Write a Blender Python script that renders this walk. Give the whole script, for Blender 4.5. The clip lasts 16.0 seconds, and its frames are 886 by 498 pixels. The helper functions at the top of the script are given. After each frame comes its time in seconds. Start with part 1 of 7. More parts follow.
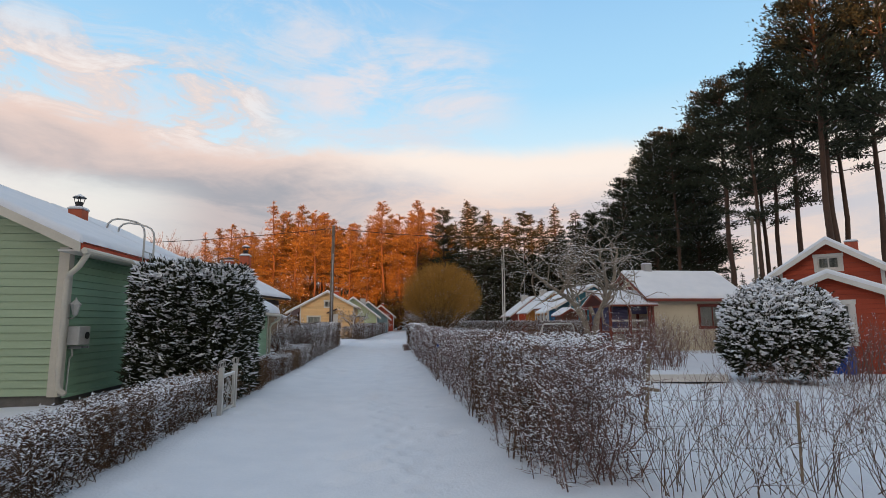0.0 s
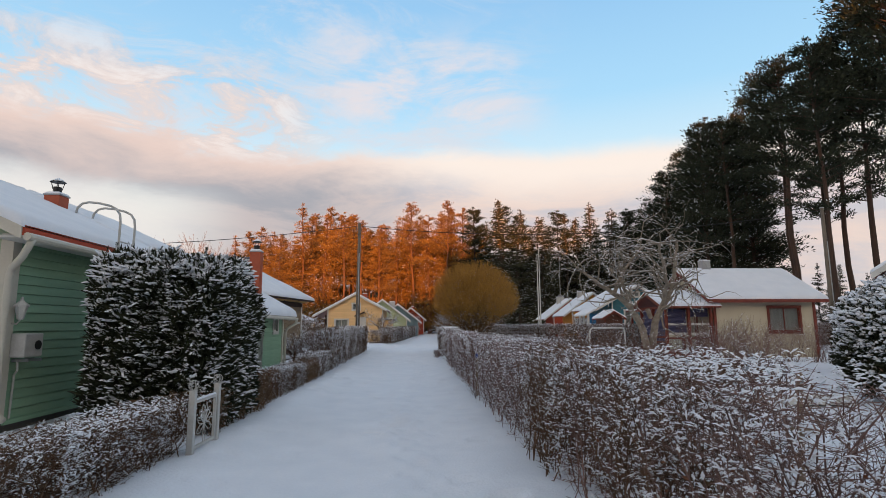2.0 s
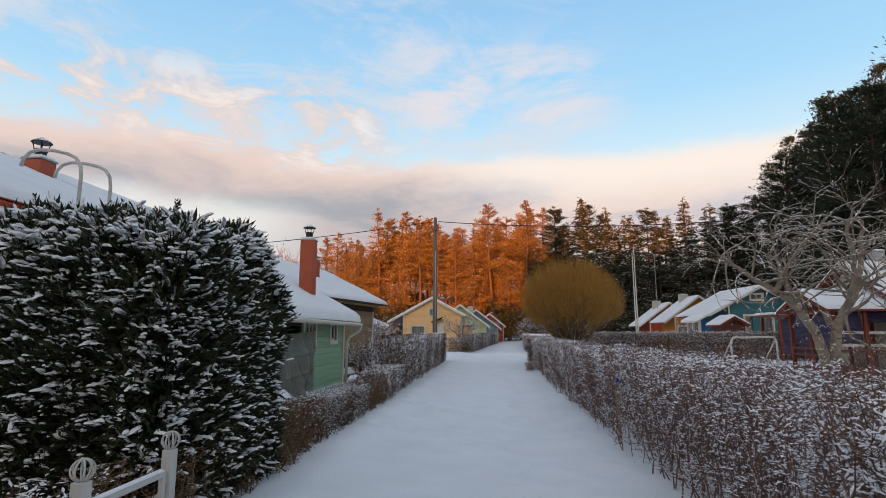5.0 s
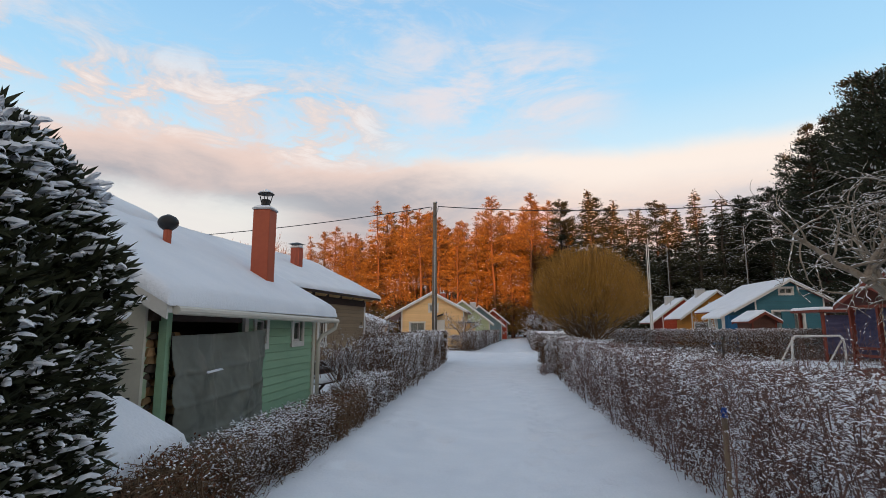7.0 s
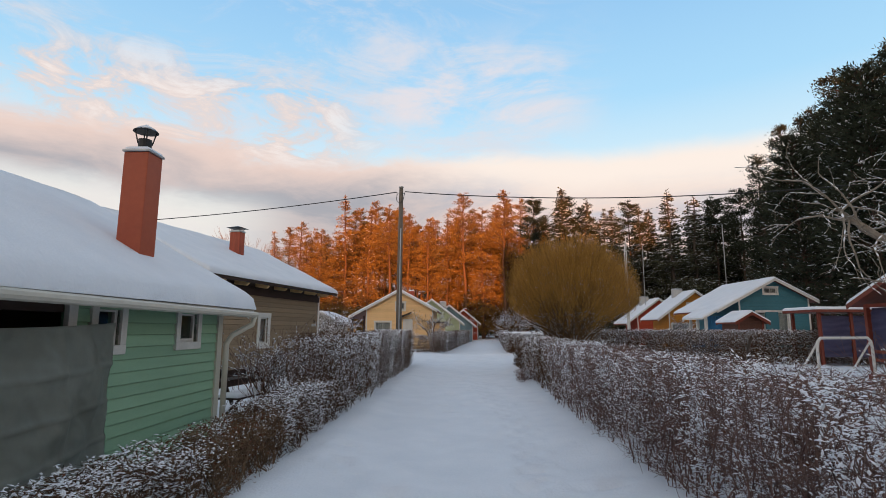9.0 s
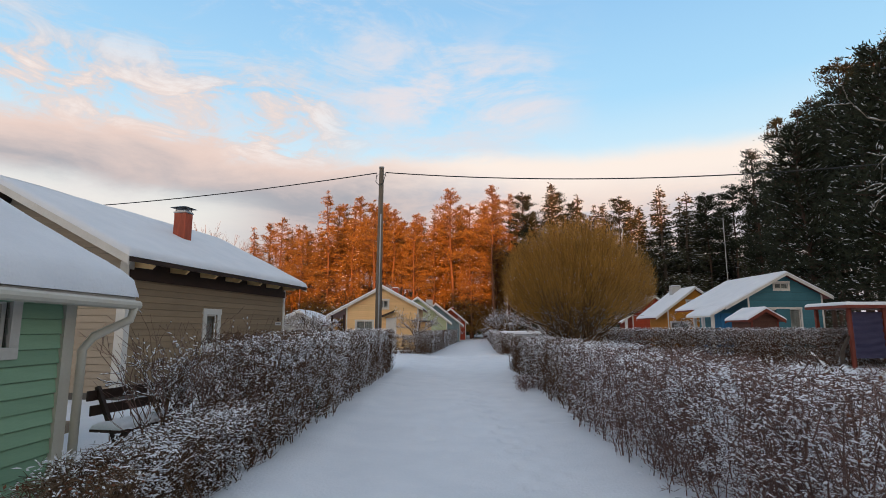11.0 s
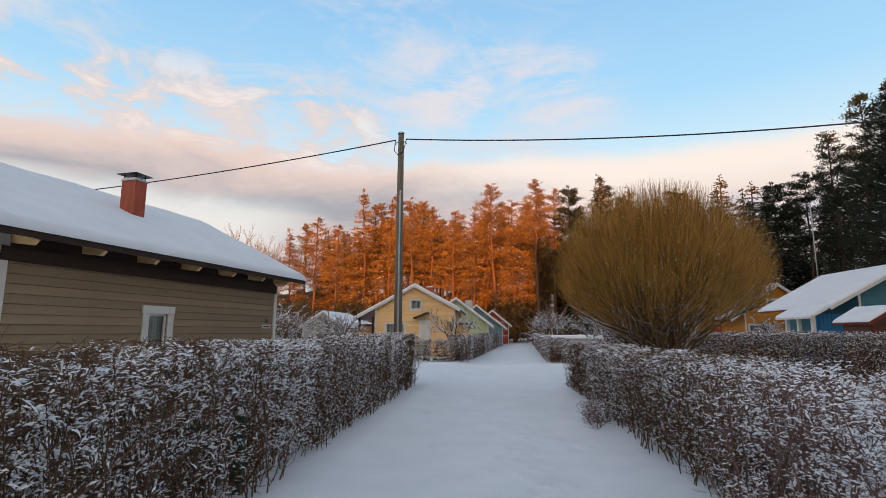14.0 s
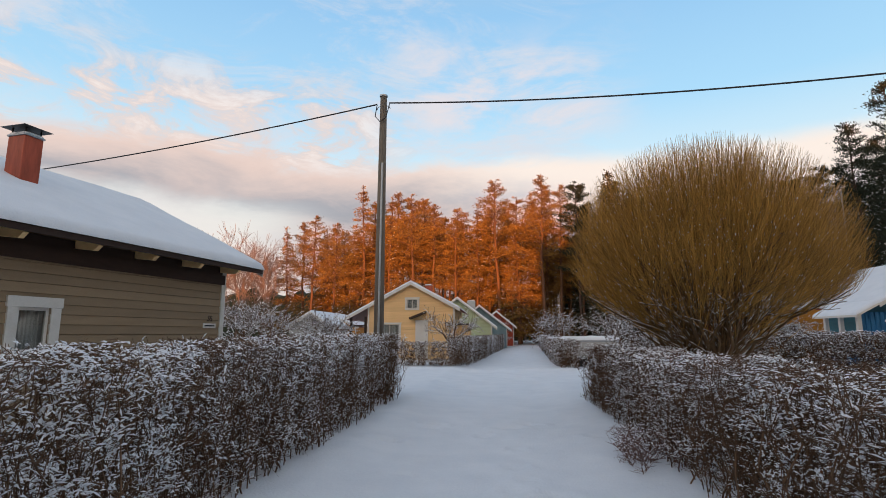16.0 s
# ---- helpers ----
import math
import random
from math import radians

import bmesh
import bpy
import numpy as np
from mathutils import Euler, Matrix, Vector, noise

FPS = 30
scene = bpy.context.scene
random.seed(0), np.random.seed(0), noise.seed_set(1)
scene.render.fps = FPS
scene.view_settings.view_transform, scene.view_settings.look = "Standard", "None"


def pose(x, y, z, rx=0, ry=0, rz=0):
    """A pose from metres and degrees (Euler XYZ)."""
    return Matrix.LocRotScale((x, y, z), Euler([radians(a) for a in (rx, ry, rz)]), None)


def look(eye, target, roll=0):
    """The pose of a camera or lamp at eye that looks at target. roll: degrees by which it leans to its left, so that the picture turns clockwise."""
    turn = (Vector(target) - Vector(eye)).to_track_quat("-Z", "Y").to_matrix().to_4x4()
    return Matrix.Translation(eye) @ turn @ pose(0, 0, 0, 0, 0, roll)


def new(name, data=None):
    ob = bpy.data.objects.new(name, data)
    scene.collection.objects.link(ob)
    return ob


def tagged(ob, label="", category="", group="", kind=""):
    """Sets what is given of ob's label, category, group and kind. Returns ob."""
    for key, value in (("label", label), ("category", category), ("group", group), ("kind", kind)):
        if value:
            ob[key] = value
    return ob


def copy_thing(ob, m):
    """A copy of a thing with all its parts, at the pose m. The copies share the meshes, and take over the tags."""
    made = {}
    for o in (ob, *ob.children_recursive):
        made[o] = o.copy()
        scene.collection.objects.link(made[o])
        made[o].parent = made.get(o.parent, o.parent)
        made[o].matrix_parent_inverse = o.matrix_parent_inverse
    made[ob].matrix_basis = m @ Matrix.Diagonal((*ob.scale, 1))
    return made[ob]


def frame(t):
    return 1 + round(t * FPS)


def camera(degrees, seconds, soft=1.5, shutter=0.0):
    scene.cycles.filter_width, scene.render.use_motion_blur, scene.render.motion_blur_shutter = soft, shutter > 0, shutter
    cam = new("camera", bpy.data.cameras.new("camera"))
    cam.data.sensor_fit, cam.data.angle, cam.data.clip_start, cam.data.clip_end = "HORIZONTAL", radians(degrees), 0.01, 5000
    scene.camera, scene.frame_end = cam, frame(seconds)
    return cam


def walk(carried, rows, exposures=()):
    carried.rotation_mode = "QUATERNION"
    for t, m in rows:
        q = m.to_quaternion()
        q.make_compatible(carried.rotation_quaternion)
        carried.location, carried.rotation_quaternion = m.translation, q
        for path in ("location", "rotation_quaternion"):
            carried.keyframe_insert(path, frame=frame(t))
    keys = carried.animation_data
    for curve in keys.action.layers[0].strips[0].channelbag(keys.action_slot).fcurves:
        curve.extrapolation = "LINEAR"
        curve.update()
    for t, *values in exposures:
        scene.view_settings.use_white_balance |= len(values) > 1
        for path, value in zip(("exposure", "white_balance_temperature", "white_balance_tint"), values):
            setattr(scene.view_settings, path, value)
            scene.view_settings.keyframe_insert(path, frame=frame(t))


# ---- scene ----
cam = camera(80.0, 16.0, soft=0.65)
PATH = [
    (0, (0.299, 0.112, 1.623), (0.526, 2.08, 1.897), -0.3),
    (0.5, (0.251, 0.707, 1.637), (0.472, 2.675, 1.911), -0.3),
    (1, (0.284, 1.366, 1.674), (0.482, 3.337, 1.95), -0.2),
    (1.5, (0.343, 2.005, 1.68), (0.502, 3.98, 1.958), -0.3),
    (2, (0.368, 2.647, 1.673), (0.483, 4.624, 1.958), -0.3),
    (2.5, (0.362, 3.237, 1.68), (0.431, 5.215, 1.968), -0.1),
    (3, (0.236, 3.853, 1.679), (0.261, 5.832, 1.972), -0.1),
    (3.5, (0.136, 4.51, 1.688), (0.081, 6.486, 1.988), -0.0),
    (4, (0.061, 5.182, 1.701), (-0.078, 7.153, 2.011), -0.1),
    (6.5, (-0.262, 9.282, 1.722), (-0.438, 11.251, 2.029), -0.1),
    (7, (-0.29, 10.01, 1.738), (-0.465, 11.98, 2.036), -0.1),
    (7.5, (-0.249, 10.71, 1.711), (-0.43, 12.678, 2.018), -0.2),
    (8, (-0.259, 11.414, 1.716), (-0.434, 13.382, 2.027), 0.0),
    (8.5, (-0.264, 12.169, 1.7), (-0.416, 14.139, 2.012), -0.0),
    (9, (-0.311, 12.927, 1.684), (-0.378, 14.903, 1.984), 0.2),
    (9.5, (-0.364, 13.68, 1.709), (-0.378, 15.658, 2.011), 0.0),
    (12, (-0.374, 17.367, 1.627), (-0.4, 19.345, 1.925), 0.2),
    (12.5, (-0.238, 18.097, 1.68), (-0.331, 20.072, 1.98), 0.2),
    (13, (-0.249, 18.876, 1.665), (-0.401, 20.846, 1.973), 0.1),
    (13.5, (-0.171, 19.664, 1.649), (-0.337, 21.634, 1.955), 0.0),
    (14, (-0.186, 20.447, 1.695), (-0.362, 22.415, 2.005), 0.1),
    (14.5, (-0.23, 21.252, 1.69), (-0.405, 23.218, 2.009), 0.2),
    (15, (-0.218, 22.011, 1.671), (-0.394, 23.978, 1.982), 0.0),
    (15.5, (-0.16, 22.808, 1.68), (-0.355, 24.775, 1.985), 0.2),
    (16, (-0.057, 23.44, 1.655), (-0.25, 25.405, 1.972), -0.0),
]
walk(cam, [(t, look(eye, target, roll)) for t, eye, target, roll in PATH])

# ---- light ----
SUN_TRAVEL = Vector((0.12, 0.99, -0.052)).normalized()
world = bpy.data.worlds.new("winter_sky")
scene.world = world
world.use_nodes = True
wt = world.node_tree
wt.nodes.clear()


def wnode(kind, **kw):
    n = wt.nodes.new(kind)
    for k, v in kw.items():
        n.inputs[k.replace("_", " ")].default_value = v
    return n


def wmath(op, a, b=None, clamp=False):
    n = wt.nodes.new("ShaderNodeMath")
    n.operation, n.use_clamp = op, clamp
    for i, v in enumerate((a, b)):
        if v is None:
            continue
        if isinstance(v, (int, float)):
            n.inputs[i].default_value = v
        else:
            wt.links.new(v, n.inputs[i])
    return n.outputs[0]


def wstep(v, lo, hi, out_lo=0.0, out_hi=1.0):
    n = wt.nodes.new("ShaderNodeMapRange")
    n.interpolation_type = "SMOOTHSTEP"
    wt.links.new(v, n.inputs[0])
    for i, x in enumerate((lo, hi, out_lo, out_hi)):
        n.inputs[i + 1].default_value = x
    return n.outputs[0]


def wmix(fac, a, b):
    n = wt.nodes.new("ShaderNodeMix")
    n.data_type = "RGBA"
    for i, v in ((0, fac), (6, a), (7, b)):
        if isinstance(v, (tuple, float, int)):
            n.inputs[i].default_value = (*v, 1) if isinstance(v, tuple) else v
        else:
            wt.links.new(v, n.inputs[i])
    return n.outputs[2]


def wnoise(scale_xyz, detail, rough, offset=(0, 0, 0), distortion=0.0):
    m = wt.nodes.new("ShaderNodeMapping")
    m.inputs["Scale"].default_value = scale_xyz
    m.inputs["Location"].default_value = offset
    wt.links.new(az_el, m.inputs["Vector"])
    n = wnode("ShaderNodeTexNoise", Scale=1.0, Detail=detail, Roughness=rough, Distortion=distortion)
    wt.links.new(m.outputs[0], n.inputs["Vector"])
    return n.outputs["Fac"]


coords = wt.nodes.new("ShaderNodeTexCoord")
sep = wt.nodes.new("ShaderNodeSeparateXYZ")
wt.links.new(coords.outputs["Generated"], sep.inputs[0])
DEG = 180 / math.pi
elev = wmath("MULTIPLY", wmath("ARCSINE", sep.outputs[2]), DEG)
azim = wmath("MULTIPLY", wmath("ARCTAN2", sep.outputs[0], sep.outputs[1]), DEG)
comb = wt.nodes.new("ShaderNodeCombineXYZ")
wt.links.new(azim, comb.inputs[0])
wt.links.new(elev, comb.inputs[1])
az_el = comb.outputs[0]

nishita = wt.nodes.new("ShaderNodeTexSky")
nishita.sky_type = "NISHITA"
nishita.sun_disc = False
nishita.sun_elevation = radians(3.0)
nishita.sun_rotation = math.atan2(-SUN_TRAVEL.x, -SUN_TRAVEL.y)

# clear sky from pale horizon to blue zenith
ramp = wt.nodes.new("ShaderNodeValToRGB")
wt.links.new(wstep(elev, 0.0, 90.0), ramp.inputs[0])
ramp.color_ramp.elements[0].position = 0.0
ramp.color_ramp.elements[0].color = (0.78, 0.70, 0.62, 1)
ramp.color_ramp.elements[1].position = 1.0
ramp.color_ramp.elements[1].color = (0.40, 0.42, 0.47, 1)
for pos, col in ((0.03, (0.78, 0.76, 0.74)), (0.09, (0.60, 0.77, 0.87)), (0.17, (0.37, 0.65, 0.89)), (0.30, (0.28, 0.54, 0.83)), (0.50, (0.38, 0.47, 0.60)), (0.72, (0.40, 0.44, 0.51))):
    e = ramp.color_ramp.elements.new(pos)
    e.color = (*col, 1)
nish_small = wt.nodes.new("ShaderNodeMix")
nish_small.data_type = "RGBA"
nish_small.blend_type = "ADD"
nish_small.inputs[0].default_value = 0.05
wt.links.new(ramp.outputs[0], nish_small.inputs[6])
wt.links.new(nishita.outputs[0], nish_small.inputs[7])
sky_col = nish_small.outputs[2]

# thin high veils, then the long bank of cloud over the trees
wisp = wnoise((0.050, 0.15, 1), 10, 0.68, (3.1, 1.7, 0), 0.9)
veil_area = wmath("MULTIPLY", wstep(azim, 20, 2), wstep(elev, 50, 26))
veil = wmath("MULTIPLY", wstep(wisp, 0.45, 0.66), veil_area)
sky_col = wmix(wmath("MULTIPLY", veil, 0.72), sky_col, (0.73, 0.74, 0.80))
tuft_ = wnoise((0.085, 0.21, 1), 9, 0.60, (0.6, 4.4, 0), 0.5)
tuft_area = wmath("MULTIPLY", wmath("MULTIPLY", wstep(azim, -16, -6), wstep(azim, 18, 8)), wmath("MULTIPLY", wstep(elev, 19, 23), wstep(elev, 33, 26)))
sky_col = wmix(wmath("MULTIPLY", wmath("MULTIPLY", wstep(tuft_, 0.40, 0.62), tuft_area), 0.85), sky_col, (0.83, 0.76, 0.78))
puff = wnoise((0.13, 0.30, 1), 10, 0.64, (7.4, 0.4, 0), 0.6)
puff_area = wmath("MULTIPLY", wstep(azim, -4, -18), wmath("MULTIPLY", wstep(elev, 14, 18), wstep(elev, 29, 22)))
puff_col = wmix(wstep(puff, 0.50, 0.66), (0.80, 0.67, 0.63), (0.91, 0.83, 0.80))
sky_col = wmix(wmath("MULTIPLY", wstep(puff, 0.42, 0.58), puff_area), sky_col, puff_col)
edge = wmath("MULTIPLY", wmath("SUBTRACT", wnoise((0.060, 0.15, 1), 10, 0.62, (1.3, 5.2, 0), 0.4), 0.5), 8.0)
height = wmath("ADD", elev, wmath("MULTIPLY", edge, wstep(azim, 14, -8, 0.35, 1.0)))
gap = wmath("MULTIPLY", wstep(azim, -16, -30), wstep(wmath("ADD", elev, wmath("MULTIPLY", edge, 0.5)), 14.5, 11.5))
bank = wmath("MULTIPLY", wstep(height, 19.2, 16.8), wmath("SUBTRACT", 1.0, gap))
bank = wmath("MULTIPLY", bank, wmath("SUBTRACT", 1.0, wmath("MULTIPLY", wstep(azim, 34, 75), 0.6)))
fold = wnoise((0.07, 0.24, 1), 10, 0.64, (2.2, 9.1, 0), 0.6)
under = wmix(wstep(fold, 0.36, 0.64), (0.39, 0.39, 0.43), (0.57, 0.50, 0.50))
right_low = wmix(wstep(fold, 0.36, 0.64), (0.58, 0.56, 0.61), (0.84, 0.67, 0.60))
under = wmix(wstep(azim, -12, 8), under, right_low)
rim = wmix(wstep(azim, -16, 6), (0.84, 0.65, 0.58), (1.0, 0.87, 0.78))
bank_col = wmix(wstep(wmath("ADD", height, wstep(azim, -8, 14, 0.0, 1.6)), 13.2, 17.8), under, rim)
sky_col = wmix(wmath("MULTIPLY", bank, 0.96), sky_col, bank_col)
sky_col = wmix(wmath("MULTIPLY", gap, 0.7), sky_col, (0.88, 0.83, 0.77))
# the warm side of the sky, round the low sun behind the walker
sun_side = wmath("MULTIPLY", wstep(wmath("ABSOLUTE", azim), 75, 150), wmath("MULTIPLY", wstep(elev, 55, 8), wstep(elev, -2, 4)))
sky_col = wmix(sun_side, sky_col, (1.55, 1.22, 0.92))
background = wnode("ShaderNodeBackground", Strength=1.0)
wt.links.new(sky_col, background.inputs["Color"])
wout = wt.nodes.new("ShaderNodeOutputWorld")
wt.links.new(background.outputs[0], wout.inputs[0])

sun = new("sun", bpy.data.lights.new("sun", "SUN"))
sun.data.energy, sun.data.angle, sun.data.color = 7.6, radians(0.5), (1.0, 0.35, 0.07)
sun.matrix_world = look((0, -60, 40), Vector((0, -60, 40)) + SUN_TRAVEL)

# ---- materials ----


def material(name, base, rough=0.7, metal=0.0, vary=None, scale=8.0, fine=60.0, bump=0.3, bump_size=0.01, per_object=0.0, spec=0.3, grain=None, islands=0.0):
    """A surface of two colours mixed by coarse and fine noise, with relief."""
    m = bpy.data.materials.new(name)
    m.use_nodes = True
    nt = m.node_tree
    b = nt.nodes["Principled BSDF"]
    b.inputs["Roughness"].default_value, b.inputs["Metallic"].default_value = rough, metal
    b.inputs["Specular IOR Level"].default_value = spec
    vary = vary or tuple(c * 0.7 for c in base)
    tc = nt.nodes.new("ShaderNodeTexCoord")
    mp = nt.nodes.new("ShaderNodeMapping")
    if grain:
        mp.inputs["Scale"].default_value = grain
    nt.links.new(tc.outputs["Object"], mp.inputs[0])
    n1 = nt.nodes.new("ShaderNodeTexNoise")
    n1.inputs["Scale"].default_value, n1.inputs["Detail"].default_value = scale, 5
    n2 = nt.nodes.new("ShaderNodeTexNoise")
    n2.inputs["Scale"].default_value, n2.inputs["Detail"].default_value = fine, 3
    nt.links.new(mp.outputs[0], n1.inputs["Vector"])
    nt.links.new(mp.outputs[0], n2.inputs["Vector"])
    add = nt.nodes.new("ShaderNodeMath")
    add.operation = "MULTIPLY_ADD"
    nt.links.new(n2.outputs["Fac"], add.inputs[0])
    add.inputs[1].default_value = 0.45
    nt.links.new(n1.outputs["Fac"], add.inputs[2])
    rng = nt.nodes.new("ShaderNodeMapRange")
    rng.inputs[1].default_value, rng.inputs[2].default_value = 0.5, 1.0
    nt.links.new(add.outputs[0], rng.inputs[0])
    mix = nt.nodes.new("ShaderNodeMix")
    mix.data_type = "RGBA"
    mix.inputs[6].default_value, mix.inputs[7].default_value = (*base, 1), (*vary, 1)
    nt.links.new(rng.outputs[0], mix.inputs[0])
    col = mix.outputs[2]
    for amount, kind, out in ((per_object, "ShaderNodeObjectInfo", "Random"), (islands, "ShaderNodeNewGeometry", "Random Per Island")):
        if amount:
            oi = nt.nodes.new(kind)
            hsv = nt.nodes.new("ShaderNodeHueSaturation")
            r2 = nt.nodes.new("ShaderNodeMapRange")
            r2.inputs[3].default_value, r2.inputs[4].default_value = 1 - amount, 1 + amount
            nt.links.new(oi.outputs[out], r2.inputs[0])
            nt.links.new(r2.outputs[0], hsv.inputs["Value"])
            nt.links.new(col, hsv.inputs["Color"])
            col = hsv.outputs[0]
    nt.links.new(col, b.inputs["Base Color"])
    if bump:
        bp = nt.nodes.new("ShaderNodeBump")
        bp.inputs["Strength"].default_value, bp.inputs["Distance"].default_value = bump, bump_size
        nt.links.new(add.outputs[0], bp.inputs["Height"])
        nt.links.new(bp.outputs[0], b.inputs["Normal"])
    return m


SNOW = material("snow", (0.79, 0.81, 0.85), 0.75, vary=(0.71, 0.74, 0.79), scale=1.6, fine=30, bump=0.6, bump_size=0.035, spec=0.2)
SNOW_TWIG = material("clinging_snow", (0.82, 0.83, 0.86), 0.8, vary=(0.70, 0.72, 0.76), scale=9, fine=40, bump=0, islands=0.12)
GREEN = material("green_painted_board", (0.285, 0.455, 0.30), 0.5, vary=(0.23, 0.38, 0.25), scale=1.2, fine=22, bump=0.25, bump_size=0.004, per_object=0.10, grain=(1, 1, 6))
PALE_GREEN = material("pale_green_painted_board", (0.35, 0.44, 0.30), 0.55, vary=(0.29, 0.375, 0.25), scale=1.2, fine=22, bump=0.2, bump_size=0.004, per_object=0.06, grain=(1, 1, 6))
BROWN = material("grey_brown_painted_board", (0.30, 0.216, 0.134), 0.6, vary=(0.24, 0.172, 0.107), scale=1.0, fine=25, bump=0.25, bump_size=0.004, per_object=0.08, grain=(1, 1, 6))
GABLE_BROWN = material("taupe_painted_board", (0.38, 0.31, 0.235), 0.6, vary=(0.32, 0.26, 0.195), scale=1.0, fine=25, bump=0.25, bump_size=0.004, per_object=0.07, grain=(1, 1, 6))
DARK_BROWN = material("dark_brown_wood", (0.05, 0.028, 0.02), 0.6, scale=4, fine=30, grain=(1, 1, 4))
WHITE = material("white_painted_wood", (0.68, 0.66, 0.62), 0.5, vary=(0.56, 0.54, 0.50), scale=2, fine=30, bump=0.15, bump_size=0.003)
GREY_WHITE = material("off_white_painted_steel", (0.52, 0.51, 0.49), 0.45, vary=(0.42, 0.41, 0.38), scale=5, fine=40, bump=0.1, bump_size=0.002)
RED = material("red_painted_board", (0.40, 0.062, 0.026), 0.55, vary=(0.32, 0.048, 0.021), scale=1.2, fine=25, per_object=0.08, grain=(1, 1, 6))
RED_TRIM = material("red_brown_trim", (0.20, 0.045, 0.028), 0.55, scale=4, fine=30)
BRICK = material("red_chimney_steel", (0.42, 0.095, 0.045), 0.5, vary=(0.33, 0.07, 0.035), scale=2, fine=14, bump=0.1, bump_size=0.004)
RUST = material("weathered_red_chimney_steel", (0.46, 0.095, 0.05), 0.55, vary=(0.24, 0.055, 0.03), scale=3, fine=10, grain=(3, 3, 0.5))
YELLOW = material("yellow_painted_board", (0.84, 0.56, 0.28), 0.6, vary=(0.76, 0.50, 0.24), scale=1, fine=20, per_object=0.05, grain=(1, 1, 6))
ORANGE = material("ochre_painted_board", (0.55, 0.24, 0.035), 0.6, vary=(0.45, 0.19, 0.03), scale=1, fine=20, per_object=0.06, grain=(1, 1, 6))
LIGHT_GREEN = material("mint_painted_board", (0.46, 0.52, 0.33), 0.6, scale=1, fine=20, per_object=0.05, vary=(0.40, 0.46, 0.29))
BLUE = material("blue_painted_board", (0.055, 0.18, 0.225), 0.6, vary=(0.045, 0.15, 0.19), scale=1, fine=20, per_object=0.07)
BRIGHT_BLUE = material("bright_blue_board", (0.03, 0.17, 0.36), 0.55, scale=2, fine=20, per_object=0.08)
CREAM = material("cream_render", (0.55, 0.49, 0.36), 0.85, vary=(0.48, 0.42, 0.31), scale=0.8, fine=30, bump=0.3, bump_size=0.006)
BLACK = material("black_steel", (0.02, 0.02, 0.022), 0.45, scale=10, fine=50, bump=0.1)
GUTTER = material("cream_painted_gutter", (0.58, 0.55, 0.47), 0.4, vary=(0.5, 0.47, 0.4), scale=3, fine=30, bump=0.05)
GALV = material("galvanised_steel", (0.42, 0.44, 0.46), 0.4, 0.7, vary=(0.33, 0.35, 0.37), scale=6, fine=60, bump=0.05)
POLE = material("weathered_grey_pole_timber", (0.20, 0.165, 0.13), 0.85, vary=(0.12, 0.10, 0.08), scale=3, fine=20, grain=(6, 6, 0.4), bump=0.5, bump_size=0.01)
TARP = material("grey_green_tarpaulin", (0.36, 0.38, 0.335), 0.36, vary=(0.28, 0.30, 0.26), scale=2, fine=12, bump=0.25, bump_size=0.01, spec=0.45)
LOG = material("cut_firewood", (0.38, 0.24, 0.12), 0.8, vary=(0.24, 0.14, 0.07), scale=6, fine=30, per_object=0.25)
TWIG = material("brown_twig_bark", (0.165, 0.094, 0.054), 0.8, vary=(0.078, 0.045, 0.027), scale=6, fine=40, bump=0, islands=0.3)
TWIG_RED = material("reddish_twig_bark", (0.25, 0.148, 0.122), 0.75, vary=(0.105, 0.066, 0.056), scale=6, fine=40, bump=0, islands=0.3)
TWIG_TAN = material("tan_twig_bark", (0.20, 0.125, 0.07), 0.8, vary=(0.13, 0.08, 0.05), scale=6, fine=40, bump=0, islands=0.3)
DRY_LEAF = material("dry_brown_leaf", (0.20, 0.085, 0.04), 0.8, vary=(0.13, 0.05, 0.03), scale=9, fine=40, bump=0, islands=0.35)
WILLOW_LIMB = material("brown_willow_bark", (0.17, 0.105, 0.052), 0.85, vary=(0.09, 0.056, 0.03), scale=5, fine=25, bump=0.4, bump_size=0.01)
WILLOW = material("golden_willow_twig", (0.52, 0.29, 0.065), 0.65, vary=(0.29, 0.155, 0.040), scale=2, fine=20, bump=0, islands=0.55)
BARK = material("dark_bark", (0.10, 0.075, 0.058), 0.9, vary=(0.05, 0.04, 0.033), scale=5, fine=25, bump=0.6, bump_size=0.02, grain=(1, 1, 0.4))
APPLE_BARK = material("lichen_grey_apple_bark", (0.34, 0.29, 0.23), 0.9, vary=(0.16, 0.13, 0.10), scale=6, fine=30, bump=0.6, bump_size=0.02)
# darker copy of the pine bark, with the stand's shade in its colour
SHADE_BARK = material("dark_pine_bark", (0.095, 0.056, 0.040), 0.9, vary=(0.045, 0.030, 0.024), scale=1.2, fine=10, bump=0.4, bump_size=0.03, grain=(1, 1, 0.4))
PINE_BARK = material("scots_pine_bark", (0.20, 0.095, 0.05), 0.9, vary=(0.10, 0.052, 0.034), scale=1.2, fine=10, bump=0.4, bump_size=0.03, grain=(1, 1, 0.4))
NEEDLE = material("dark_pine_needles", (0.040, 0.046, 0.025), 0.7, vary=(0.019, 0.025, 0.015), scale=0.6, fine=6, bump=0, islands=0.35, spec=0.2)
# orange of the low sun painted into the needle colour of the far trees
NEEDLE_SUNLIT = material("frosted_pine_needles", (0.37, 0.190, 0.042), 0.75, vary=(0.14, 0.072, 0.020), scale=0.4, fine=4, bump=0, islands=0.5, spec=0.2)
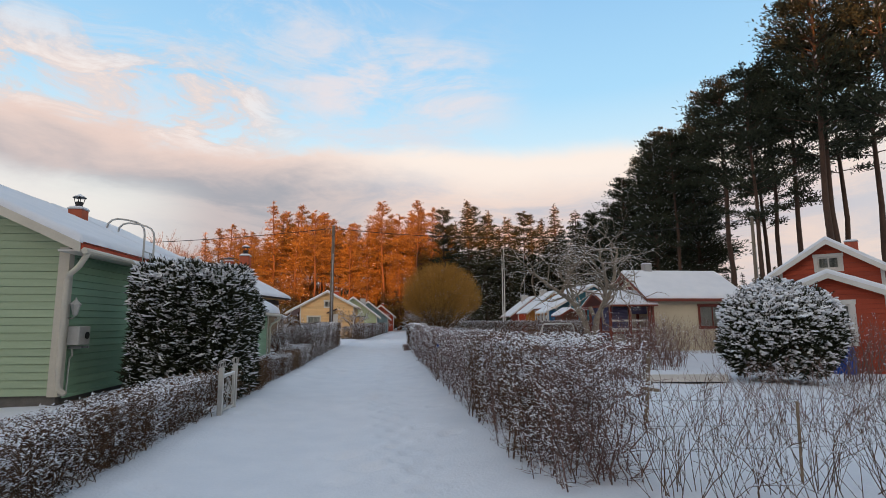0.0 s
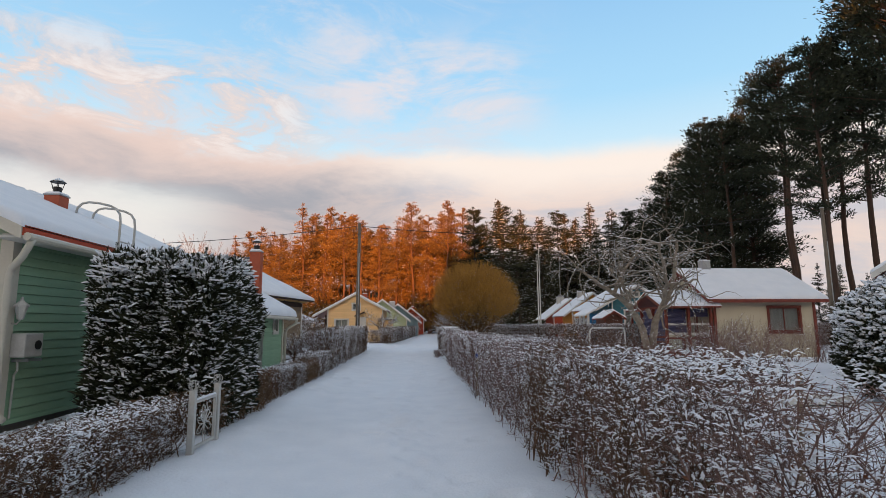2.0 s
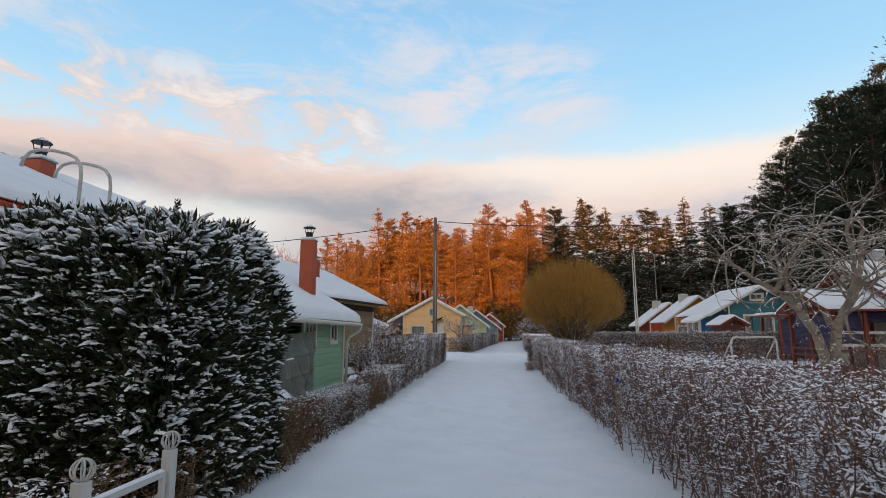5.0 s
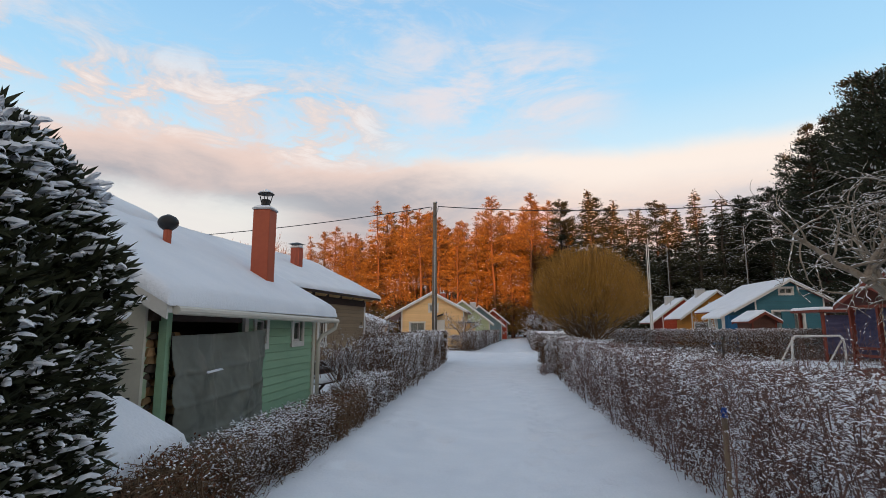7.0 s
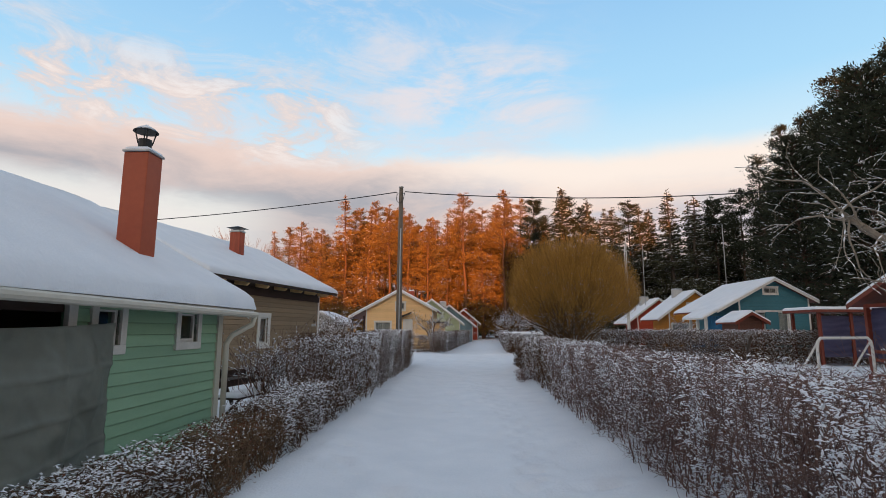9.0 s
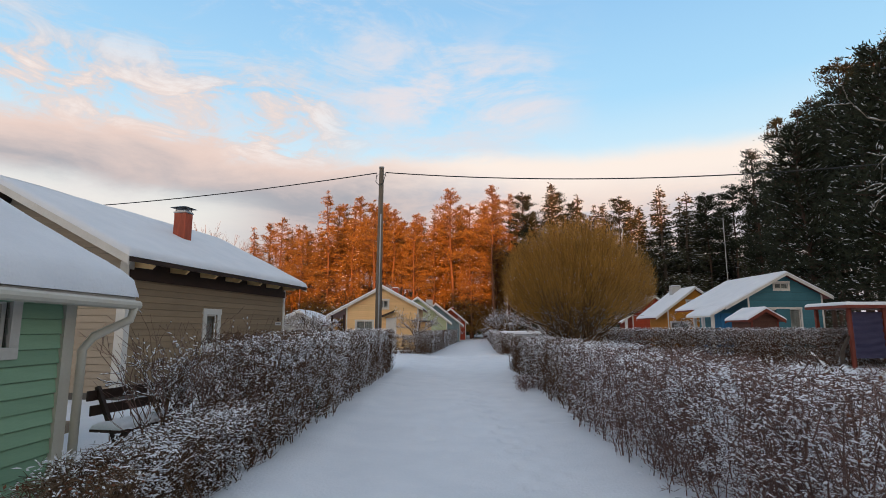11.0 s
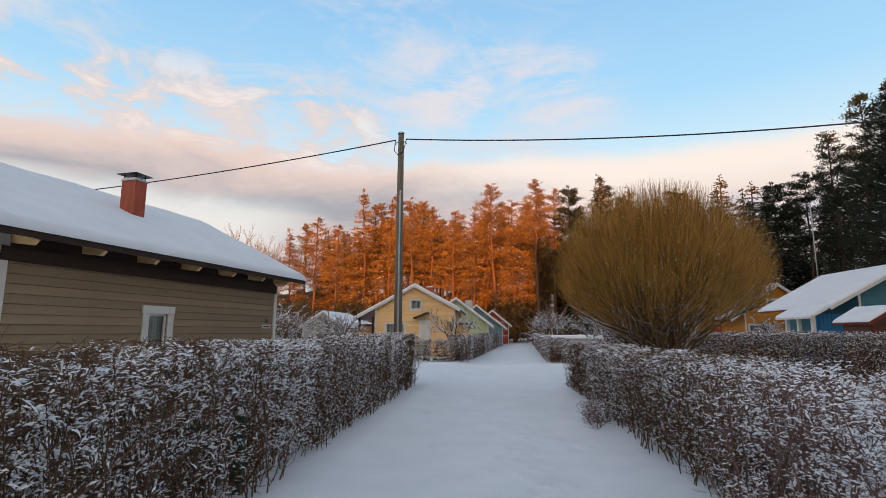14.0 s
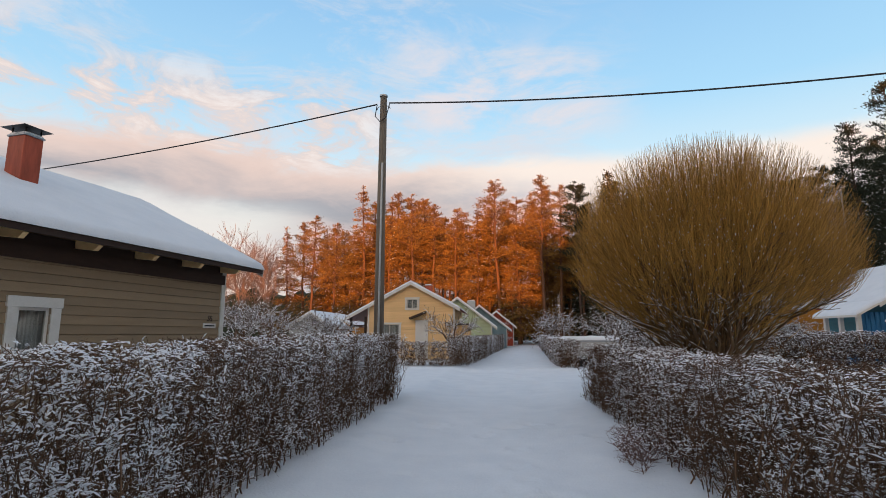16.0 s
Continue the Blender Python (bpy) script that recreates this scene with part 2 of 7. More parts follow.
# needle tone raised so the spruce tops look sunlit
NEEDLE_RAISED = material("dark_spruce_needles_with_rime", (0.085, 0.082, 0.048), 0.75, vary=(0.035, 0.040, 0.025), scale=0.5, fine=5, bump=0, islands=0.45, spec=0.2)
THUJA = material("dark_thuja_scale_leaves", (0.038, 0.042, 0.019), 0.7, vary=(0.018, 0.022, 0.012), scale=3, fine=20, bump=0, islands=0.4, spec=0.2)
BIRCH = material("bare_birch_twigs", (0.28, 0.19, 0.15), 0.8, vary=(0.2, 0.13, 0.11), scale=2, fine=10, bump=0, islands=0.2)
WOOD = material("bare_grey_wood", (0.30, 0.22, 0.15), 0.8, vary=(0.20, 0.15, 0.10), scale=3, fine=30, grain=(1, 1, 0.2))
PURPLE = material("violet_blue_curtain_cloth", (0.12, 0.115, 0.21), 0.6, vary=(0.085, 0.08, 0.16), scale=1.5, fine=12, bump=0.4, bump_size=0.02, grain=(1, 1, 5))
INSIDE = material("dim_room_plaster", (0.16, 0.15, 0.14), 0.9, bump=0)
CURTAIN = material("pale_curtain_cloth", (0.45, 0.44, 0.42), 0.9, bump=0, grain=(8, 8, 0.2))
PLASTIC_BLUE = material("blue_plastic", (0.02, 0.09, 0.42), 0.4, bump=0)
PLASTIC_GREEN = material("dark_green_plastic", (0.01, 0.10, 0.07), 0.4, bump=0)
LAMP_GLASS = material("frosted_lamp_glass", (0.55, 0.55, 0.52), 0.3, bump=0)

GLASS = bpy.data.materials.new("window_glass")
GLASS.use_nodes = True
gb = GLASS.node_tree.nodes["Principled BSDF"]
gb.inputs["Base Color"].default_value = (0.9, 0.95, 0.95, 1)
gb.inputs["Roughness"].default_value, gb.inputs["Transmission Weight"].default_value, gb.inputs["IOR"].default_value = 0.02, 1.0, 1.45

# ---- building helpers ----


def thing(name, loc, rot=0.0, label="", category="", group="", kind=""):
    ob = new(name)
    ob.matrix_world = pose(*loc, 0, 0, rot)
    ob.empty_display_size = 0.2
    return tagged(ob, label, category, group, kind)


def part(name, bm, mat, parent, label="", smooth=False):
    """Links a bmesh as one mesh object under a thing or part."""
    me = bpy.data.meshes.new(name)
    bmesh.ops.recalc_face_normals(bm, faces=bm.faces[:])
    if smooth:
        for f in bm.faces:
            f.smooth = True
    bm.to_mesh(me)
    bm.free()
    me.materials.append(mat)
    ob = new(name, me)
    if parent:
        ob.parent = parent
    return tagged(ob, label)


def raw(name, verts, faces, mat, parent=None, smooth=False, label=""):
    """A mesh straight from arrays: verts (n, 3), faces (m, k)."""
    verts, faces = np.asarray(verts, np.float32), np.asarray(faces, np.int32)
    me = bpy.data.meshes.new(name)
    k = faces.shape[1]
    me.vertices.add(len(verts))
    me.vertices.foreach_set("co", verts.ravel())
    me.loops.add(faces.size)
    me.loops.foreach_set("vertex_index", faces.ravel())
    me.polygons.add(len(faces))
    me.polygons.foreach_set("loop_start", np.arange(0, faces.size, k, dtype=np.int32))
    if smooth:
        me.polygons.foreach_set("use_smooth", np.ones(len(faces), bool))
    me.update(calc_edges=True)
    me.materials.append(mat)
    ob = new(name, me)
    if parent:
        ob.parent = parent
    return tagged(ob, label)


def box(bm, x0, x1, y0, y1, z0, z1, bevel=0.0):
    made = bmesh.ops.create_cube(bm, size=1.0, matrix=Matrix.LocRotScale(((x0 + x1) / 2, (y0 + y1) / 2, (z0 + z1) / 2), None, (abs(x1 - x0), abs(y1 - y0), abs(z1 - z0))))
    if bevel:
        edges = {e for v in made["verts"] for e in v.link_edges}
        bmesh.ops.bevel(bm, geom=list(edges), offset=bevel, segments=2, affect="EDGES", profile=0.5)
    return bm


def boxed(*a, bevel=0.0):
    return box(bmesh.new(), *a, bevel=bevel)


def beam(bm, a, b, w, h):
    """A squared timber from a to b."""
    a, b = Vector(a), Vector(b)
    d = b - a
    side = d.cross(Vector((0, 0, 1)))
    side = side.normalized() if side.length > 1e-4 else Vector((1, 0, 0))
    up = side.cross(d).normalized()
    m = Matrix((side, d.normalized(), up)).transposed().to_4x4()
    m.translation = (a + b) / 2
    bmesh.ops.create_cube(bm, size=1.0, matrix=m @ Matrix.Diagonal((w, d.length, h, 1)))
    return bm


def pipe(points, radius, sides=8, bm=None, radii=None):
    """A round tube along points."""
    bm = bm or bmesh.new()
    points = [Vector(p) for p in points]
    rings = []
    for i, p in enumerate(points):
        d = (points[min(i + 1, len(points) - 1)] - points[max(i - 1, 0)]).normalized()
        a = d.cross(Vector((0.31, 0.95, 0.05)))
        a = a.normalized() if a.length > 1e-3 else Vector((1, 0, 0))
        b = d.cross(a)
        r = radii[i] if radii else radius
        rings.append([bm.verts.new(p + (a * math.cos(t) + b * math.sin(t)) * r) for t in (2 * math.pi * k / sides for k in range(sides))])
    for r0, r1 in zip(rings, rings[1:]):
        for k in range(sides):
            bm.faces.new((r0[k], r0[(k + 1) % sides], r1[(k + 1) % sides], r1[k]))
    bm.faces.new(rings[0][::-1])
    bm.faces.new(rings[-1])
    return bm


def extruded(bm, pts, offset):
    """A prism: the polygon pts, pushed by the vector offset."""
    o = Vector(offset)
    a = [bm.verts.new(p) for p in pts]
    b = [bm.verts.new(Vector(p) + o) for p in pts]
    bm.faces.new(a)
    bm.faces.new(b[::-1])
    for i in range(len(a)):
        j = (i + 1) % len(a)
        bm.faces.new((a[i], b[i], b[j], a[j]))
    return bm


def snow_slab(p00, p10, p11, p01, thick, seed=0, nu=36, nv=14, lip=0.12, open_top=False):
    """A soft layer of snow over the quad p00 p10 p11 p01, rounded down at its edges."""
    bm = bmesh.new()
    p00, p10, p11, p01 = (Vector(p) for p in (p00, p10, p11, p01))
    lu, lv = (p10 - p00).length, (p01 - p00).length
    grid, low = [], []
    for j in range(nv + 1):
        row, rowl = [], []
        for i in range(nu + 1):
            u, v = 0.5 - 0.5 * math.cos(math.pi * i / nu), 0.5 - 0.5 * math.cos(math.pi * j / nv)
            p = (p00 * (1 - u) + p10 * u) * (1 - v) + (p01 * (1 - u) + p11 * u) * v
            d = min(u * lu, (1 - u) * lu, v * lv, 9.0 if open_top else (1 - v) * lv)
            round_off = math.sqrt(max(0.0, 1 - (1 - min(1.0, d / lip)) ** 2))
            n = noise.noise(p * 0.9 + Vector((seed, 0, 0))) * 0.25 + noise.noise(p * 2.7 + Vector((0, seed, 0))) * 0.10
            row.append(bm.verts.new(p + Vector((0, 0, thick * (0.12 + 0.88 * round_off) * (1 + n * 0.6)))))
            rowl.append(bm.verts.new(p) if i in (0, nu) or j in (0, nv) else None)
        grid.append(row)
        low.append(rowl)
    for j in range(nv):
        for i in range(nu):
            bm.faces.new((grid[j][i], grid[j][i + 1], grid[j + 1][i + 1], grid[j + 1][i]))
    for i in range(nu):
        bm.faces.new((low[0][i], low[0][i + 1], grid[0][i + 1], grid[0][i]))
        bm.faces.new((low[nv][i + 1], low[nv][i], grid[nv][i], grid[nv][i + 1]))
    for j in range(nv):
        bm.faces.new((low[j + 1][0], low[j][0], grid[j][0], grid[j + 1][0]))
        bm.faces.new((low[j][nu], low[j + 1][nu], grid[j + 1][nu], grid[j][nu]))
    return bm


# A wall lies on a line in a house's own frame: o is its start, u runs along it, n points outwards.
BOARDS = []


def wall(house, name, o, u, n, length, z0, top, mat, openings=(), pitch=0.15, core=None, clad=True, thick=0.12):
    """A wall with openings cut through it; top(s) is its height at s. Boards are laid later."""
    o, u, n = Vector((*o, 0)), Vector((*u, 0)), Vector((*n, 0))
    cuts = sorted({0.0, length, length / 2, *[c for w in openings for c in w[:2]]})
    bm = bmesh.new()
    for a, b in zip(cuts, cuts[1:]):
        if b - a < 1e-4:
            continue
        spans = [(z0, None)]
        for w in openings:
            if w[0] < (a + b) / 2 < w[1]:
                spans = [(z0, w[2]), (w[3], None)]
        for lo, hi in spans:
            ta, tb = (hi, hi) if hi is not None else (top(a), top(b))
            pts = [o + u * a + Vector((0, 0, lo)), o + u * b + Vector((0, 0, lo)), o + u * b + Vector((0, 0, tb)), o + u * a + Vector((0, 0, ta))]
            extruded(bm, pts, -n * thick)
    w = part(name, bm, core or mat, house)
    if clad:
        BOARDS.append((w, o, u, n, length, z0, top, mat, openings, pitch))
    return w


BOARD_MESHES = {}


def lay_boards():
    for w, o, u, n, length, z0, top, mat, openings, pitch in BOARDS:
        z = z0
        while z < max(top(0), top(length), top(length / 2)) - 0.02:
            zt = z + pitch - 0.006
            ins = [s for s in np.linspace(0, length, 121) if top(s) > z + pitch * 0.5]
            if len(ins) > 1:
                runs = [(ins[0], ins[-1])]
                for a, b, lo, hi in openings:
                    if lo - pitch * 0.6 < z < hi - pitch * 0.35:
                        runs = [r for x, y in runs for r in ((x, min(y, a)), (max(x, b), y)) if r[1] - r[0] > 0.03]
                for a, b in runs:
                    key = (round(b - a, 2), pitch, mat.name)
                    if key not in BOARD_MESHES:
                        bm = bmesh.new()
                        L = b - a
                        # tapered profile: thick lower edge, thin upper edge
                        extruded(bm, [(0, 0.002, 0), (0, 0.030, 0.004), (0, 0.030, 0.012), (0, 0.012, pitch - 0.004), (0, 0.002, pitch - 0.004)], (L, 0, 0))
                        bmesh.ops.recalc_face_normals(bm, faces=bm.faces[:])
                        me = bpy.data.meshes.new("board")
                        bm.to_mesh(me)
                        bm.free()
                        me.materials.append(mat)
                        BOARD_MESHES[key] = me
                    ob = new("board", BOARD_MESHES[key])
                    ob.parent = w
                    m = Matrix((u, n, Vector((0, 0, 1)))).transposed().to_4x4()
                    m.translation = o + u * a + Vector((0, 0, z))
                    ob.matrix_local = m
            z += pitch


def window(house, o, u, n, a, b, lo, hi, casing=WHITE, cw=0.09, bars=(1, 0), curtain=False, sill=True):
    """A window unit set in the opening a..b, lo..hi of a wall."""
    o, u, n = Vector((*o, 0)), Vector((*u, 0)), Vector((*n, 0))
    m = Matrix((u, n, Vector((0, 0, 1)))).transposed().to_4x4()
    m.translation = o
    e = new("window")
    e.parent = house
    e.matrix_local = m
    bm = bmesh.new()
    box(bm, a - cw, a, -0.06, 0.05, lo - 0.0, hi, 0.004)
    box(bm, b, b + cw, -0.06, 0.05, lo - 0.0, hi, 0.004)
    box(bm, a - cw - 0.02, b + cw + 0.02, -0.06, 0.056, hi, hi + cw, 0.004)
    box(bm, a - cw, b + cw, -0.06, 0.053, lo - cw, lo, 0.004)
    part("window_frame", bm, casing, e)
    bm = bmesh.new()
    s = 0.045
    for x0, x1, y0, y1 in ((a, a + s, lo, hi), (b - s, b, lo, hi), (a + s, b - s, lo, lo + s), (a + s, b - s, hi - s, hi)):
        box(bm, x0, x1, -0.05, -0.01, y0, y1)
    for k in range(bars[0]):
        x = a + (b - a) * (k + 1) / (bars[0] + 1)
        box(bm, x - 0.022, x + 0.022, -0.048, -0.012, lo + s, hi - s)
    for k in range(bars[1]):
        z = lo + (hi - lo) * (k + 1) / (bars[1] + 1)
        box(bm, a + s, b - s, -0.047, -0.013, z - 0.018, z + 0.018)
    part("sash", bm, casing, e)
    g = part("pane", boxed(a + s, b - s, -0.034, -0.029, lo + s, hi - s), GLASS, e)
    g.visible_shadow = False
    if curtain:
        bm = bmesh.new()
        k = 24
        top_row = [bm.verts.new((a + (b - a) * i / k, -0.14 + 0.025 * math.sin(i * 1.9), hi)) for i in range(k + 1)]
        low_row = [bm.verts.new((a + (b - a) * i / k, -0.14 + 0.03 * math.sin(i * 1.9 + 0.3), lo)) for i in range(k + 1)]
        for i in range(k):
            bm.faces.new((top_row[i], top_row[i + 1], low_row[i + 1], low_row[i]))
        part("curtain", bm, CURTAIN, e, smooth=True)
    if sill:
        part("window_sill", boxed(a - cw - 0.01, b + cw + 0.01, -0.05, 0.09, lo - cw - 0.025, lo - cw, bevel=0.004), casing, e)
    return e


def roof(house, x0, x1, y0, y1, ridge_x, zl, zr, zt, thick=0.10, mat=None, snow=0.2, seed=1, fascia=WHITE):
    """A gable roof whose ridge runs along y at ridge_x; eaves at x0 and x1 at heights zl and zr. Edges named by the underside."""
    mat = mat or DARK_BROWN
    for xa, za, nm in ((x0, zl, 0), (x1, zr, 1)):
        bm = extruded(bmesh.new(), [(xa, y0, za), (ridge_x, y0, zt), (ridge_x, y0, zt + thick), (xa, y0, za + thick)], (0, y1 - y0, 0))
        part("roof", bm, mat, house)
        e = 0.03 * (1 if xa < ridge_x else -1)
        pts = [(xa - e, y0 - 0.03, za + thick + 0.004), (xa - e, y1 + 0.03, za + thick + 0.004), (ridge_x, y1 + 0.03, zt + thick + 0.004), (ridge_x, y0 - 0.03, zt + thick + 0.004)]
        if xa > ridge_x:
            pts = [pts[1], pts[0], pts[3], pts[2]]
        part("snow_cover", snow_slab(*pts, snow, seed + nm, open_top=True), SNOW, house, smooth=True)
        for yy, w in ((y0 - 0.025, 0.025), (y1, 0.025)):
            bm = extruded(bmesh.new(), [(xa, yy, za - 0.07), (ridge_x, yy, zt - 0.07), (ridge_x, yy, zt + thick + 0.02), (xa, yy, za + thick + 0.02)], (0, w, 0))
            part("bargeboard", bm, fascia, house)


def chimney(house, x, y, w, d, z0, z1, mat, hat="cone"):
    c = new("chimney")
    c.parent = house
    c.location = (x, y, 0)
    part("shaft", boxed(-w / 2, w / 2, -d / 2, d / 2, z0, z1, bevel=0.012), mat, c)
    part("cap_plate", boxed(-w / 2 - 0.02, w / 2 + 0.02, -d / 2 - 0.02, d / 2 + 0.02, z1, z1 + 0.035, bevel=0.01), GALV, c)
    part("snow_on_cap", snow_slab((-w / 2, -d / 2, z1 + 0.036), (w / 2, -d / 2, z1 + 0.036), (w / 2, d / 2, z1 + 0.036), (-w / 2, d / 2, z1 + 0.036), 0.06, 3, 8, 8, 0.08), SNOW, c, smooth=True)
    if hat == "cone":
        part("flue", pipe([(0, 0, z1 + 0.03), (0, 0, z1 + 0.22)], 0.085, 12), BLACK, c)
        for a in range(4):
            t = a * math.pi / 2 + 0.7
            part("stay", pipe([(0.085 * math.cos(t), 0.085 * math.sin(t), z1 + 0.16), (0.13 * math.cos(t), 0.13 * math.sin(t), z1 + 0.34)], 0.009, 5), BLACK, c)
        part("cowl", pipe([(0, 0, z1 + 0.33), (0, 0, z1 + 0.335), (0, 0, z1 + 0.42)], 0.2, 16, radii=[0.16, 0.16, 0.012]), BLACK, c)
        part("snow_on_cowl", pipe([(0, 0, z1 + 0.345), (0, 0, z1 + 0.38), (0, 0, z1 + 0.44)], 0.2, 16, radii=[0.15, 0.11, 0.01]), SNOW, c, smooth=True)
    elif hat == "plate":
        for sx in (-1, 1):
            for sy in (-1, 1):
                part("stay", boxed(sx * w * 0.40 - 0.01, sx * w * 0.40 + 0.01, sy * d * 0.40 - 0.01, sy * d * 0.40 + 0.01, z1 + 0.03, z1 + 0.16), BLACK, c)
        bm = bmesh.new()
        base = [bm.verts.new((sx * (w / 2 + 0.1), sy * (d / 2 + 0.1), z1 + 0.16)) for sx, sy in ((-1, -1), (1, -1), (1, 1), (-1, 1))]
        top = [bm.verts.new((sx * 0.05, sy * 0.05, z1 + 0.24)) for sx, sy in ((-1, -1), (1, -1), (1, 1), (-1, 1))]
        for i in range(4):
            bm.faces.new((base[i], base[(i + 1) % 4], top[(i + 1) % 4], top[i]))
        bm.faces.new(base[::-1])
        bm.faces.new(top)
        part("cowl", bm, BLACK, c)
    return c

# ---- ground ----


def ground_height(x, y):
    """Trodden lane between the hedges, soft snow in the yards."""
    lane = np.exp(-((x + 0.25) / 2.0) ** 4)
    h = 0.10 * (1 - lane) + 0.018 * np.sin(x * 1.7 + np.sin(y * 0.6)) * np.sin(y * 0.8 + 1.3) + 0.012 * np.sin(x * 3.1 + y * 1.9)
    h += 0.05 * (1 - lane) * np.sin(x * 0.45 + 1) * np.sin(y * 0.38)
    h -= 0.02 * np.exp(-((x + 0.5) / 0.45) ** 2) + 0.02 * np.exp(-((x - 0.75) / 0.4) ** 2)
    # a drift along the left edge, the cross lane
    h += 0.05 * np.exp(-((x + 2.15) / 0.35) ** 2)
    h -= 0.06 * np.exp(-((y - 45.0) / 3.0) ** 4) * (1 - lane)
    h += 0.06 * np.exp(-((y - 41.5) / 0.5) ** 2) + 0.07 * np.exp(-((y - 48.3) / 0.4) ** 2)
    return h - 0.03


def build_ground():
    xs = np.concatenate([np.linspace(-900, -60, 12)[:-1], np.linspace(-60, -8, 20)[:-1], np.linspace(-8, -2.6, 14)[:-1], np.linspace(-2.6, 2.2, 76)[:-1], np.linspace(2.2, 12, 20)[:-1], np.linspace(12, 70, 24)[:-1], np.linspace(70, 900, 12)])
    ys = np.concatenate([np.linspace(-900, -30, 10)[:-1], np.linspace(-30, 0, 20)[:-1], np.linspace(0, 50, 480)[:-1], np.linspace(50, 160, 90)[:-1], np.linspace(160, 1200, 14)])
    X, Y = np.meshgrid(xs, ys)
    Z = ground_height(X, Y)
    rng = np.random.default_rng(5)
    # animal tracks and wind-worn dents in the lane
    dents = []
    y = 3.0
    while y < 30:
        dents.append((0.42 + 0.25 * math.sin(y * 0.35) + 0.09 * (1 if len(dents) % 2 else -1), y, 0.08, 0.06))
        y += 0.34 + 0.08 * rng.random()
    for k in range(70):
        dents.append((rng.uniform(-2.0, 1.6), rng.uniform(4, 34), rng.uniform(0.07, 0.16), rng.uniform(0.04, 0.075)))
    for cx, cy, r, dep in dents:
        i0, i1 = np.searchsorted(ys, (cy - 0.5, cy + 0.5))
        j0, j1 = np.searchsorted(xs, (cx - 0.5, cx + 0.5))
        gx, gy = X[i0:i1, j0:j1], Y[i0:i1, j0:j1]
        q = np.hypot((gx - cx) * 0.7, (gy - cy) * 1.15) / r
        Z[i0:i1, j0:j1] += -1.1 * dep * np.exp(-q ** 2) + 0.55 * dep * np.exp(-((q - 1.7) / 0.5) ** 2)
    nx, ny = len(xs), len(ys)
    idx = np.arange(nx * ny).reshape(ny, nx)
    faces = np.stack([idx[:-1, :-1], idx[:-1, 1:], idx[1:, 1:], idx[1:, :-1]], -1).reshape(-1, 4)
    g = raw("ground", np.stack([X, Y, Z], -1).reshape(-1, 3), faces, SNOW, smooth=True)
    return tagged(g, "snow-covered ground with a trodden lane between hedges", "ground", kind="structure")


build_ground()

# ---- green house ----
h = thing("green_house", (-5.72, 10.98, 0), 0, "green clapboard cottage with snow-covered roof and cream gutter", "house")
ZE, ZR, RX = 3.05, 4.62, -2.98          # eave, ridge, ridge line in the house's frame
slope = (ZR - ZE) / 3.45
gable_top = lambda s: ZE + 0.14 + slope * min(s, 5.96 - s)
wall(h, "wall_south", (0, 0), (-1, 0), (0, -1), 5.96, 0.30, gable_top, PALE_GREEN, pitch=0.145)
EAST_WIN = [(3.3, 4.15, 1.05, 2.25)]
wall(h, "wall_east", (0, 0), (0, 1), (1, 0), 7.6, 0.30, lambda s: ZE + (0.08 if s < 4.2 else -0.45), GREEN, EAST_WIN, pitch=0.145)
wall(h, "wall_north", (-5.96, 7.6), (1, 0), (0, 1), 5.96, 0.30, gable_top, GREEN, clad=False)
wall(h, "wall_west", (-5.96, 7.6), (0, -1), (-1, 0), 7.6, 0.30, lambda s: ZE + 0.08, GREEN, clad=False)
window(h, (0, 0), (0, 1), (1, 0), *EAST_WIN[0], curtain=True)
part("plinth", boxed(-5.90, -0.03, 0.03, 7.57, 0.0, 0.30), INSIDE, h)
roof(h, -6.43, 0.47, -0.5, 4.30, RX, ZE - 0.04, ZE - 0.04, ZR + 0.02, 0.09, RED_TRIM, 0.16, 11, GUTTER)
roof(h, -6.43, -0.58, 4.32, 8.0, RX, ZE - 0.04, ZE + 0.456, ZR + 0.02, 0.09, RED_TRIM, 0.16, 13, GUTTER)
part("eave_flashing", boxed(0.47, 0.50, -0.5, 4.3, ZE - 0.06, ZE + 0.085), RED, h, "red steel roof edge")
for x0, x1, y0, y1 in ((-0.14, 0.036, -0.048, -0.002), (0.002, 0.048, -0.05, 0.12)):
    part("corner_board", boxed(x0, x1, y0, y1, 0.28, ZE + 0.04), GUTTER, h)
part("soffit", boxed(0.05, 0.44, -0.45, 4.25, ZE - 0.09, ZE - 0.05), WHITE, h)
part("gutter", pipe([(0.54, -0.5, ZE - 0.08), (0.54, 4.3, ZE - 0.10)], 0.06, 10), GUTTER, h)
dp = part("downpipe", pipe([(0.54, -0.38, ZE - 0.10), (0.50, -0.38, ZE - 0.2), (0.36, -0.30, ZE - 0.36), (0.12, -0.14, ZE - 0.50), (0.07, -0.11, ZE - 0.62), (0.07, -0.11, 0.55), (0.10, -0.11, 0.42), (0.22, -0.13, 0.34)], 0.052, 10), GUTTER, h, smooth=True)
part("drip_board", boxed(0.034, 0.075, 0.1, 4.1, 0.24, 0.31), GREEN, h)
chimney(h, -2.03, 3.92, 0.34, 0.34, 3.5, 4.62, BRICK)
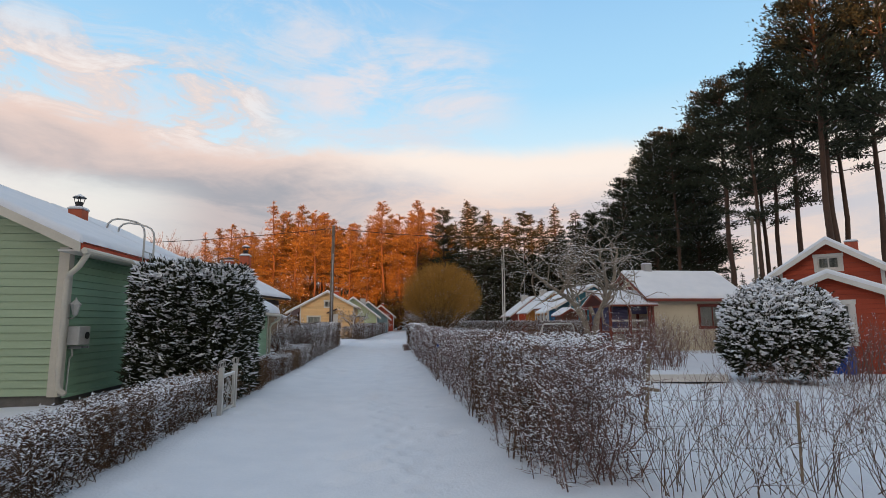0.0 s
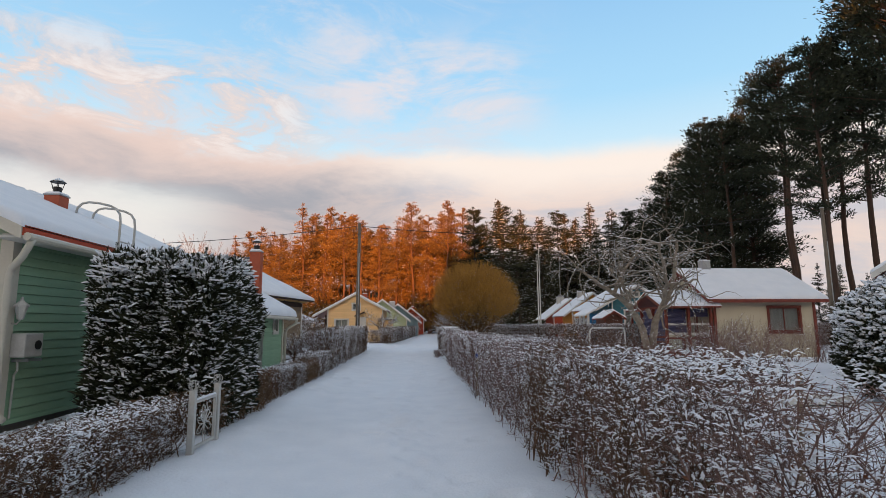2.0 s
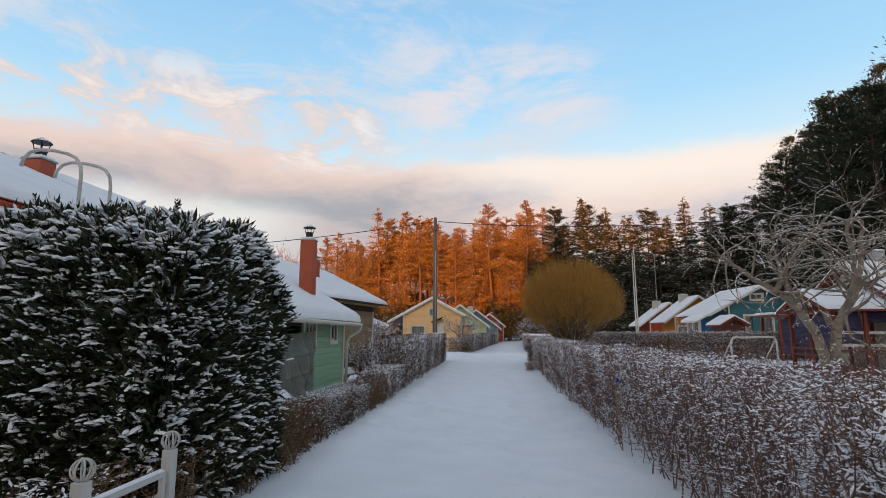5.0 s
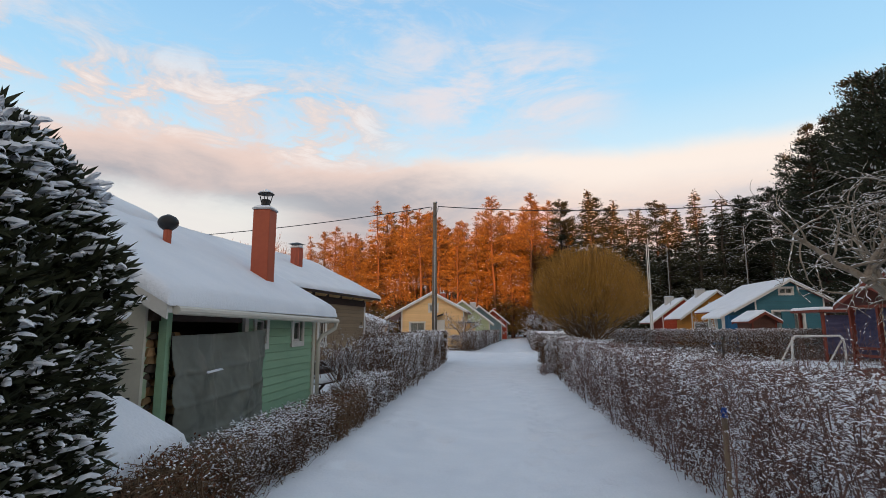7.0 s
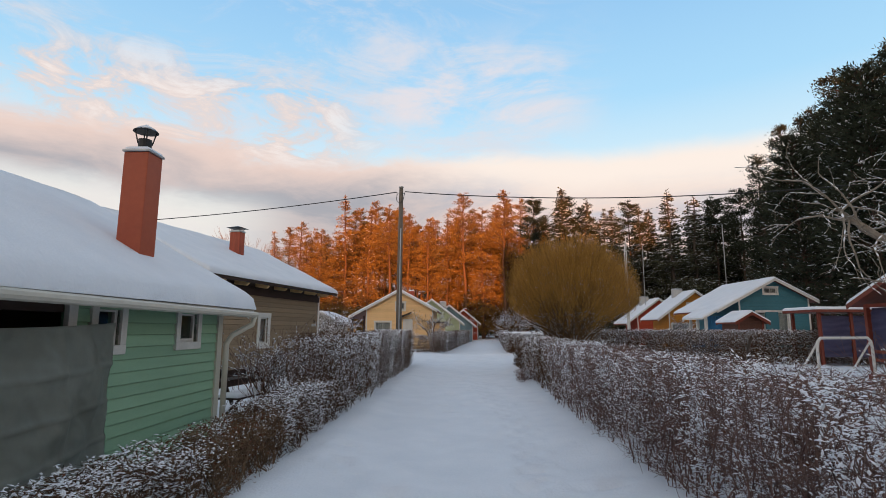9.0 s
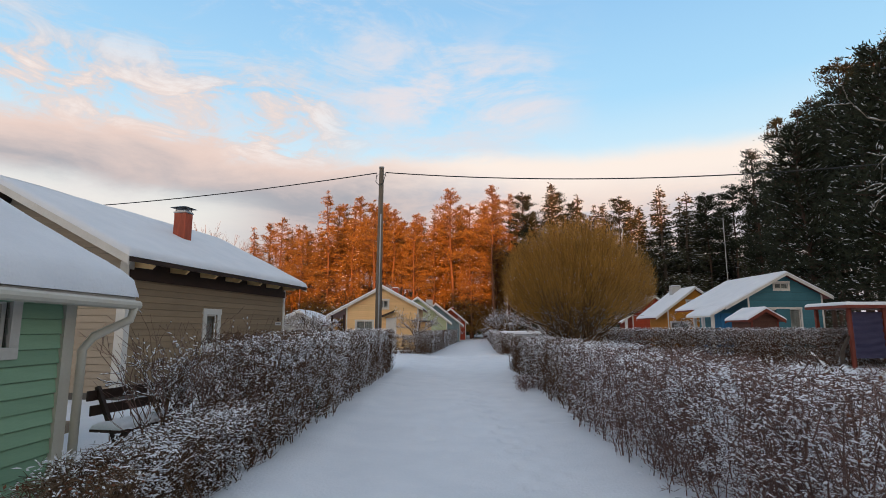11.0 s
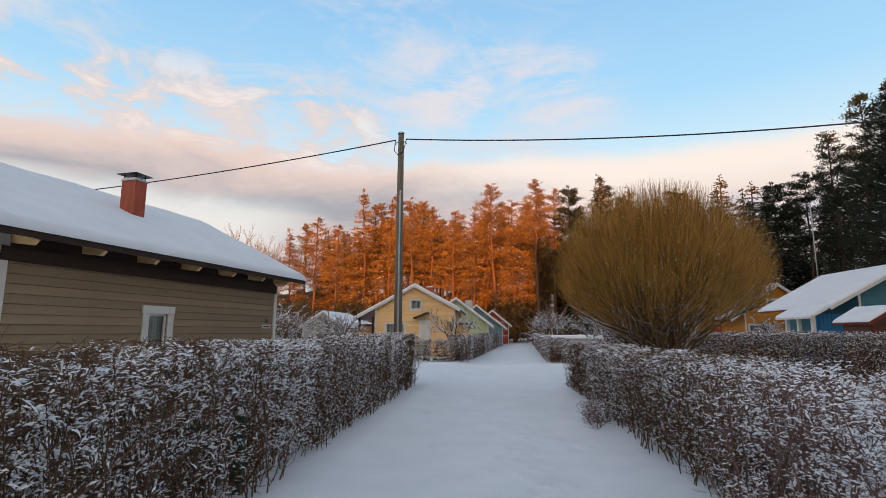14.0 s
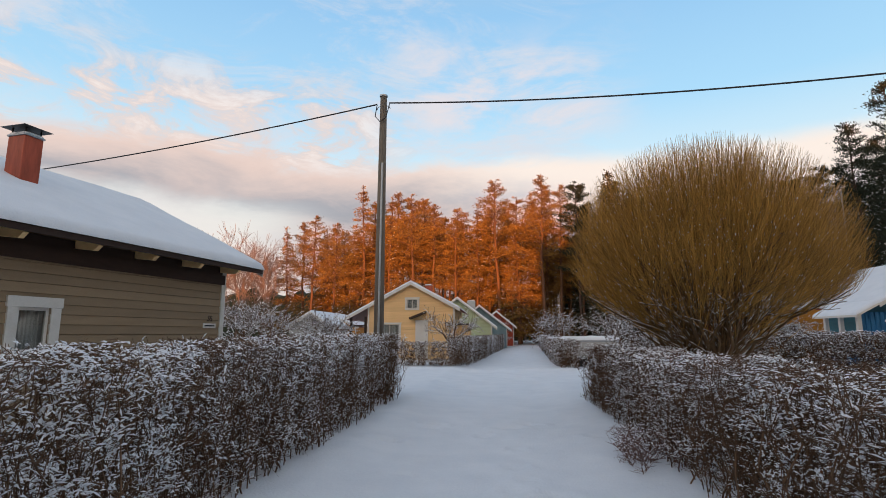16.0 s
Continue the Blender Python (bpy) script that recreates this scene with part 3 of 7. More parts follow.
# heat pump, wall lamp and its cable
pump = new("heat_pump")
pump.parent = h
part("casing", boxed(0.05, 0.27, 0.08, 0.48, 1.22, 1.58, bevel=0.02), GREY_WHITE, pump)
part("fan_grille", pipe([(0.27, 0.36, 1.40), (0.282, 0.36, 1.40)], 0.07, 18), BLACK, pump)
part("bracket", boxed(0.03, 0.26, 0.18, 0.22, 1.15, 1.198), GALV, pump)
part("bracket", boxed(0.03, 0.26, 0.46, 0.50, 1.15, 1.198), GALV, pump)
part("cable", pipe([(0.10, 0.20, 1.20), (0.12, 0.19, 1.02), (0.06, 0.22, 0.96), (0.05, 0.22, 0.32)], 0.016, 6), GREY_WHITE, pump)
lamp = new("wall_lamp")
lamp.parent = h
part("arm", pipe([(0.03, 0.07, 1.74), (0.12, 0.07, 1.72), (0.17, 0.07, 1.78)], 0.012, 6), GREY_WHITE, lamp)
part("lantern", pipe([(0.17, 0.07, 1.78), (0.17, 0.07, 1.80), (0.17, 0.07, 1.98)], 0.07, 6, radii=[0.02, 0.045, 0.085]), LAMP_GLASS, lamp)
part("lantern_roof", pipe([(0.17, 0.07, 1.98), (0.17, 0.07, 2.0), (0.17, 0.07, 2.07), (0.17, 0.07, 2.13)], 0.07, 6, radii=[0.10, 0.10, 0.03, 0.01]), GREY_WHITE, lamp)
# roof ladder with bent-over stiles
ld = new("roof_ladder")
ld.parent = h
for yy in (1.72, 2.24):
    part("stile", pipe([(0.62, yy, 0.2), (0.62, yy, 3.62), (0.60, yy, 3.76), (0.53, yy, 3.86), (0.42, yy, 3.92), (0.22, yy, 3.97), (0.02, yy, 3.99), (-0.10, yy, 3.96), (-0.18, yy, 3.88), (-0.20, yy, 3.78)], 0.022, 7), GREY_WHITE, ld, smooth=True)
for k in range(11):
    part("rung", pipe([(0.62, 1.72, 0.45 + 0.28 * k), (0.62, 2.24, 0.45 + 0.28 * k)], 0.015, 6), GREY_WHITE, ld)

bench = thing("garden_bench_rail", (-4.75, 12.2, 0), 0, "pale green garden post with snow-capped crossbar", "post")
part("post", boxed(-0.05, 0.05, -0.05, 0.05, 0.05, 0.95, bevel=0.006), LIGHT_GREEN, bench)
part("crossbar", boxed(-0.32, 0.08, -0.03, 0.03, 0.95, 1.0, bevel=0.006), LIGHT_GREEN, bench)
part("snow_cap", snow_slab((-0.32, -0.035, 1.002), (0.08, -0.035, 1.002), (0.08, 0.035, 1.002), (-0.32, 0.035, 1.002), 0.035, 2, 10, 4, 0.04), SNOW, bench, smooth=True)

# ---- wood shed ----
h = thing("green_wood_shed", (-4.05, 21.04, 0), 0, "green board woodshed with tarpaulin front under thick roof snow", "shed")
SE, SR = 2.0, 3.72
shed_top = lambda s: SE - 0.02
SHED_WIN = [(0.72, 1.18, 1.50, 1.90), (2.42, 2.80, 1.50, 1.90)]
wall(h, "wall_east", (0, 0), (0, -1), (1, 0), 3.10, 0.12, shed_top, GREEN, SHED_WIN, pitch=0.135)
for w in SHED_WIN:
    window(h, (0, 0), (0, -1), (1, 0), *w, cw=0.10, bars=(0, 0), sill=False)
SS = -5.38                                # the south front, with the door
shed_gable = lambda s: SE - 0.10 + 0.566 * min(s, 5.0 - s)
wall(h, "wall_north", (0, 0), (-1, 0), (0, 1), 5.0, 0.12, shed_gable, GREEN, clad=False)
wall(h, "wall_south", (-1.65, SS), (1, 0), (0, -1), 1.55, 0.12, lambda s: SE - 0.14 + 0.566 * (1.65 - s), PALE_GREEN, [(0.12, 1.14, 0.12, 1.98)], clad=False)
part("back_partition", boxed(-1.25, -1.2, -5.2, -0.1, 0.12, SE + 0.5), DARK_BROWN, h)
part("corner_board", boxed(0.0, 0.05, -0.10, 0.045, 0.10, SE - 0.05), GUTTER, h)
part("corner_board", boxed(0.0, 0.05, -3.22, -3.105, 0.10, SE - 0.05), WHITE, h)
part("front_panel", boxed(-0.50, -0.06, SS - 0.05, SS - 0.003, 0.10, SE + 0.03, bevel=0.006), GUTTER, h, "wide white-painted board beside the door")
part("door_post", boxed(-0.02, 0.08, -5.24, -5.14, 0.10, SE - 0.05, bevel=0.006), GREEN, h)
part("lintel", boxed(-0.1, 0.0, SS, -3.23, SE - 0.17, SE - 0.03), DARK_BROWN, h)
part("head_board", boxed(-1.60, -0.50, SS - 0.045, SS - 0.003, 2.06, 2.18, bevel=0.005), WHITE, h)
dr = new("shed_door")
dr.parent = h
for k in range(10):
    part("door_board", boxed(-1.51 + 0.1 * k, -1.414 + 0.1 * k, SS - 0.05, SS - 0.02, 0.16, 1.55, bevel=0.006), PALE_GREEN, dr)
part("door_back", boxed(-1.52, -0.51, SS - 0.02, SS - 0.004, 0.14, 1.60), GREEN, dr)
part("window_rail", boxed(-1.52, -0.51, SS - 0.055, SS - 0.01, 1.55, 1.61), WHITE, dr)
part("window_rail", boxed(-1.52, -0.51, SS - 0.055, SS - 0.01, 1.93, 1.98), WHITE, dr)
for x in (-1.52, -0.56):
    part("window_stile", boxed(x, x + 0.05, SS - 0.052, SS - 0.01, 1.61, 1.93), WHITE, dr)
part("pane", boxed(-1.47, -0.56, SS - 0.032, SS - 0.027, 1.61, 1.93), GLASS, dr).visible_shadow = False
part("handle", pipe([(-1.40, SS - 0.05, 0.98), (-1.40, SS - 0.10, 0.99), (-1.40, SS - 0.10, 1.15), (-1.40, SS - 0.05, 1.16)], 0.012, 6), BLACK, dr)
part("latch", boxed(-0.20, -0.165, SS - 0.08, SS - 0.05, 0.86, 1.0, bevel=0.004), BLACK, h)
bell = new("hanging_bell")
bell.parent = h
part("cord", pipe([(-0.33, SS - 0.07, 1.98), (-0.34, SS - 0.07, 1.82)], 0.005, 5), BLACK, bell)
part("bell", pipe([(-0.34, SS - 0.08, 1.83), (-0.34, SS - 0.08, 1.80), (-0.34, SS - 0.08, 1.73), (-0.34, SS - 0.08, 1.71)], 0.05, 12, radii=[0.015, 0.045, 0.06, 0.045]), POLE, bell, smooth=True)
roof(h, -5.36, 0.36, -5.68, 0.45, -2.5, SE - 0.09, SE - 0.09, 3.53, 0.07, WHITE, 0.20, 21, WHITE)
part("gutter", pipe([(0.40, -5.60, SE - 0.06), (0.40, 0.46, SE - 0.10)], 0.05, 10), GUTTER, h)
part("downpipe", pipe([(0.40, 0.40, SE - 0.12), (0.38, 0.38, SE - 0.25), (0.15, 0.18, SE - 0.42), (0.10, 0.10, SE - 0.55), (0.10, 0.10, 0.2)], 0.042, 10), GUTTER, h, smooth=True)
chimney(h, -0.56, -1.35, 0.33, 0.34, 2.2, 4.0, BRICK)
vent = new("roof_vent")
vent.parent = h
part("pipe", pipe([(-1.15, -3.47, 2.3), (-1.15, -3.47, 3.26)], 0.06, 12), BRICK, vent)
part("whirl_cap", pipe([(-1.15, -3.47, 3.24 + 0.24 * k / 6) for k in range(7)], 0.1, 14, radii=[0.07, 0.12, 0.145, 0.15, 0.14, 0.11, 0.03]), BLACK, vent, smooth=True)
# stacked firewood in the open bay
rng = random.Random(3)
z = 0.16
while z < 1.62:
    tall = rng.uniform(0.07, 0.13)
    y = -5.34
    while y < -4.75:
        w_ = rng.uniform(0.12, 0.22)
        a, b, c = (rng.uniform(-0.02, 0.02) for _ in range(3))
        bm = extruded(bmesh.new(), [(0, 0, a), (0, w_ * 0.5, -0.01), (0, w_ - 0.01, b), (0, w_ * rng.uniform(0.55, 0.9), tall - 0.012), (0, w_ * rng.uniform(0.1, 0.4), tall - 0.02 + c)], (-0.45, 0, 0))
        lg = part("split_log", bm, rng.choice((LOG, LOG, BARK)), h)
        lg.location = (-0.05 - rng.uniform(0, 0.07), y, z + 0.02)
        y += w_
    z += tall
# tarpaulin hung over the bay
bm = bmesh.new()
NU, NV = 110, 70
rows = []
for j in range(NV + 1):
    v = j / NV
    row = []
    for i in range(NU + 1):
        u = i / NU
        y = -5.20 + 2.54 * u + 0.10 * (1 - u) * v + 0.10 * v * math.sin(u * 2.5)
        z = 1.74 - 0.05 * math.sin(u * math.pi) - 0.08 * (1 - u) ** 3 - v * (1.62 + 0.04 * math.sin(5 * u))
        fold = 0.05 * math.sin(u * 9 + v * 2.4) * (1 - 0.5 * v) + 0.05 * abs(math.sin(u * 15 - v * 5)) * (1 - 0.6 * v) + 0.12 * noise.noise(Vector((u * 3, v * 2.5, 0.3))) + 0.05 * noise.noise(Vector((u * 9 + v * 5, v * 6, 1.3)))
        crease = 0.035 * abs(noise.noise(Vector((u * 5 + v * 3.5, v * 4 - u * 2, 4.1)))) + 0.016 * abs(noise.noise(Vector((u * 13 - v * 5, v * 10, 7.7))))
        # the straight packing folds
        packed = sum(0.016 * math.exp(-((v - a) / 0.014) ** 2) for a in (0.27, 0.50, 0.73)) + sum(0.012 * math.exp(-((u - a) / 0.012) ** 2) for a in (0.36, 0.70))
        row.append(bm.verts.new((0.13 + 0.55 * fold + packed - crease + 0.10 * v * math.sin(u * 3), y, z)))
    rows.append(row)
for j in range(NV):
    for i in range(NU):
        bm.faces.new((rows[j][i], rows[j][i + 1], rows[j + 1][i + 1], rows[j + 1][i]))
bmesh.ops.solidify(bm, geom=bm.faces[:], thickness=0.004)
tp = part("tarpaulin", bm, TARP, h, "sagging grey tarpaulin sheet", smooth=True)
part("snow_patch", snow_slab((0.20, -4.5, 1.18), (0.20, -4.1, 1.20), (0.15, -4.1, 1.21), (0.15, -4.5, 1.19), 0.018, 2, 10, 4, 0.03), SNOW, h, smooth=True)

crate = thing("lean_to_bin", (-3.46, 14.12, 0), 0, "low dark bin with sloping snow-covered lid", "bin")
bm = extruded(bmesh.new(), [(-0.42, -0.70, 0.0), (0.28, -0.70, 0.0), (0.28, -0.70, 0.56), (-0.42, -0.70, 0.94)], (0, 1.40, 0))
part("body", bm, DARK_BROWN, crate)
bm = extruded(bmesh.new(), [(-0.46, -0.80, 0.97), (0.36, -0.80, 0.53), (0.36, -0.80, 0.57), (-0.46, -0.80, 1.01)], (0, 1.58, 0))
part("lid", bm, BLACK, crate)
part("snow_cover", snow_slab((0.37, -0.81, 0.574), (0.37, 0.79, 0.574), (-0.47, 0.79, 1.014), (-0.47, -0.81, 1.014), 0.20, 5, lip=0.10), SNOW, crate, smooth=True)

# ---- brown house ----
BROT = -9.5
h = thing("brown_house", (-7.566, 27.706, 0), BROT, "grey-brown clapboard house with white trim and snowy roof", "house")
BL, BW, BE = 7.5, 6.4, 3.14
bslope = 0.49
br_top = lambda s: BE + 0.05 + bslope * min(s, BW - s)
B_EAST = [(2.95, 3.45, 1.20, 2.05)]
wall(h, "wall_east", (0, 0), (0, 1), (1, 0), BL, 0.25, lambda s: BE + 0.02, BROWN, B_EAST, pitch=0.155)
B_SOUTH = [(1.75, 2.75, 2.75, 3.55)]
# south gable boards are lighter than those of the other walls
wall(h, "wall_south", (0, 0), (-1, 0), (0, -1), BW, 0.25, br_top, GABLE_BROWN, B_SOUTH, pitch=0.155)
wall(h, "wall_north", (-BW, BL), (1, 0), (0, 1), BW, 0.25, br_top, BROWN, clad=False)
wall(h, "wall_west", (-BW, BL), (0, -1), (-1, 0), BL, 0.25, lambda s: BE + 0.02, BROWN, clad=False)
window(h, (0, 0), (0, 1), (1, 0), *B_EAST[0], cw=0.16, bars=(0, 0), curtain=True)
window(h, (0, 0), (-1, 0), (0, -1), *B_SOUTH[0], cw=0.13, bars=(1, 0))
part("plinth", boxed(-BW + 0.05, -0.03, 0.03, BL - 0.03, 0.0, 0.25), INSIDE, h)
part("frieze_board", boxed(0.034, 0.065, -0.02, BL - 0.02, BE - 0.38, BE - 0.16), DARK_BROWN, h)
part("frieze_board", boxed(0.002, 0.040, 0.0, BL, BE - 0.16, BE + 0.02), DARK_BROWN, h)
for x0, x1, y0, y1 in ((-0.18, 0.036, -0.05, -0.002), (0.002, 0.05, -0.052, 0.11), (0.002, 0.05, BL - 0.09, BL + 0.04)):
    part("corner_board", boxed(x0, x1, y0, y1, 0.2, BE + 0.02), WHITE, h)
roof(h, -BW - 0.55, 0.55, -0.65, BL + 0.72, -BW / 2, BE - 0.06, BE - 0.06, BE + bslope * (BW / 2) + 0.24, 0.10, DARK_BROWN, 0.15, 31, WHITE)
for k in range(7):
    y = 0.12 + k * 1.2
    part("rafter_tail", extruded(bmesh.new(), [(0.03, y, BE - 0.10), (0.44, y, BE - 0.15), (0.53, y, BE - 0.07), (0.03, y, BE + 0.16)], (0, 0.08, 0)), YELLOW, h, "yellow-painted rafter end")
chimney(h, -1.66, 3.95, 0.40, 0.34, 3.4, 5.18, RUST, "plate")
sign = new("street_sign")
sign.parent = h
part("plate", boxed(0.034, 0.046, BL - 0.62, BL - 0.22, 1.78, 1.88), WHITE, sign)
part("lettering", boxed(0.046, 0.048, BL - 0.58, BL - 0.26, 1.815, 1.845), BLACK, sign)
cu = bpy.data.curves.new("house_number", "FONT")
cu.body, cu.size, cu.extrude, cu.align_x = "55", 0.17, 0.004, "CENTER"
num = new("house_number", cu)
num.parent = h
num.data.materials.append(DARK_BROWN)
num.matrix_local = Matrix.Translation((0.045, BL - 0.42, 1.93)) @ Euler((radians(90), 0, radians(90))).to_matrix().to_4x4()

porch = thing("porch_roof", (-6.7, 22.3, 0), 0, "small white porch with a snow-capped roof beside the brown house", "porch")
part("post", boxed(0.28, 0.38, 0.2, 0.3, 0.05, 2.05), WHITE, porch)
part("post", boxed(0.28, 0.38, 1.9, 2.0, 0.05, 2.05), WHITE, porch)
part("post", boxed(-1.2, -1.1, 0.2, 0.3, 0.05, 2.05), WHITE, porch)
part("post", boxed(-1.2, -1.1, 1.9, 2.0, 0.05, 2.05), WHITE, porch)
part("deck", boxed(-1.4, 0.5, 0.0, 2.2, 0.0, 0.22), WOOD, porch)
part("roof", boxed(-1.5, 0.6, -0.1, 2.3, 2.05, 2.17, bevel=0.01), RED_TRIM, porch)
part("snow_cover", snow_slab((-1.5, -0.1, 2.174), (0.6, -0.1, 2.174), (0.6, 2.3, 2.174), (-1.5, 2.3, 2.174), 0.22, 4, 20, 20), SNOW, porch, smooth=True)

# ---- cottages beyond the cross lane ----


def cottage(name, loc, rot, w, d, eave, peak, mat, label, trim=WHITE, gable_win=None, front=(), over=0.35, left_ext=0.0, right_ext=0.0, roof_mat=None, pitch=0.16, ch=None, clad=True, snow=0.12, seed=40, casing=None):
    """A gabled cottage: its gable end faces -y at local y = 0, centred on x = 0. front: windows (x0, x1, z0, z1)."""
    e = thing(name, loc, rot, label, "house")
    half = w / 2
    sl = (peak - eave) / half
    tp_ = lambda s: eave + sl * min(s, w - s)
    ops = [(x0 + half, x1 + half, z0, z1) for x0, x1, z0, z1 in (*front, *([gable_win] if gable_win else []))]
    wall(e, "wall_front", (-half, 0), (1, 0), (0, -1), w, 0.0, tp_, mat, ops, pitch=pitch, clad=clad)
    for op in ops:
        window(e, (-half, 0), (1, 0), (0, -1), *op, casing=casing or trim, cw=0.11, bars=(1, 0), curtain=True, sill=False)
    wall(e, "wall_left", (-half, d), (0, -1), (-1, 0), d, 0.0, lambda s: eave, mat, pitch=pitch, clad=clad)
    wall(e, "wall_right", (half, 0), (0, 1), (1, 0), d, 0.0, lambda s: eave, mat, pitch=pitch, clad=False)
    wall(e, "wall_back", (half, d), (-1, 0), (0, 1), w, 0.0, tp_, mat, clad=False)
    xl, xr = -half - over - left_ext, half + over + right_ext
    roof(e, xl, xr, -over, d + over, 0.0, peak + sl * xl, peak - sl * xr, peak + 0.02, 0.09, roof_mat or RED_TRIM, snow, seed, trim)
    for x in (-half - 0.002, half - 0.10):
        part("corner_board", boxed(x, x + 0.10, -0.05, -0.034, 0.0, eave + 0.05), trim, e)
    if ch:
        chimney(e, *ch)
    return e


hy = cottage("yellow_house", (-5.4, 57.0, 0), 0, 5.6, 7.5, 3.30, 4.80, YELLOW, "yellow board house with brown trim and snowy roof", trim=WHITE, casing=WHITE,
             gable_win=(-0.28, 0.42, 3.25, 3.85), front=[(-2.0, -0.75, 0.9, 2.25)], left_ext=1.1, seed=51, ch=(0.5, 5.0, 0.5, 0.5, 4.0, 5.15, RUST, "none"))
for x in (-4.0, -3.05):
    part("porch_post", boxed(x, x + 0.14, 0.1, 0.24, 0, 2.75), DARK_BROWN, hy)
part("porch_rail", boxed(-4.0, -2.9, 0.12, 0.2, 2.1, 2.22), DARK_BROWN, hy)
part("door_hood", extruded(bmesh.new(), [(0.0, -0.9, 2.55), (1.0, -0.9, 2.95), (1.0, -0.9, 3.05), (0.0, -0.9, 2.65)], (0, 0.85, 0)), DARK_BROWN, hy)
part("door", boxed(0.30, 1.10, -0.10, -0.036, 0.1, 2.5), WHITE, hy, "white panelled door")
part("annexe", boxed(2.8, 3.7, 0.5, 3.0, 0, 2.2), YELLOW, hy)
part("annexe_roof", boxed(2.75, 4.0, 0.2, 3.2, 2.2, 2.3), DARK_BROWN, hy)

cottage("mint_house", (-3.7, 75.0, 0), 0, 6.6, 8, 2.5, 5.0, LIGHT_GREEN, "pale mint board house with white bargeboards and snow", over=0.5, seed=55, ch=(1.2, 3.2, 0.8, 0.6, 3.6, 4.95, GREY_WHITE, "none"))
cottage("pale_blue_house", (-1.9, 86.0, 0), 0, 6.4, 7, 2.3, 4.8, material("pale_blue_board", (0.25, 0.36, 0.40), 0.6, scale=1, fine=20), "pale blue board cottage with white trim", over=0.5, seed=57)
cottage("far_red_house", (0.1, 97.0, 0), 0, 4.6, 7, 2.7, 4.6, RED, "red board cottage with white bargeboards far along the lane", over=0.4, seed=58, gable_win=(-0.4, 0.4, 2.5, 3.2), ch=(0.3, 3.0, 0.5, 0.5, 4.0, 5.0, RUST, "none"))
cottage("ochre_cottage", (-17.0, 76.0, 0), 0, 6.0, 6, 2.4, 3.6, ORANGE, "ochre board cottage half hidden behind snowy bushes", seed=59)
cottage("white_shed", (-11.6, 56.0, 0), 0, 2.8, 3.4, 2.0, 2.9, GREY_WHITE, "small white garden shed with snowy roof", seed=61, over=0.2, front=[(-0.6, 0.5, 0.9, 1.6)])

# ---- cottages to the right of the lane ----
hb = cottage("blue_house", (19.95, 48.0, 0), 0, 4.5, 6.2, 3.68, 4.9, BLUE, "teal blue board house with white trim and snowy roof", gable_win=(-0.55, 0.25, 4.05, 4.42),
             front=[(-1.1, 0.85, 1.0, 2.85)], over=0.4, left_ext=1.15, seed=63)
part("porch_roof", extruded(bmesh.new(), [(-4.75, -0.4, 2.36), (-3.75, -0.4, 2.90), (-3.75, -0.4, 2.99), (-4.75, -0.4, 2.45)], (0, 3.2, 0)), WHITE, hb)
part("porch_snow", snow_slab((-4.75, -0.4, 2.455), (-3.75, -0.4, 2.995), (-3.75, 2.8, 2.995), (-4.75, 2.8, 2.455), 0.12, 9, 14, 20), SNOW, hb, smooth=True)
part("porch_screen", boxed(-4.15, -2.3, 0.40, 0.45, 0.2, 2.6), BRIGHT_BLUE, hb)
for k in range(9):
    part("screen_batten", boxed(-4.12 + 0.2 * k, -4.04 + 0.2 * k, 0.36, 0.40, 0.2, 2.6), BRIGHT_BLUE, hb)
for x, y in ((-4.35, 0.2), (-4.35, 1.4), (-4.35, 2.5), (-2.35, -0.05)):
    part("porch_post", boxed(x, x + 0.16, y, y + 0.16, 0, 2.56), WHITE, hb)
part("porch_rail", boxed(-4.32, -4.24, 0.36, 2.5, 0.9, 1.0), WHITE, hb)
part("porch_panel", boxed(-4.30, -4.26, 0.4, 2.5, 0.05, 0.88), BRIGHT_BLUE, hb)

kiosk = cottage("brown_playhouse", (16.25, 44.0, 0), 0, 1.45, 1.8, 2.18, 2.60, material("red_brown_board", (0.11, 0.045, 0.03), 0.65, scale=2, fine=20, per_object=0.1), "small red-brown playhouse with snowy gable roof", trim=RED_TRIM, over=0.25, seed=65, snow=0.12)
cottage("ochre_house", (20.3, 60.5, 0), 0, 4.6, 3.8, 3.3, 5.0, ORANGE, "ochre board house with a porch and snowy roof", over=0.4, left_ext=0.7, gable_win=(-0.6, 0.6, 3.4, 4.0), front=[(-2.0, -0.6, 1.0, 2.2)], seed=67, ch=(-0.4, 2.6, 0.8, 0.6, 4.2, 5.4, GREY_WHITE, "none"))
cottage("red_porch_house", (21.0, 71.0, 0), 0, 4.6, 4, 3.2, 4.9, RED, "red board house with white porch posts and snowy roof", over=0.4, left_ext=0.9, seed=69, ch=(-0.6, 2.6, 0.9, 0.6, 4.2, 5.3, GREY_WHITE, "none"))

# ---- cream house: eave towards the lane's start, gable towards the lane ----
h = thing("cream_house", (14.75, 27.3, 0), 0, "cream rendered cottage with red-brown trim and snowy roof", "house")
CE, CP, CW, CD = 2.85, 4.3, 5.1, 5.0
C_WIN = [(2.75, 4.25, 1.3, 2.42)]
wall(h, "wall_south", (0, 0), (1, 0), (0, -1), CW, 0.0, lambda s: CE, CREAM, C_WIN, clad=False)
window(h, (0, 0), (1, 0), (0, -1), *C_WIN[0], casing=RED_TRIM, cw=0.10, bars=(1, 0), curtain=True)
c_top = lambda s: CE + (CP - CE) / (CD / 2) * min(s, CD - s)
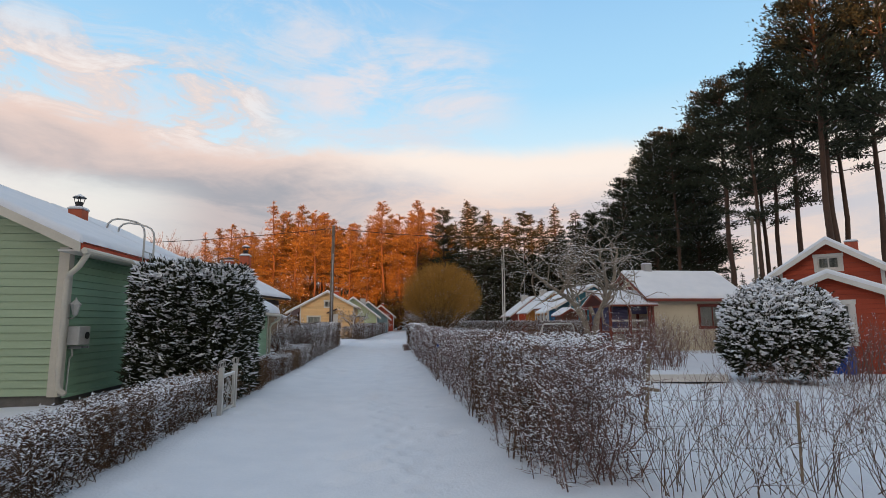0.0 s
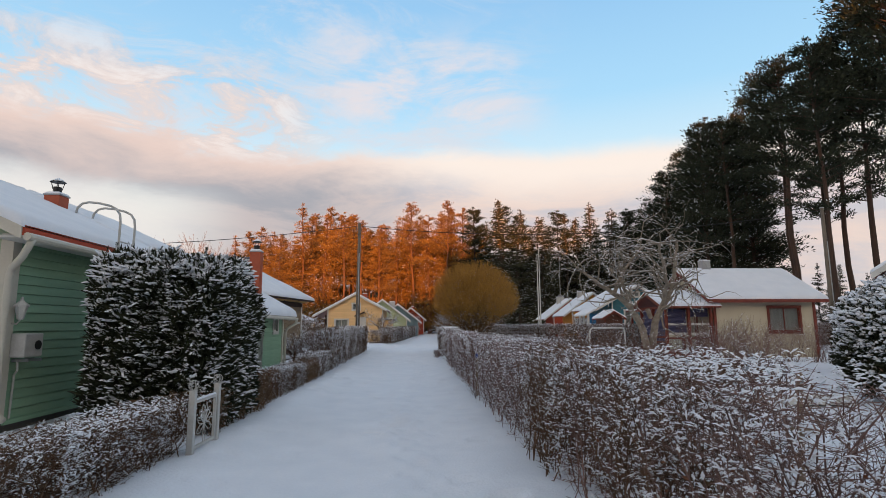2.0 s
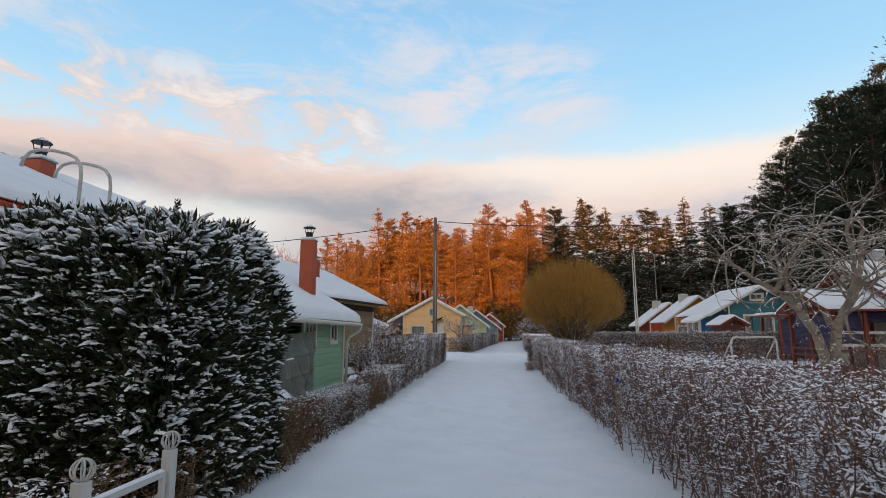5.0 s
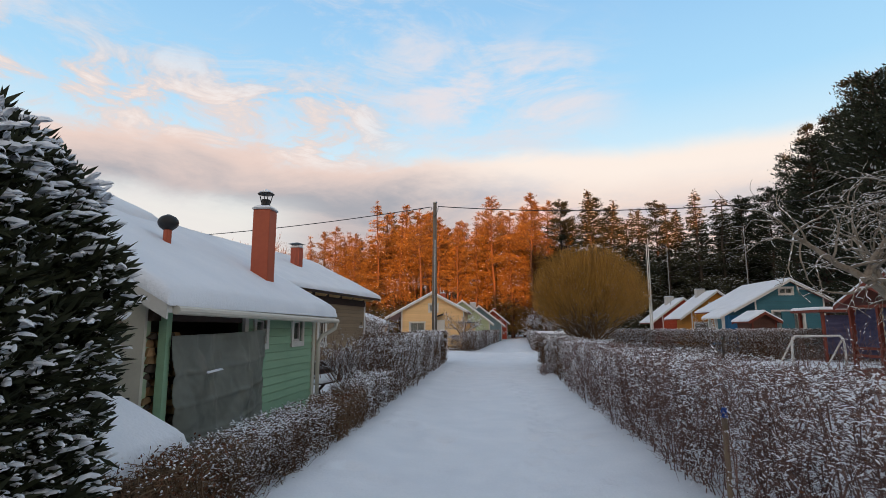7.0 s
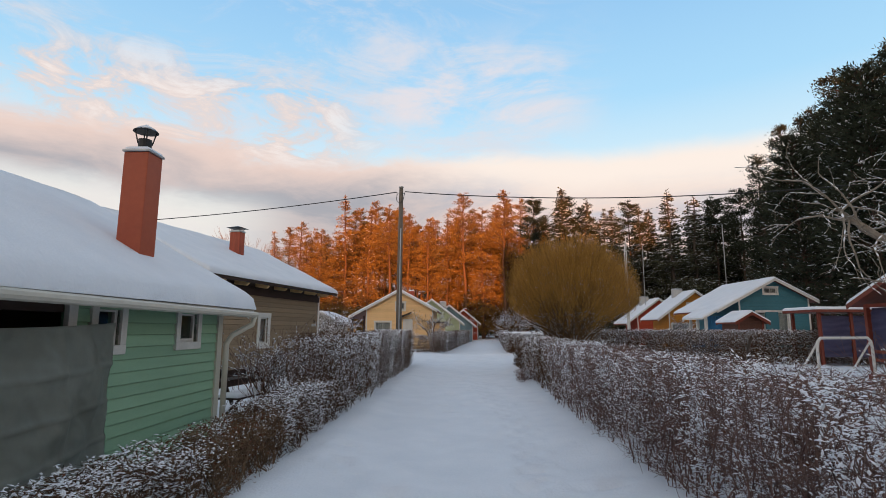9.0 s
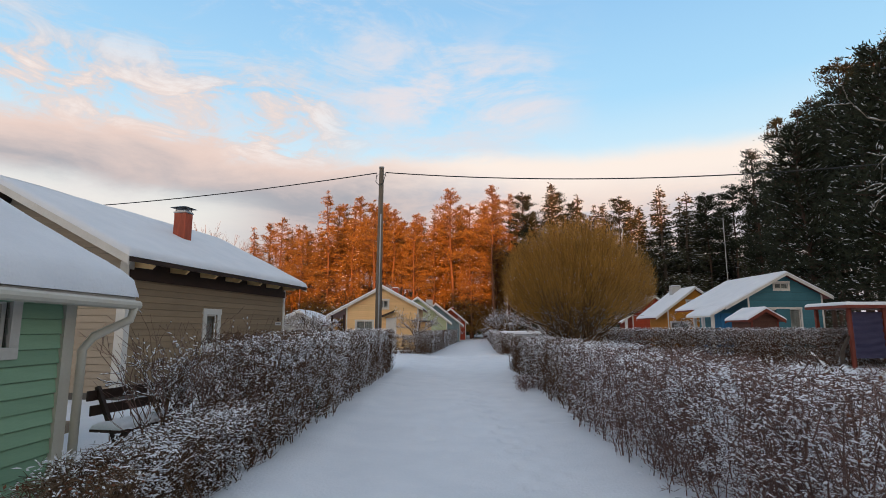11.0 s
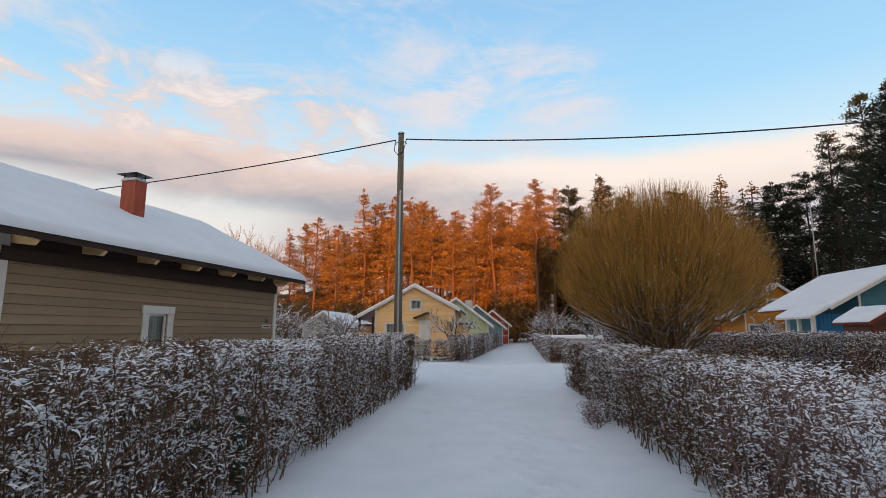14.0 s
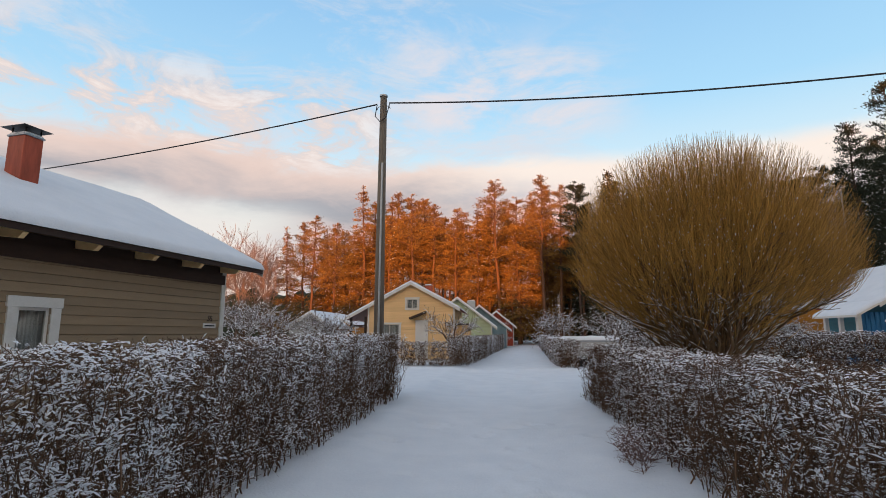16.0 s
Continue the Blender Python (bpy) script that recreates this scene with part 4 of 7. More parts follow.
wall(h, "wall_west", (0, CD), (0, -1), (-1, 0), CD, 0.0, c_top, CREAM, [(2.3, 2.75, 3.1, 3.55)], clad=False)
window(h, (0, CD), (0, -1), (-1, 0), 2.3, 2.75, 3.1, 3.55, casing=RED_TRIM, cw=0.06, bars=(0, 0), sill=False)
wall(h, "wall_east", (CW, 0), (0, 1), (1, 0), CD, 0.0, c_top, CREAM, clad=False)
wall(h, "wall_north", (CW, CD), (-1, 0), (0, 1), CW, 0.0, lambda s: CE, CREAM, clad=False)
for y0, ye, nm in ((-0.4, CD / 2, 0), (CD + 0.4, CD / 2, 1)):
    ze, zp = CE - 0.14, CP + 0.06
    part("roof", extruded(bmesh.new(), [(-0.4, y0, ze), (-0.4, ye, zp), (-0.4, ye, zp + 0.09), (-0.4, y0, ze + 0.09)], (CW + 0.8, 0, 0)), RED_TRIM, h)
    part("bargeboard", extruded(bmesh.new(), [(-0.43, y0, ze - 0.08), (-0.43, ye, zp - 0.08), (-0.43, ye, zp + 0.1), (-0.43, y0, ze + 0.1)], (0.027, 0, 0)), RED_TRIM, h)
    q = [(-0.43, y0, ze + 0.094), (CW + 0.43, y0, ze + 0.094), (CW + 0.43, ye, zp + 0.094), (-0.43, ye, zp + 0.094)]
    if nm:
        q = [q[1], q[0], q[3], q[2]]
    part("snow_cover", snow_slab(*q, 0.14, 71 + nm, open_top=True), SNOW, h, smooth=True)
part("corner_board", boxed(-0.02, 0.12, -0.03, -0.002, 0, CE), RED_TRIM, h)
part("corner_board", boxed(CW - 0.14, CW, -0.03, -0.002, 0, CE), RED_TRIM, h)
part("fascia", boxed(-0.4, CW + 0.4, -0.44, -0.41, CE - 0.2, CE - 0.04), RED_TRIM, h)
chimney(h, 1.2, 2.6, 0.45, 0.45, 4.0, 4.95, GALV, "none")

# ---- gazebo with violet curtains ----
gz = thing("garden_gazebo", (12.4, 30.0, 0), -90, "dark red timber gazebo with violet curtains and snowy roof", "gazebo")
GW, GD = 2.7, 2.2
for x in (0.0, GW / 2, GW):
    for y in (0.0, GD):
        part("post", boxed(x - 0.06, x + 0.06, y - 0.06, y + 0.06, 0.05, 2.4, bevel=0.006), RED_TRIM, gz)
part("floor_frame", boxed(-0.1, GW + 0.1, -0.1, GD + 0.1, 0.05, 0.35), RED_TRIM, gz)
for k, zz in enumerate((0.75, 1.0)):
    part("rail", boxed(0.06, GW - 0.06, -0.03, 0.03, zz, zz + 0.09), RED_TRIM, gz)
part("rail", boxed(GW - 0.03, GW + 0.03, 0.06, GD, 0.95, 1.04), RED_TRIM, gz)
part("wall_plate", boxed(-0.06, GW + 0.06, -0.06, 0.06, 2.4, 2.5), RED_TRIM, gz)
part("wall_plate", boxed(-0.06, GW + 0.06, GD - 0.06, GD + 0.06, 2.4, 2.5), RED_TRIM, gz)


def blind(x0, y0, x1, y1, z0, z1, seed):
    """A hanging cloth gathered in wrinkles."""
    bm = bmesh.new()
    rows_ = []
    nrm = Vector((y1 - y0, x0 - x1, 0)).normalized()
    for j in range(25):
        rows_.append([])
        for i in range(17):
            u, v = i / 16, j / 24
            p = Vector((x0 + (x1 - x0) * u, y0 + (y1 - y0) * u, z0 + (z1 - z0) * v))
            rows_[-1].append(bm.verts.new(p + nrm * (0.03 * math.sin(v * 42 + 1.5 * math.sin(u * 4 + seed)) + 0.02 * noise.noise(p * 2.3))))
    for j in range(24):
        for i in range(16):
            bm.faces.new((rows_[j][i], rows_[j][i + 1], rows_[j + 1][i + 1], rows_[j + 1][i]))
    bmesh.ops.solidify(bm, geom=bm.faces[:], thickness=0.004)
    return part("curtain", bm, PURPLE, gz, "wrinkled violet curtain", smooth=True)


blind(0.08, 0.07, GW / 2 - 0.08, 0.07, 0.7, 2.38, 1)
blind(GW / 2 + 0.08, 0.07, GW - 0.08, 0.07, 0.7, 2.38, 2)
blind(GW - 0.07, 0.08, GW - 0.07, GD / 2 - 0.08, 1.25, 2.38, 3)
blind(GW - 0.07, GD / 2 + 0.08, GW - 0.07, GD - 0.1, 2.0, 2.38, 4)
for z in (1.15, 1.6):
    part("cross_slat", boxed(GW - 0.10, GW - 0.05, 0.06, GD - 0.06, z, z + 0.10), WHITE, gz)
part("middle_post", boxed(GW - 0.06, GW + 0.06, GD / 2 - 0.06, GD / 2 + 0.06, 0.05, 2.4, bevel=0.006), RED_TRIM, gz)
for xa in (-0.35, GW + 0.35):
    part("roof", extruded(bmesh.new(), [(xa, -0.35, 2.42), (GW / 2, -0.35, 3.15), (GW / 2, -0.35, 3.22), (xa, -0.35, 2.49)], (0, GD + 0.7, 0)), RED_TRIM, gz)
    part("bargeboard", extruded(bmesh.new(), [(xa, -0.375, 2.36), (GW / 2, -0.375, 3.09), (GW / 2, -0.375, 3.23), (xa, -0.375, 2.50)], (0, 0.024, 0)), RED_TRIM, gz)
    q = [(xa, -0.37, 2.494), (xa, GD + 0.37, 2.494), (GW / 2, GD + 0.37, 3.224), (GW / 2, -0.37, 3.224)]
    if xa > 0:
        q = [q[1], q[0], q[3], q[2]]
    part("snow_cover", snow_slab(*q, 0.14, 81, open_top=True), SNOW, gz, smooth=True)

shelter = thing("garden_shelter", (15.8, 37.6, 0), 0, "low red shelter with violet curtains under a snowy flat roof", "shelter")
for x in (0.1, 1.5, 2.9):
    part("post", boxed(x - 0.06, x + 0.06, -0.06, 0.06, 0, 2.5), RED_TRIM, shelter)
    part("post", boxed(x - 0.06, x + 0.06, 1.84, 1.96, 0, 2.5), RED_TRIM, shelter)
for x in (0.18, 1.58):
    blind(x, 0.0, x + 1.24, 0.0, 0.5, 2.35, x).parent = shelter
part("roof", boxed(-0.2, 3.2, -0.3, 2.2, 2.5, 2.62, bevel=0.01), RED_TRIM, shelter)
part("snow_cover", snow_slab((-0.2, -0.3, 2.624), (3.2, -0.3, 2.624), (3.2, 2.2, 2.624), (-0.2, 2.2, 2.624), 0.14, 6, 24, 14), SNOW, shelter, smooth=True)

# ---- red house with a porch ----
h = cottage("red_house", (15.45, 16.45, 0), -46, 2.9, 3.9, 3.25, 4.22, RED, "red board cottage with white windows and snowy porch roof", gable_win=(-0.30, 0.30, 3.36, 3.76), over=0.35, seed=91, ch=(0.6, 3.0, 0.4, 0.4, 3.8, 4.55, RUST, "none"))
pr = thing("glazed_porch", (14.0, 15.45, 0), -46, "red and white glazed porch with a snowy gable roof", "porch")
p_top = lambda s: 2.42 + 0.42 * min(s, 2.6 - s)
PW = [(0.12, 0.75, 1.0, 2.1), (1.10, 1.75, 1.0, 2.1)]
wall(pr, "wall_south", (-0.95, 0), (1, 0), (0, -1), 2.6, 0.0, p_top, RED, PW, pitch=0.15)
for w in PW:
    window(pr, (-0.95, 0), (1, 0), (0, -1), *w, cw=0.14, bars=(1, 0), curtain=True)
wall(pr, "wall_west", (-0.95, 1.3), (0, -1), (-1, 0), 1.3, 0.0, lambda s: 2.42, RED, pitch=0.15)
wall(pr, "wall_east", (1.65, 0), (0, 1), (1, 0), 1.3, 0.0, lambda s: 2.42, RED, clad=False)
roof(pr, -1.3, 2.0, -0.35, 1.25, 0.35, 2.26, 2.26, 2.98, 0.08, RED_TRIM, 0.15, 95, WHITE)
part("corner_board", boxed(-0.99, -0.86, -0.06, -0.033, 0, 2.4), WHITE, pr)
part("lamp", boxed(-0.1, 0.04, -0.12, -0.034, 2.46, 2.60, bevel=0.01), WHITE, pr)

barrel = thing("blue_barrel", (13.9, 14.6, 0), 0, "bright blue plastic barrel standing in snow", "barrel")
part("body", pipe([(0, 0, 0.0), (0, 0, 0.1), (0, 0, 0.4), (0, 0, 0.7), (0, 0, 0.8)], 0.3, 20, radii=[0.27, 0.30, 0.32, 0.30, 0.26]), PLASTIC_BLUE, barrel, smooth=True)
part("rim", pipe([(0, 0, 0.78), (0, 0, 0.83)], 0.28, 20), PLASTIC_BLUE, barrel)

cf = thing("cold_frame", (7.85, 13.1, 0), -7, "white cold frame with thin snow, lying on the snow", "cold frame")
for x0, x1, y0, y1 in ((-0.95, 0.95, -0.55, -0.50), (-0.95, 0.95, 0.50, 0.55), (-0.95, -0.90, -0.5, 0.5), (0.90, 0.95, -0.5, 0.5)):
    part("side_board", boxed(x0, x1, y0, y1, 0.14, 0.32, bevel=0.005), WHITE, cf)
part("snow_cover", snow_slab((-0.9, -0.5, 0.29), (0.9, -0.5, 0.29), (0.9, 0.5, 0.29), (-0.9, 0.5, 0.29), 0.06, 3, 20, 14), SNOW, cf, smooth=True)
for x in (-0.85, 0.85):
    for y in (-0.48, 0.48):
        part("leg", boxed(x - 0.03, x + 0.03, y - 0.03, y + 0.03, 0, 0.3), WHITE, cf)

st = thing("wooden_stake", (4.42, 8.15, 0), 20, "leaning bare wooden stake with a short crossbar in snow", "stake")
part("upright", beam(bmesh.new(), (-0.06, 0, 0), (0.10, 0.02, 1.14), 0.05, 0.035), WOOD, st)
part("crossbar", beam(bmesh.new(), (-0.17, -0.03, 0.60), (0.21, -0.03, 0.54), 0.045, 0.05), WOOD, st)
part("snow_cap", snow_slab((-0.17, -0.055, 0.628), (0.21, -0.055, 0.568), (0.21, 0.0, 0.568), (-0.17, 0.0, 0.628), 0.03, 2, 10, 4, 0.03), SNOW, st, smooth=True)

# ---- gate in the left hedge ----
g = thing("garden_gate", (-2.44, 9.80, 0), 0, "grey painted steel garden gate with a flower motif", "gate")


def ring(c, r, t, axis="y", n=20):
    pts = [Vector((c[0], c[1] + r * math.cos(a), c[2] + r * math.sin(a))) for a in (2 * math.pi * k / n for k in range(n + 1))]
    return pipe(pts, t, 6)


GY = 0.86
for y in (0.0, GY):
    part("post", boxed(-0.04, 0.04, y - 0.04, y + 0.04, 0, 0.86, bevel=0.008), GREY_WHITE, g)
    for a in (0, 45, 90, 135):
        bm = ring((0, 0, 0), 0.062, 0.006)
        o = part("finial_ring", bm, GREY_WHITE, g)
        o.matrix_local = pose(0, y, 0.922, 0, 0, a)
lf = new("gate_leaf")
lf.parent = g
part("rail", boxed(-0.018, 0.018, 0.05, GY - 0.05, 0.68, 0.72, bevel=0.004), GREY_WHITE, lf)
part("rail", boxed(-0.018, 0.018, 0.05, GY - 0.05, 0.10, 0.14, bevel=0.004), GREY_WHITE, lf)
for y in (0.05, GY - 0.09):
    part("stile", boxed(-0.018, 0.018, y, y + 0.04, 0.141, 0.679, bevel=0.004), GREY_WHITE, lf)
for a in (-70, -42, -14, 14, 42, 70, 110, 180, 250):
    L = 0.26
    pts = [(0, 0.43 + s * L * math.sin(radians(a)) + w * 0.045 * math.cos(radians(a)), 0.38 + s * L * math.cos(radians(a)) - w * 0.045 * math.sin(radians(a))) for s, w in ((0, 0), (0.3, 0.6), (0.65, 1), (0.9, 0.6), (1, 0), (0.9, -0.6), (0.65, -1), (0.3, -0.6), (0, 0))]
    part("petal", pipe(pts, 0.006, 5), GREY_WHITE, lf)
part("snow_on_rail", snow_slab((-0.018, 0.08, 0.722), (0.018, 0.08, 0.722), (0.018, GY - 0.08, 0.722), (-0.018, GY - 0.08, 0.722), 0.02, 2, 4, 14, 0.02), SNOW, lf, smooth=True)

# ---- utility pole and cable ----
p = thing("utility_pole", (-3.19, 37.6, 0), 0, "weathered grey timber utility pole with an overhead cable", "utility pole")
part("shaft", pipe([(0, 0, 0), (0.0, 0, 4), (0.02, 0, 8.42)], 0.12, 12, radii=[0.145, 0.125, 0.095]), POLE, p, smooth=True)
part("conduit", pipe([(0.02, -0.15, 0.2), (0.03, -0.13, 4.0), (0.04, -0.11, 6.4)], 0.03, 8), GALV, p)
part("top_cap", pipe([(0.02, 0, 8.42), (0.02, 0, 8.47)], 0.115, 12), GALV, p)
for s in (-1, 1):
    part("hook", pipe([(0.02, 0, 8.15), (0.02 + s * 0.16, -0.02 * s, 8.13), (0.02 + s * 0.2, -0.03 * s, 8.05)], 0.014, 6), GALV, p)
part("cable_loop", pipe([(-0.18, 0.04, 8.2), (-0.20, -0.1, 7.8), (-0.05, -0.14, 7.62), (0.12, -0.12, 7.75), (0.2, -0.03, 8.2)], 0.014, 6), BLACK, p, smooth=True)


def cable(a, b, sag, n=40):
    a, b = Vector(a), Vector(b)
    return [a.lerp(b, k / n) - Vector((0, 0, 4 * sag * (k / n) * (1 - k / n))) for k in range(n + 1)]


part("overhead_cable", pipe(cable((-0.18, 0.04, 8.22), (-42, 8.4, 9.0), 1.15), 0.022, 6), BLACK, p)
part("overhead_cable", pipe(cable((0.2, -0.03, 8.22), (27.8, -5.6, 8.3), 0.95), 0.022, 6), BLACK, p)
p2 = copy_thing(p, pose(24.6, 32.0, 0, 0, 0, 0))
for o in list(p2.children):
    if o.name.startswith(("overhead", "cable")):
        bpy.data.objects.remove(o)
tagged(p2, "weathered timber utility pole at the forest edge")
p3 = copy_thing(p, pose(-45.3, 46.0, 0, 0, 0, 0))
for o in list(p3.children):
    if o.name.startswith(("overhead", "cable")):
        bpy.data.objects.remove(o)
tagged(p3, "weathered timber utility pole behind the houses")

# ---- flag poles, mast, goal ----
for x, y, z in ((14.1, 59.0, 9.8), (13.6, 57.8, 9.0)):
    f_ = thing("flag_pole", (x, y, 0), 0, "white bare flagpole on a snowy base", "flagpole", "flagpoles")
    part("shaft", pipe([(0, 0, 0.2), (0, 0, z)], 0.06, 10, radii=[0.075, 0.035]), WHITE, f_)
    part("base", boxed(-0.3, 0.3, -0.3, 0.3, 0, 0.3, bevel=0.02), WHITE, f_)
    part("knob", pipe([(0, 0, z), (0, 0, z + 0.05), (0, 0, z + 0.1)], 0.05, 10, radii=[0.03, 0.06, 0.02]), WHITE, f_)
for x, y, z in ((23.0, 60.0, 11.0), (20.0, 72.0, 11.0)):
    f_ = thing("antenna_mast", (x, y, 0), 0, "thin grey steel antenna mast", "mast", "masts")
    part("shaft", pipe([(0, 0, 0), (0, 0, z)], 0.04, 8), GALV, f_)
    part("aerial", pipe([(0, 0, z - 0.05), (-0.9, 0, z)], 0.02, 6), GALV, f_)

gl = thing("goal_frame", (8.3, 26.2, 0), 25, "white bent-tube goal frame in the garden", "goal")
part("crossbar", pipe([(0, 0, 0), (0, 0, 1.25), (0.05, 0, 1.42), (0.16, 0, 1.5), (2.04, 0, 1.5), (2.15, 0, 1.42), (2.2, 0, 1.25), (2.2, 0, 0)], 0.035, 8), WHITE, gl, smooth=True)
for x in (0.05, 2.15):
    part("stay", pipe([(x, 0, 1.42), (x, 0.9, 0.0)], 0.025, 7), WHITE, gl)

# ---- plants: builders ----


def unit(v):
    return v / np.maximum(np.linalg.norm(v, axis=-1, keepdims=True), 1e-9)


def tubes(P0, P1, R0, R1, sides=3):
    """Open prisms from P0 to P1, one a segment."""
    P0, P1 = np.asarray(P0, float), np.asarray(P1, float)
    R0, R1 = np.broadcast_to(R0, len(P0)), np.broadcast_to(R1, len(P0))
    D = unit(P1 - P0)
    ref = np.where(np.abs(D[:, 2:3]) > 0.9, np.array([[1.0, 0, 0]]), np.array([[0, 0, 1.0]]))
    A = unit(np.cross(D, ref))
    B = np.cross(D, A)
    ang = np.arange(sides) * 2 * np.pi / sides
    ring_ = A[:, None] * np.cos(ang)[None, :, None] + B[:, None] * np.sin(ang)[None, :, None]
    V = np.concatenate([P0[:, None] + ring_ * R0[:, None, None], P1[:, None] + ring_ * R1[:, None, None]], 1)
    k = np.arange(sides)
    F = np.stack([k, (k + 1) % sides, (k + 1) % sides + sides, k + sides], -1)
    F = F[None] + (np.arange(len(P0)) * 2 * sides)[:, None, None]
    return V.reshape(-1, 3), F.reshape(-1, 4)


def ribbons(P0, P1, R, rng):
    """The finest twigs: slim tapered strips."""
    S = unit(np.cross(P1 - P0, rng.normal(size=P0.shape))) * np.broadcast_to(R, len(P0))[:, None]
    V = np.stack([P0 - S, P0 + S, P1 + S * 0.5, P1 - S * 0.5], 1)
    return V.reshape(-1, 3), np.arange(len(P0) * 4).reshape(-1, 4)


OCTA = np.array([[1, 0, 0], [0, 1, 0], [-1, 0, 0], [0, -1, 0], [0, 0, 1], [0, 0, -0.5]])
OCTA_F = np.array([[0, 1, 4], [1, 2, 4], [2, 3, 4], [3, 0, 4], [1, 0, 5], [2, 1, 5], [3, 2, 5], [0, 3, 5]])


def lumps(C, D, L, W, H, dome=False):
    """Small soft lumps of snow at C, drawn out along D."""
    D = unit(np.asarray(D, float))
    S = np.cross(D, np.array([[0, 0, 1.0]]))
    S = unit(np.where(np.linalg.norm(S, axis=1, keepdims=True) < 1e-3, np.array([[1.0, 0, 0]]), S))
    U = np.cross(S, D)
    n = len(C)
    L, W, H = (np.broadcast_to(a, n)[:, None, None] for a in (L, W, H))
    V = C[:, None] + OCTA[None, :, 0:1] * D[:, None] * L + OCTA[None, :, 1:2] * S[:, None] * W + OCTA[None, :, 2:3] * U[:, None] * H
    F = (OCTA_F[:4] if dome else OCTA_F)[None] + (np.arange(n) * 6)[:, None, None]
    return V.reshape(-1, 3), F.reshape(-1, 3)


def soft_lumps(C, D, L, W, H):
    """Rounder lumps, for snow that is seen from near: two rings and a crown."""
    D = unit(np.asarray(D, float))
    S = np.cross(D, np.array([[0, 0, 1.0]]))
    S = unit(np.where(np.linalg.norm(S, axis=1, keepdims=True) < 1e-3, np.array([[1.0, 0, 0]]), S))
    U = np.cross(S, D)
    n = len(C)
    a = np.arange(6) * np.pi / 3
    T = np.concatenate([np.stack([np.cos(a), np.sin(a), 0 * a - 0.25], -1), np.stack([0.78 * np.cos(a + 0.5), 0.78 * np.sin(a + 0.5), 0 * a + 0.55], -1), [[0.1, 0, 1.0]]])
    k, m = np.arange(6), (np.arange(6) + 1) % 6
    F = np.concatenate([np.stack([k, m, k + 6], -1), np.stack([m, m + 6, k + 6], -1), np.stack([k + 6, m + 6, np.full(6, 12)], -1)])
    L, W, H = (np.broadcast_to(v, n)[:, None, None] for v in (L, W, H))
    V = C[:, None] + T[None, :, 0:1] * D[:, None] * L + T[None, :, 1:2] * S[:, None] * W + T[None, :, 2:3] * U[:, None] * H
    return V.reshape(-1, 3), (F[None] + (np.arange(n) * 13)[:, None, None]).reshape(-1, 3)


def blades(C, D, L, W, rng):
    """Thin four-cornered leaves from C along D."""
    D = unit(np.asarray(D, float))
    S = unit(np.cross(D, unit(rng.normal(size=D.shape))))
    n = len(C)
    L, W = np.broadcast_to(L, n)[:, None], np.broadcast_to(W, n)[:, None]
    V = np.stack([C, C + D * L * 0.5 + S * W, C + D * L, C + D * L * 0.5 - S * W], 1)
    F = np.arange(4)[None] + (np.arange(n) * 4)[:, None]
    return V.reshape(-1, 3), F


def joined(*pairs):
    V, F, o = [], [], 0
    for v, f in pairs:
        V.append(v)
        F.append(f + o)
        o += len(v)
    return np.concatenate(V), np.concatenate(F)


def grow(start, heading, length, radius, levels, rng, split=(3, 5), spread=0.7, lift=0.15, shrink=0.68, wiggle=0.12, pieces=3, taper=0.62):
    """A branching skeleton: segments as arrays P0, P1, R0, R1, level."""
    out = []
    todo = [(np.array(start, float), unit(np.array(heading, float)), length, radius, 0)]
    while todo:
        p, d, L, r, lev = todo.pop()
        nodes = [p]
        rr = np.linspace(r, r * taper, pieces + 1)
        for k in range(pieces):
            d = unit(d + rng.normal(size=3) * wiggle + np.array([0, 0, lift * 0.3]))
            q = nodes[-1] + d * L / pieces
            out.append((*nodes[-1], *q, rr[k], rr[k + 1], lev))
            nodes.append(q)
        if lev < levels:
            for k in range(rng.integers(split[0], split[1] + 1)):
                at = nodes[-1] if k == 0 else nodes[rng.integers(1, pieces + 1)]
                side = unit(np.cross(d, rng.normal(size=3)))
                nd = unit(d + side * spread * rng.uniform(0.6, 1.3) + np.array([0, 0, lift]))
                todo.append((at, nd, L * shrink * rng.uniform(0.75, 1.2), r * taper * (0.95 if k == 0 else 0.75), lev + 1))
    a = np.array(out)
    return a[:, :3], a[:, 3:6], a[:, 6], a[:, 7], a[:, 8]


# ---- hedges ----


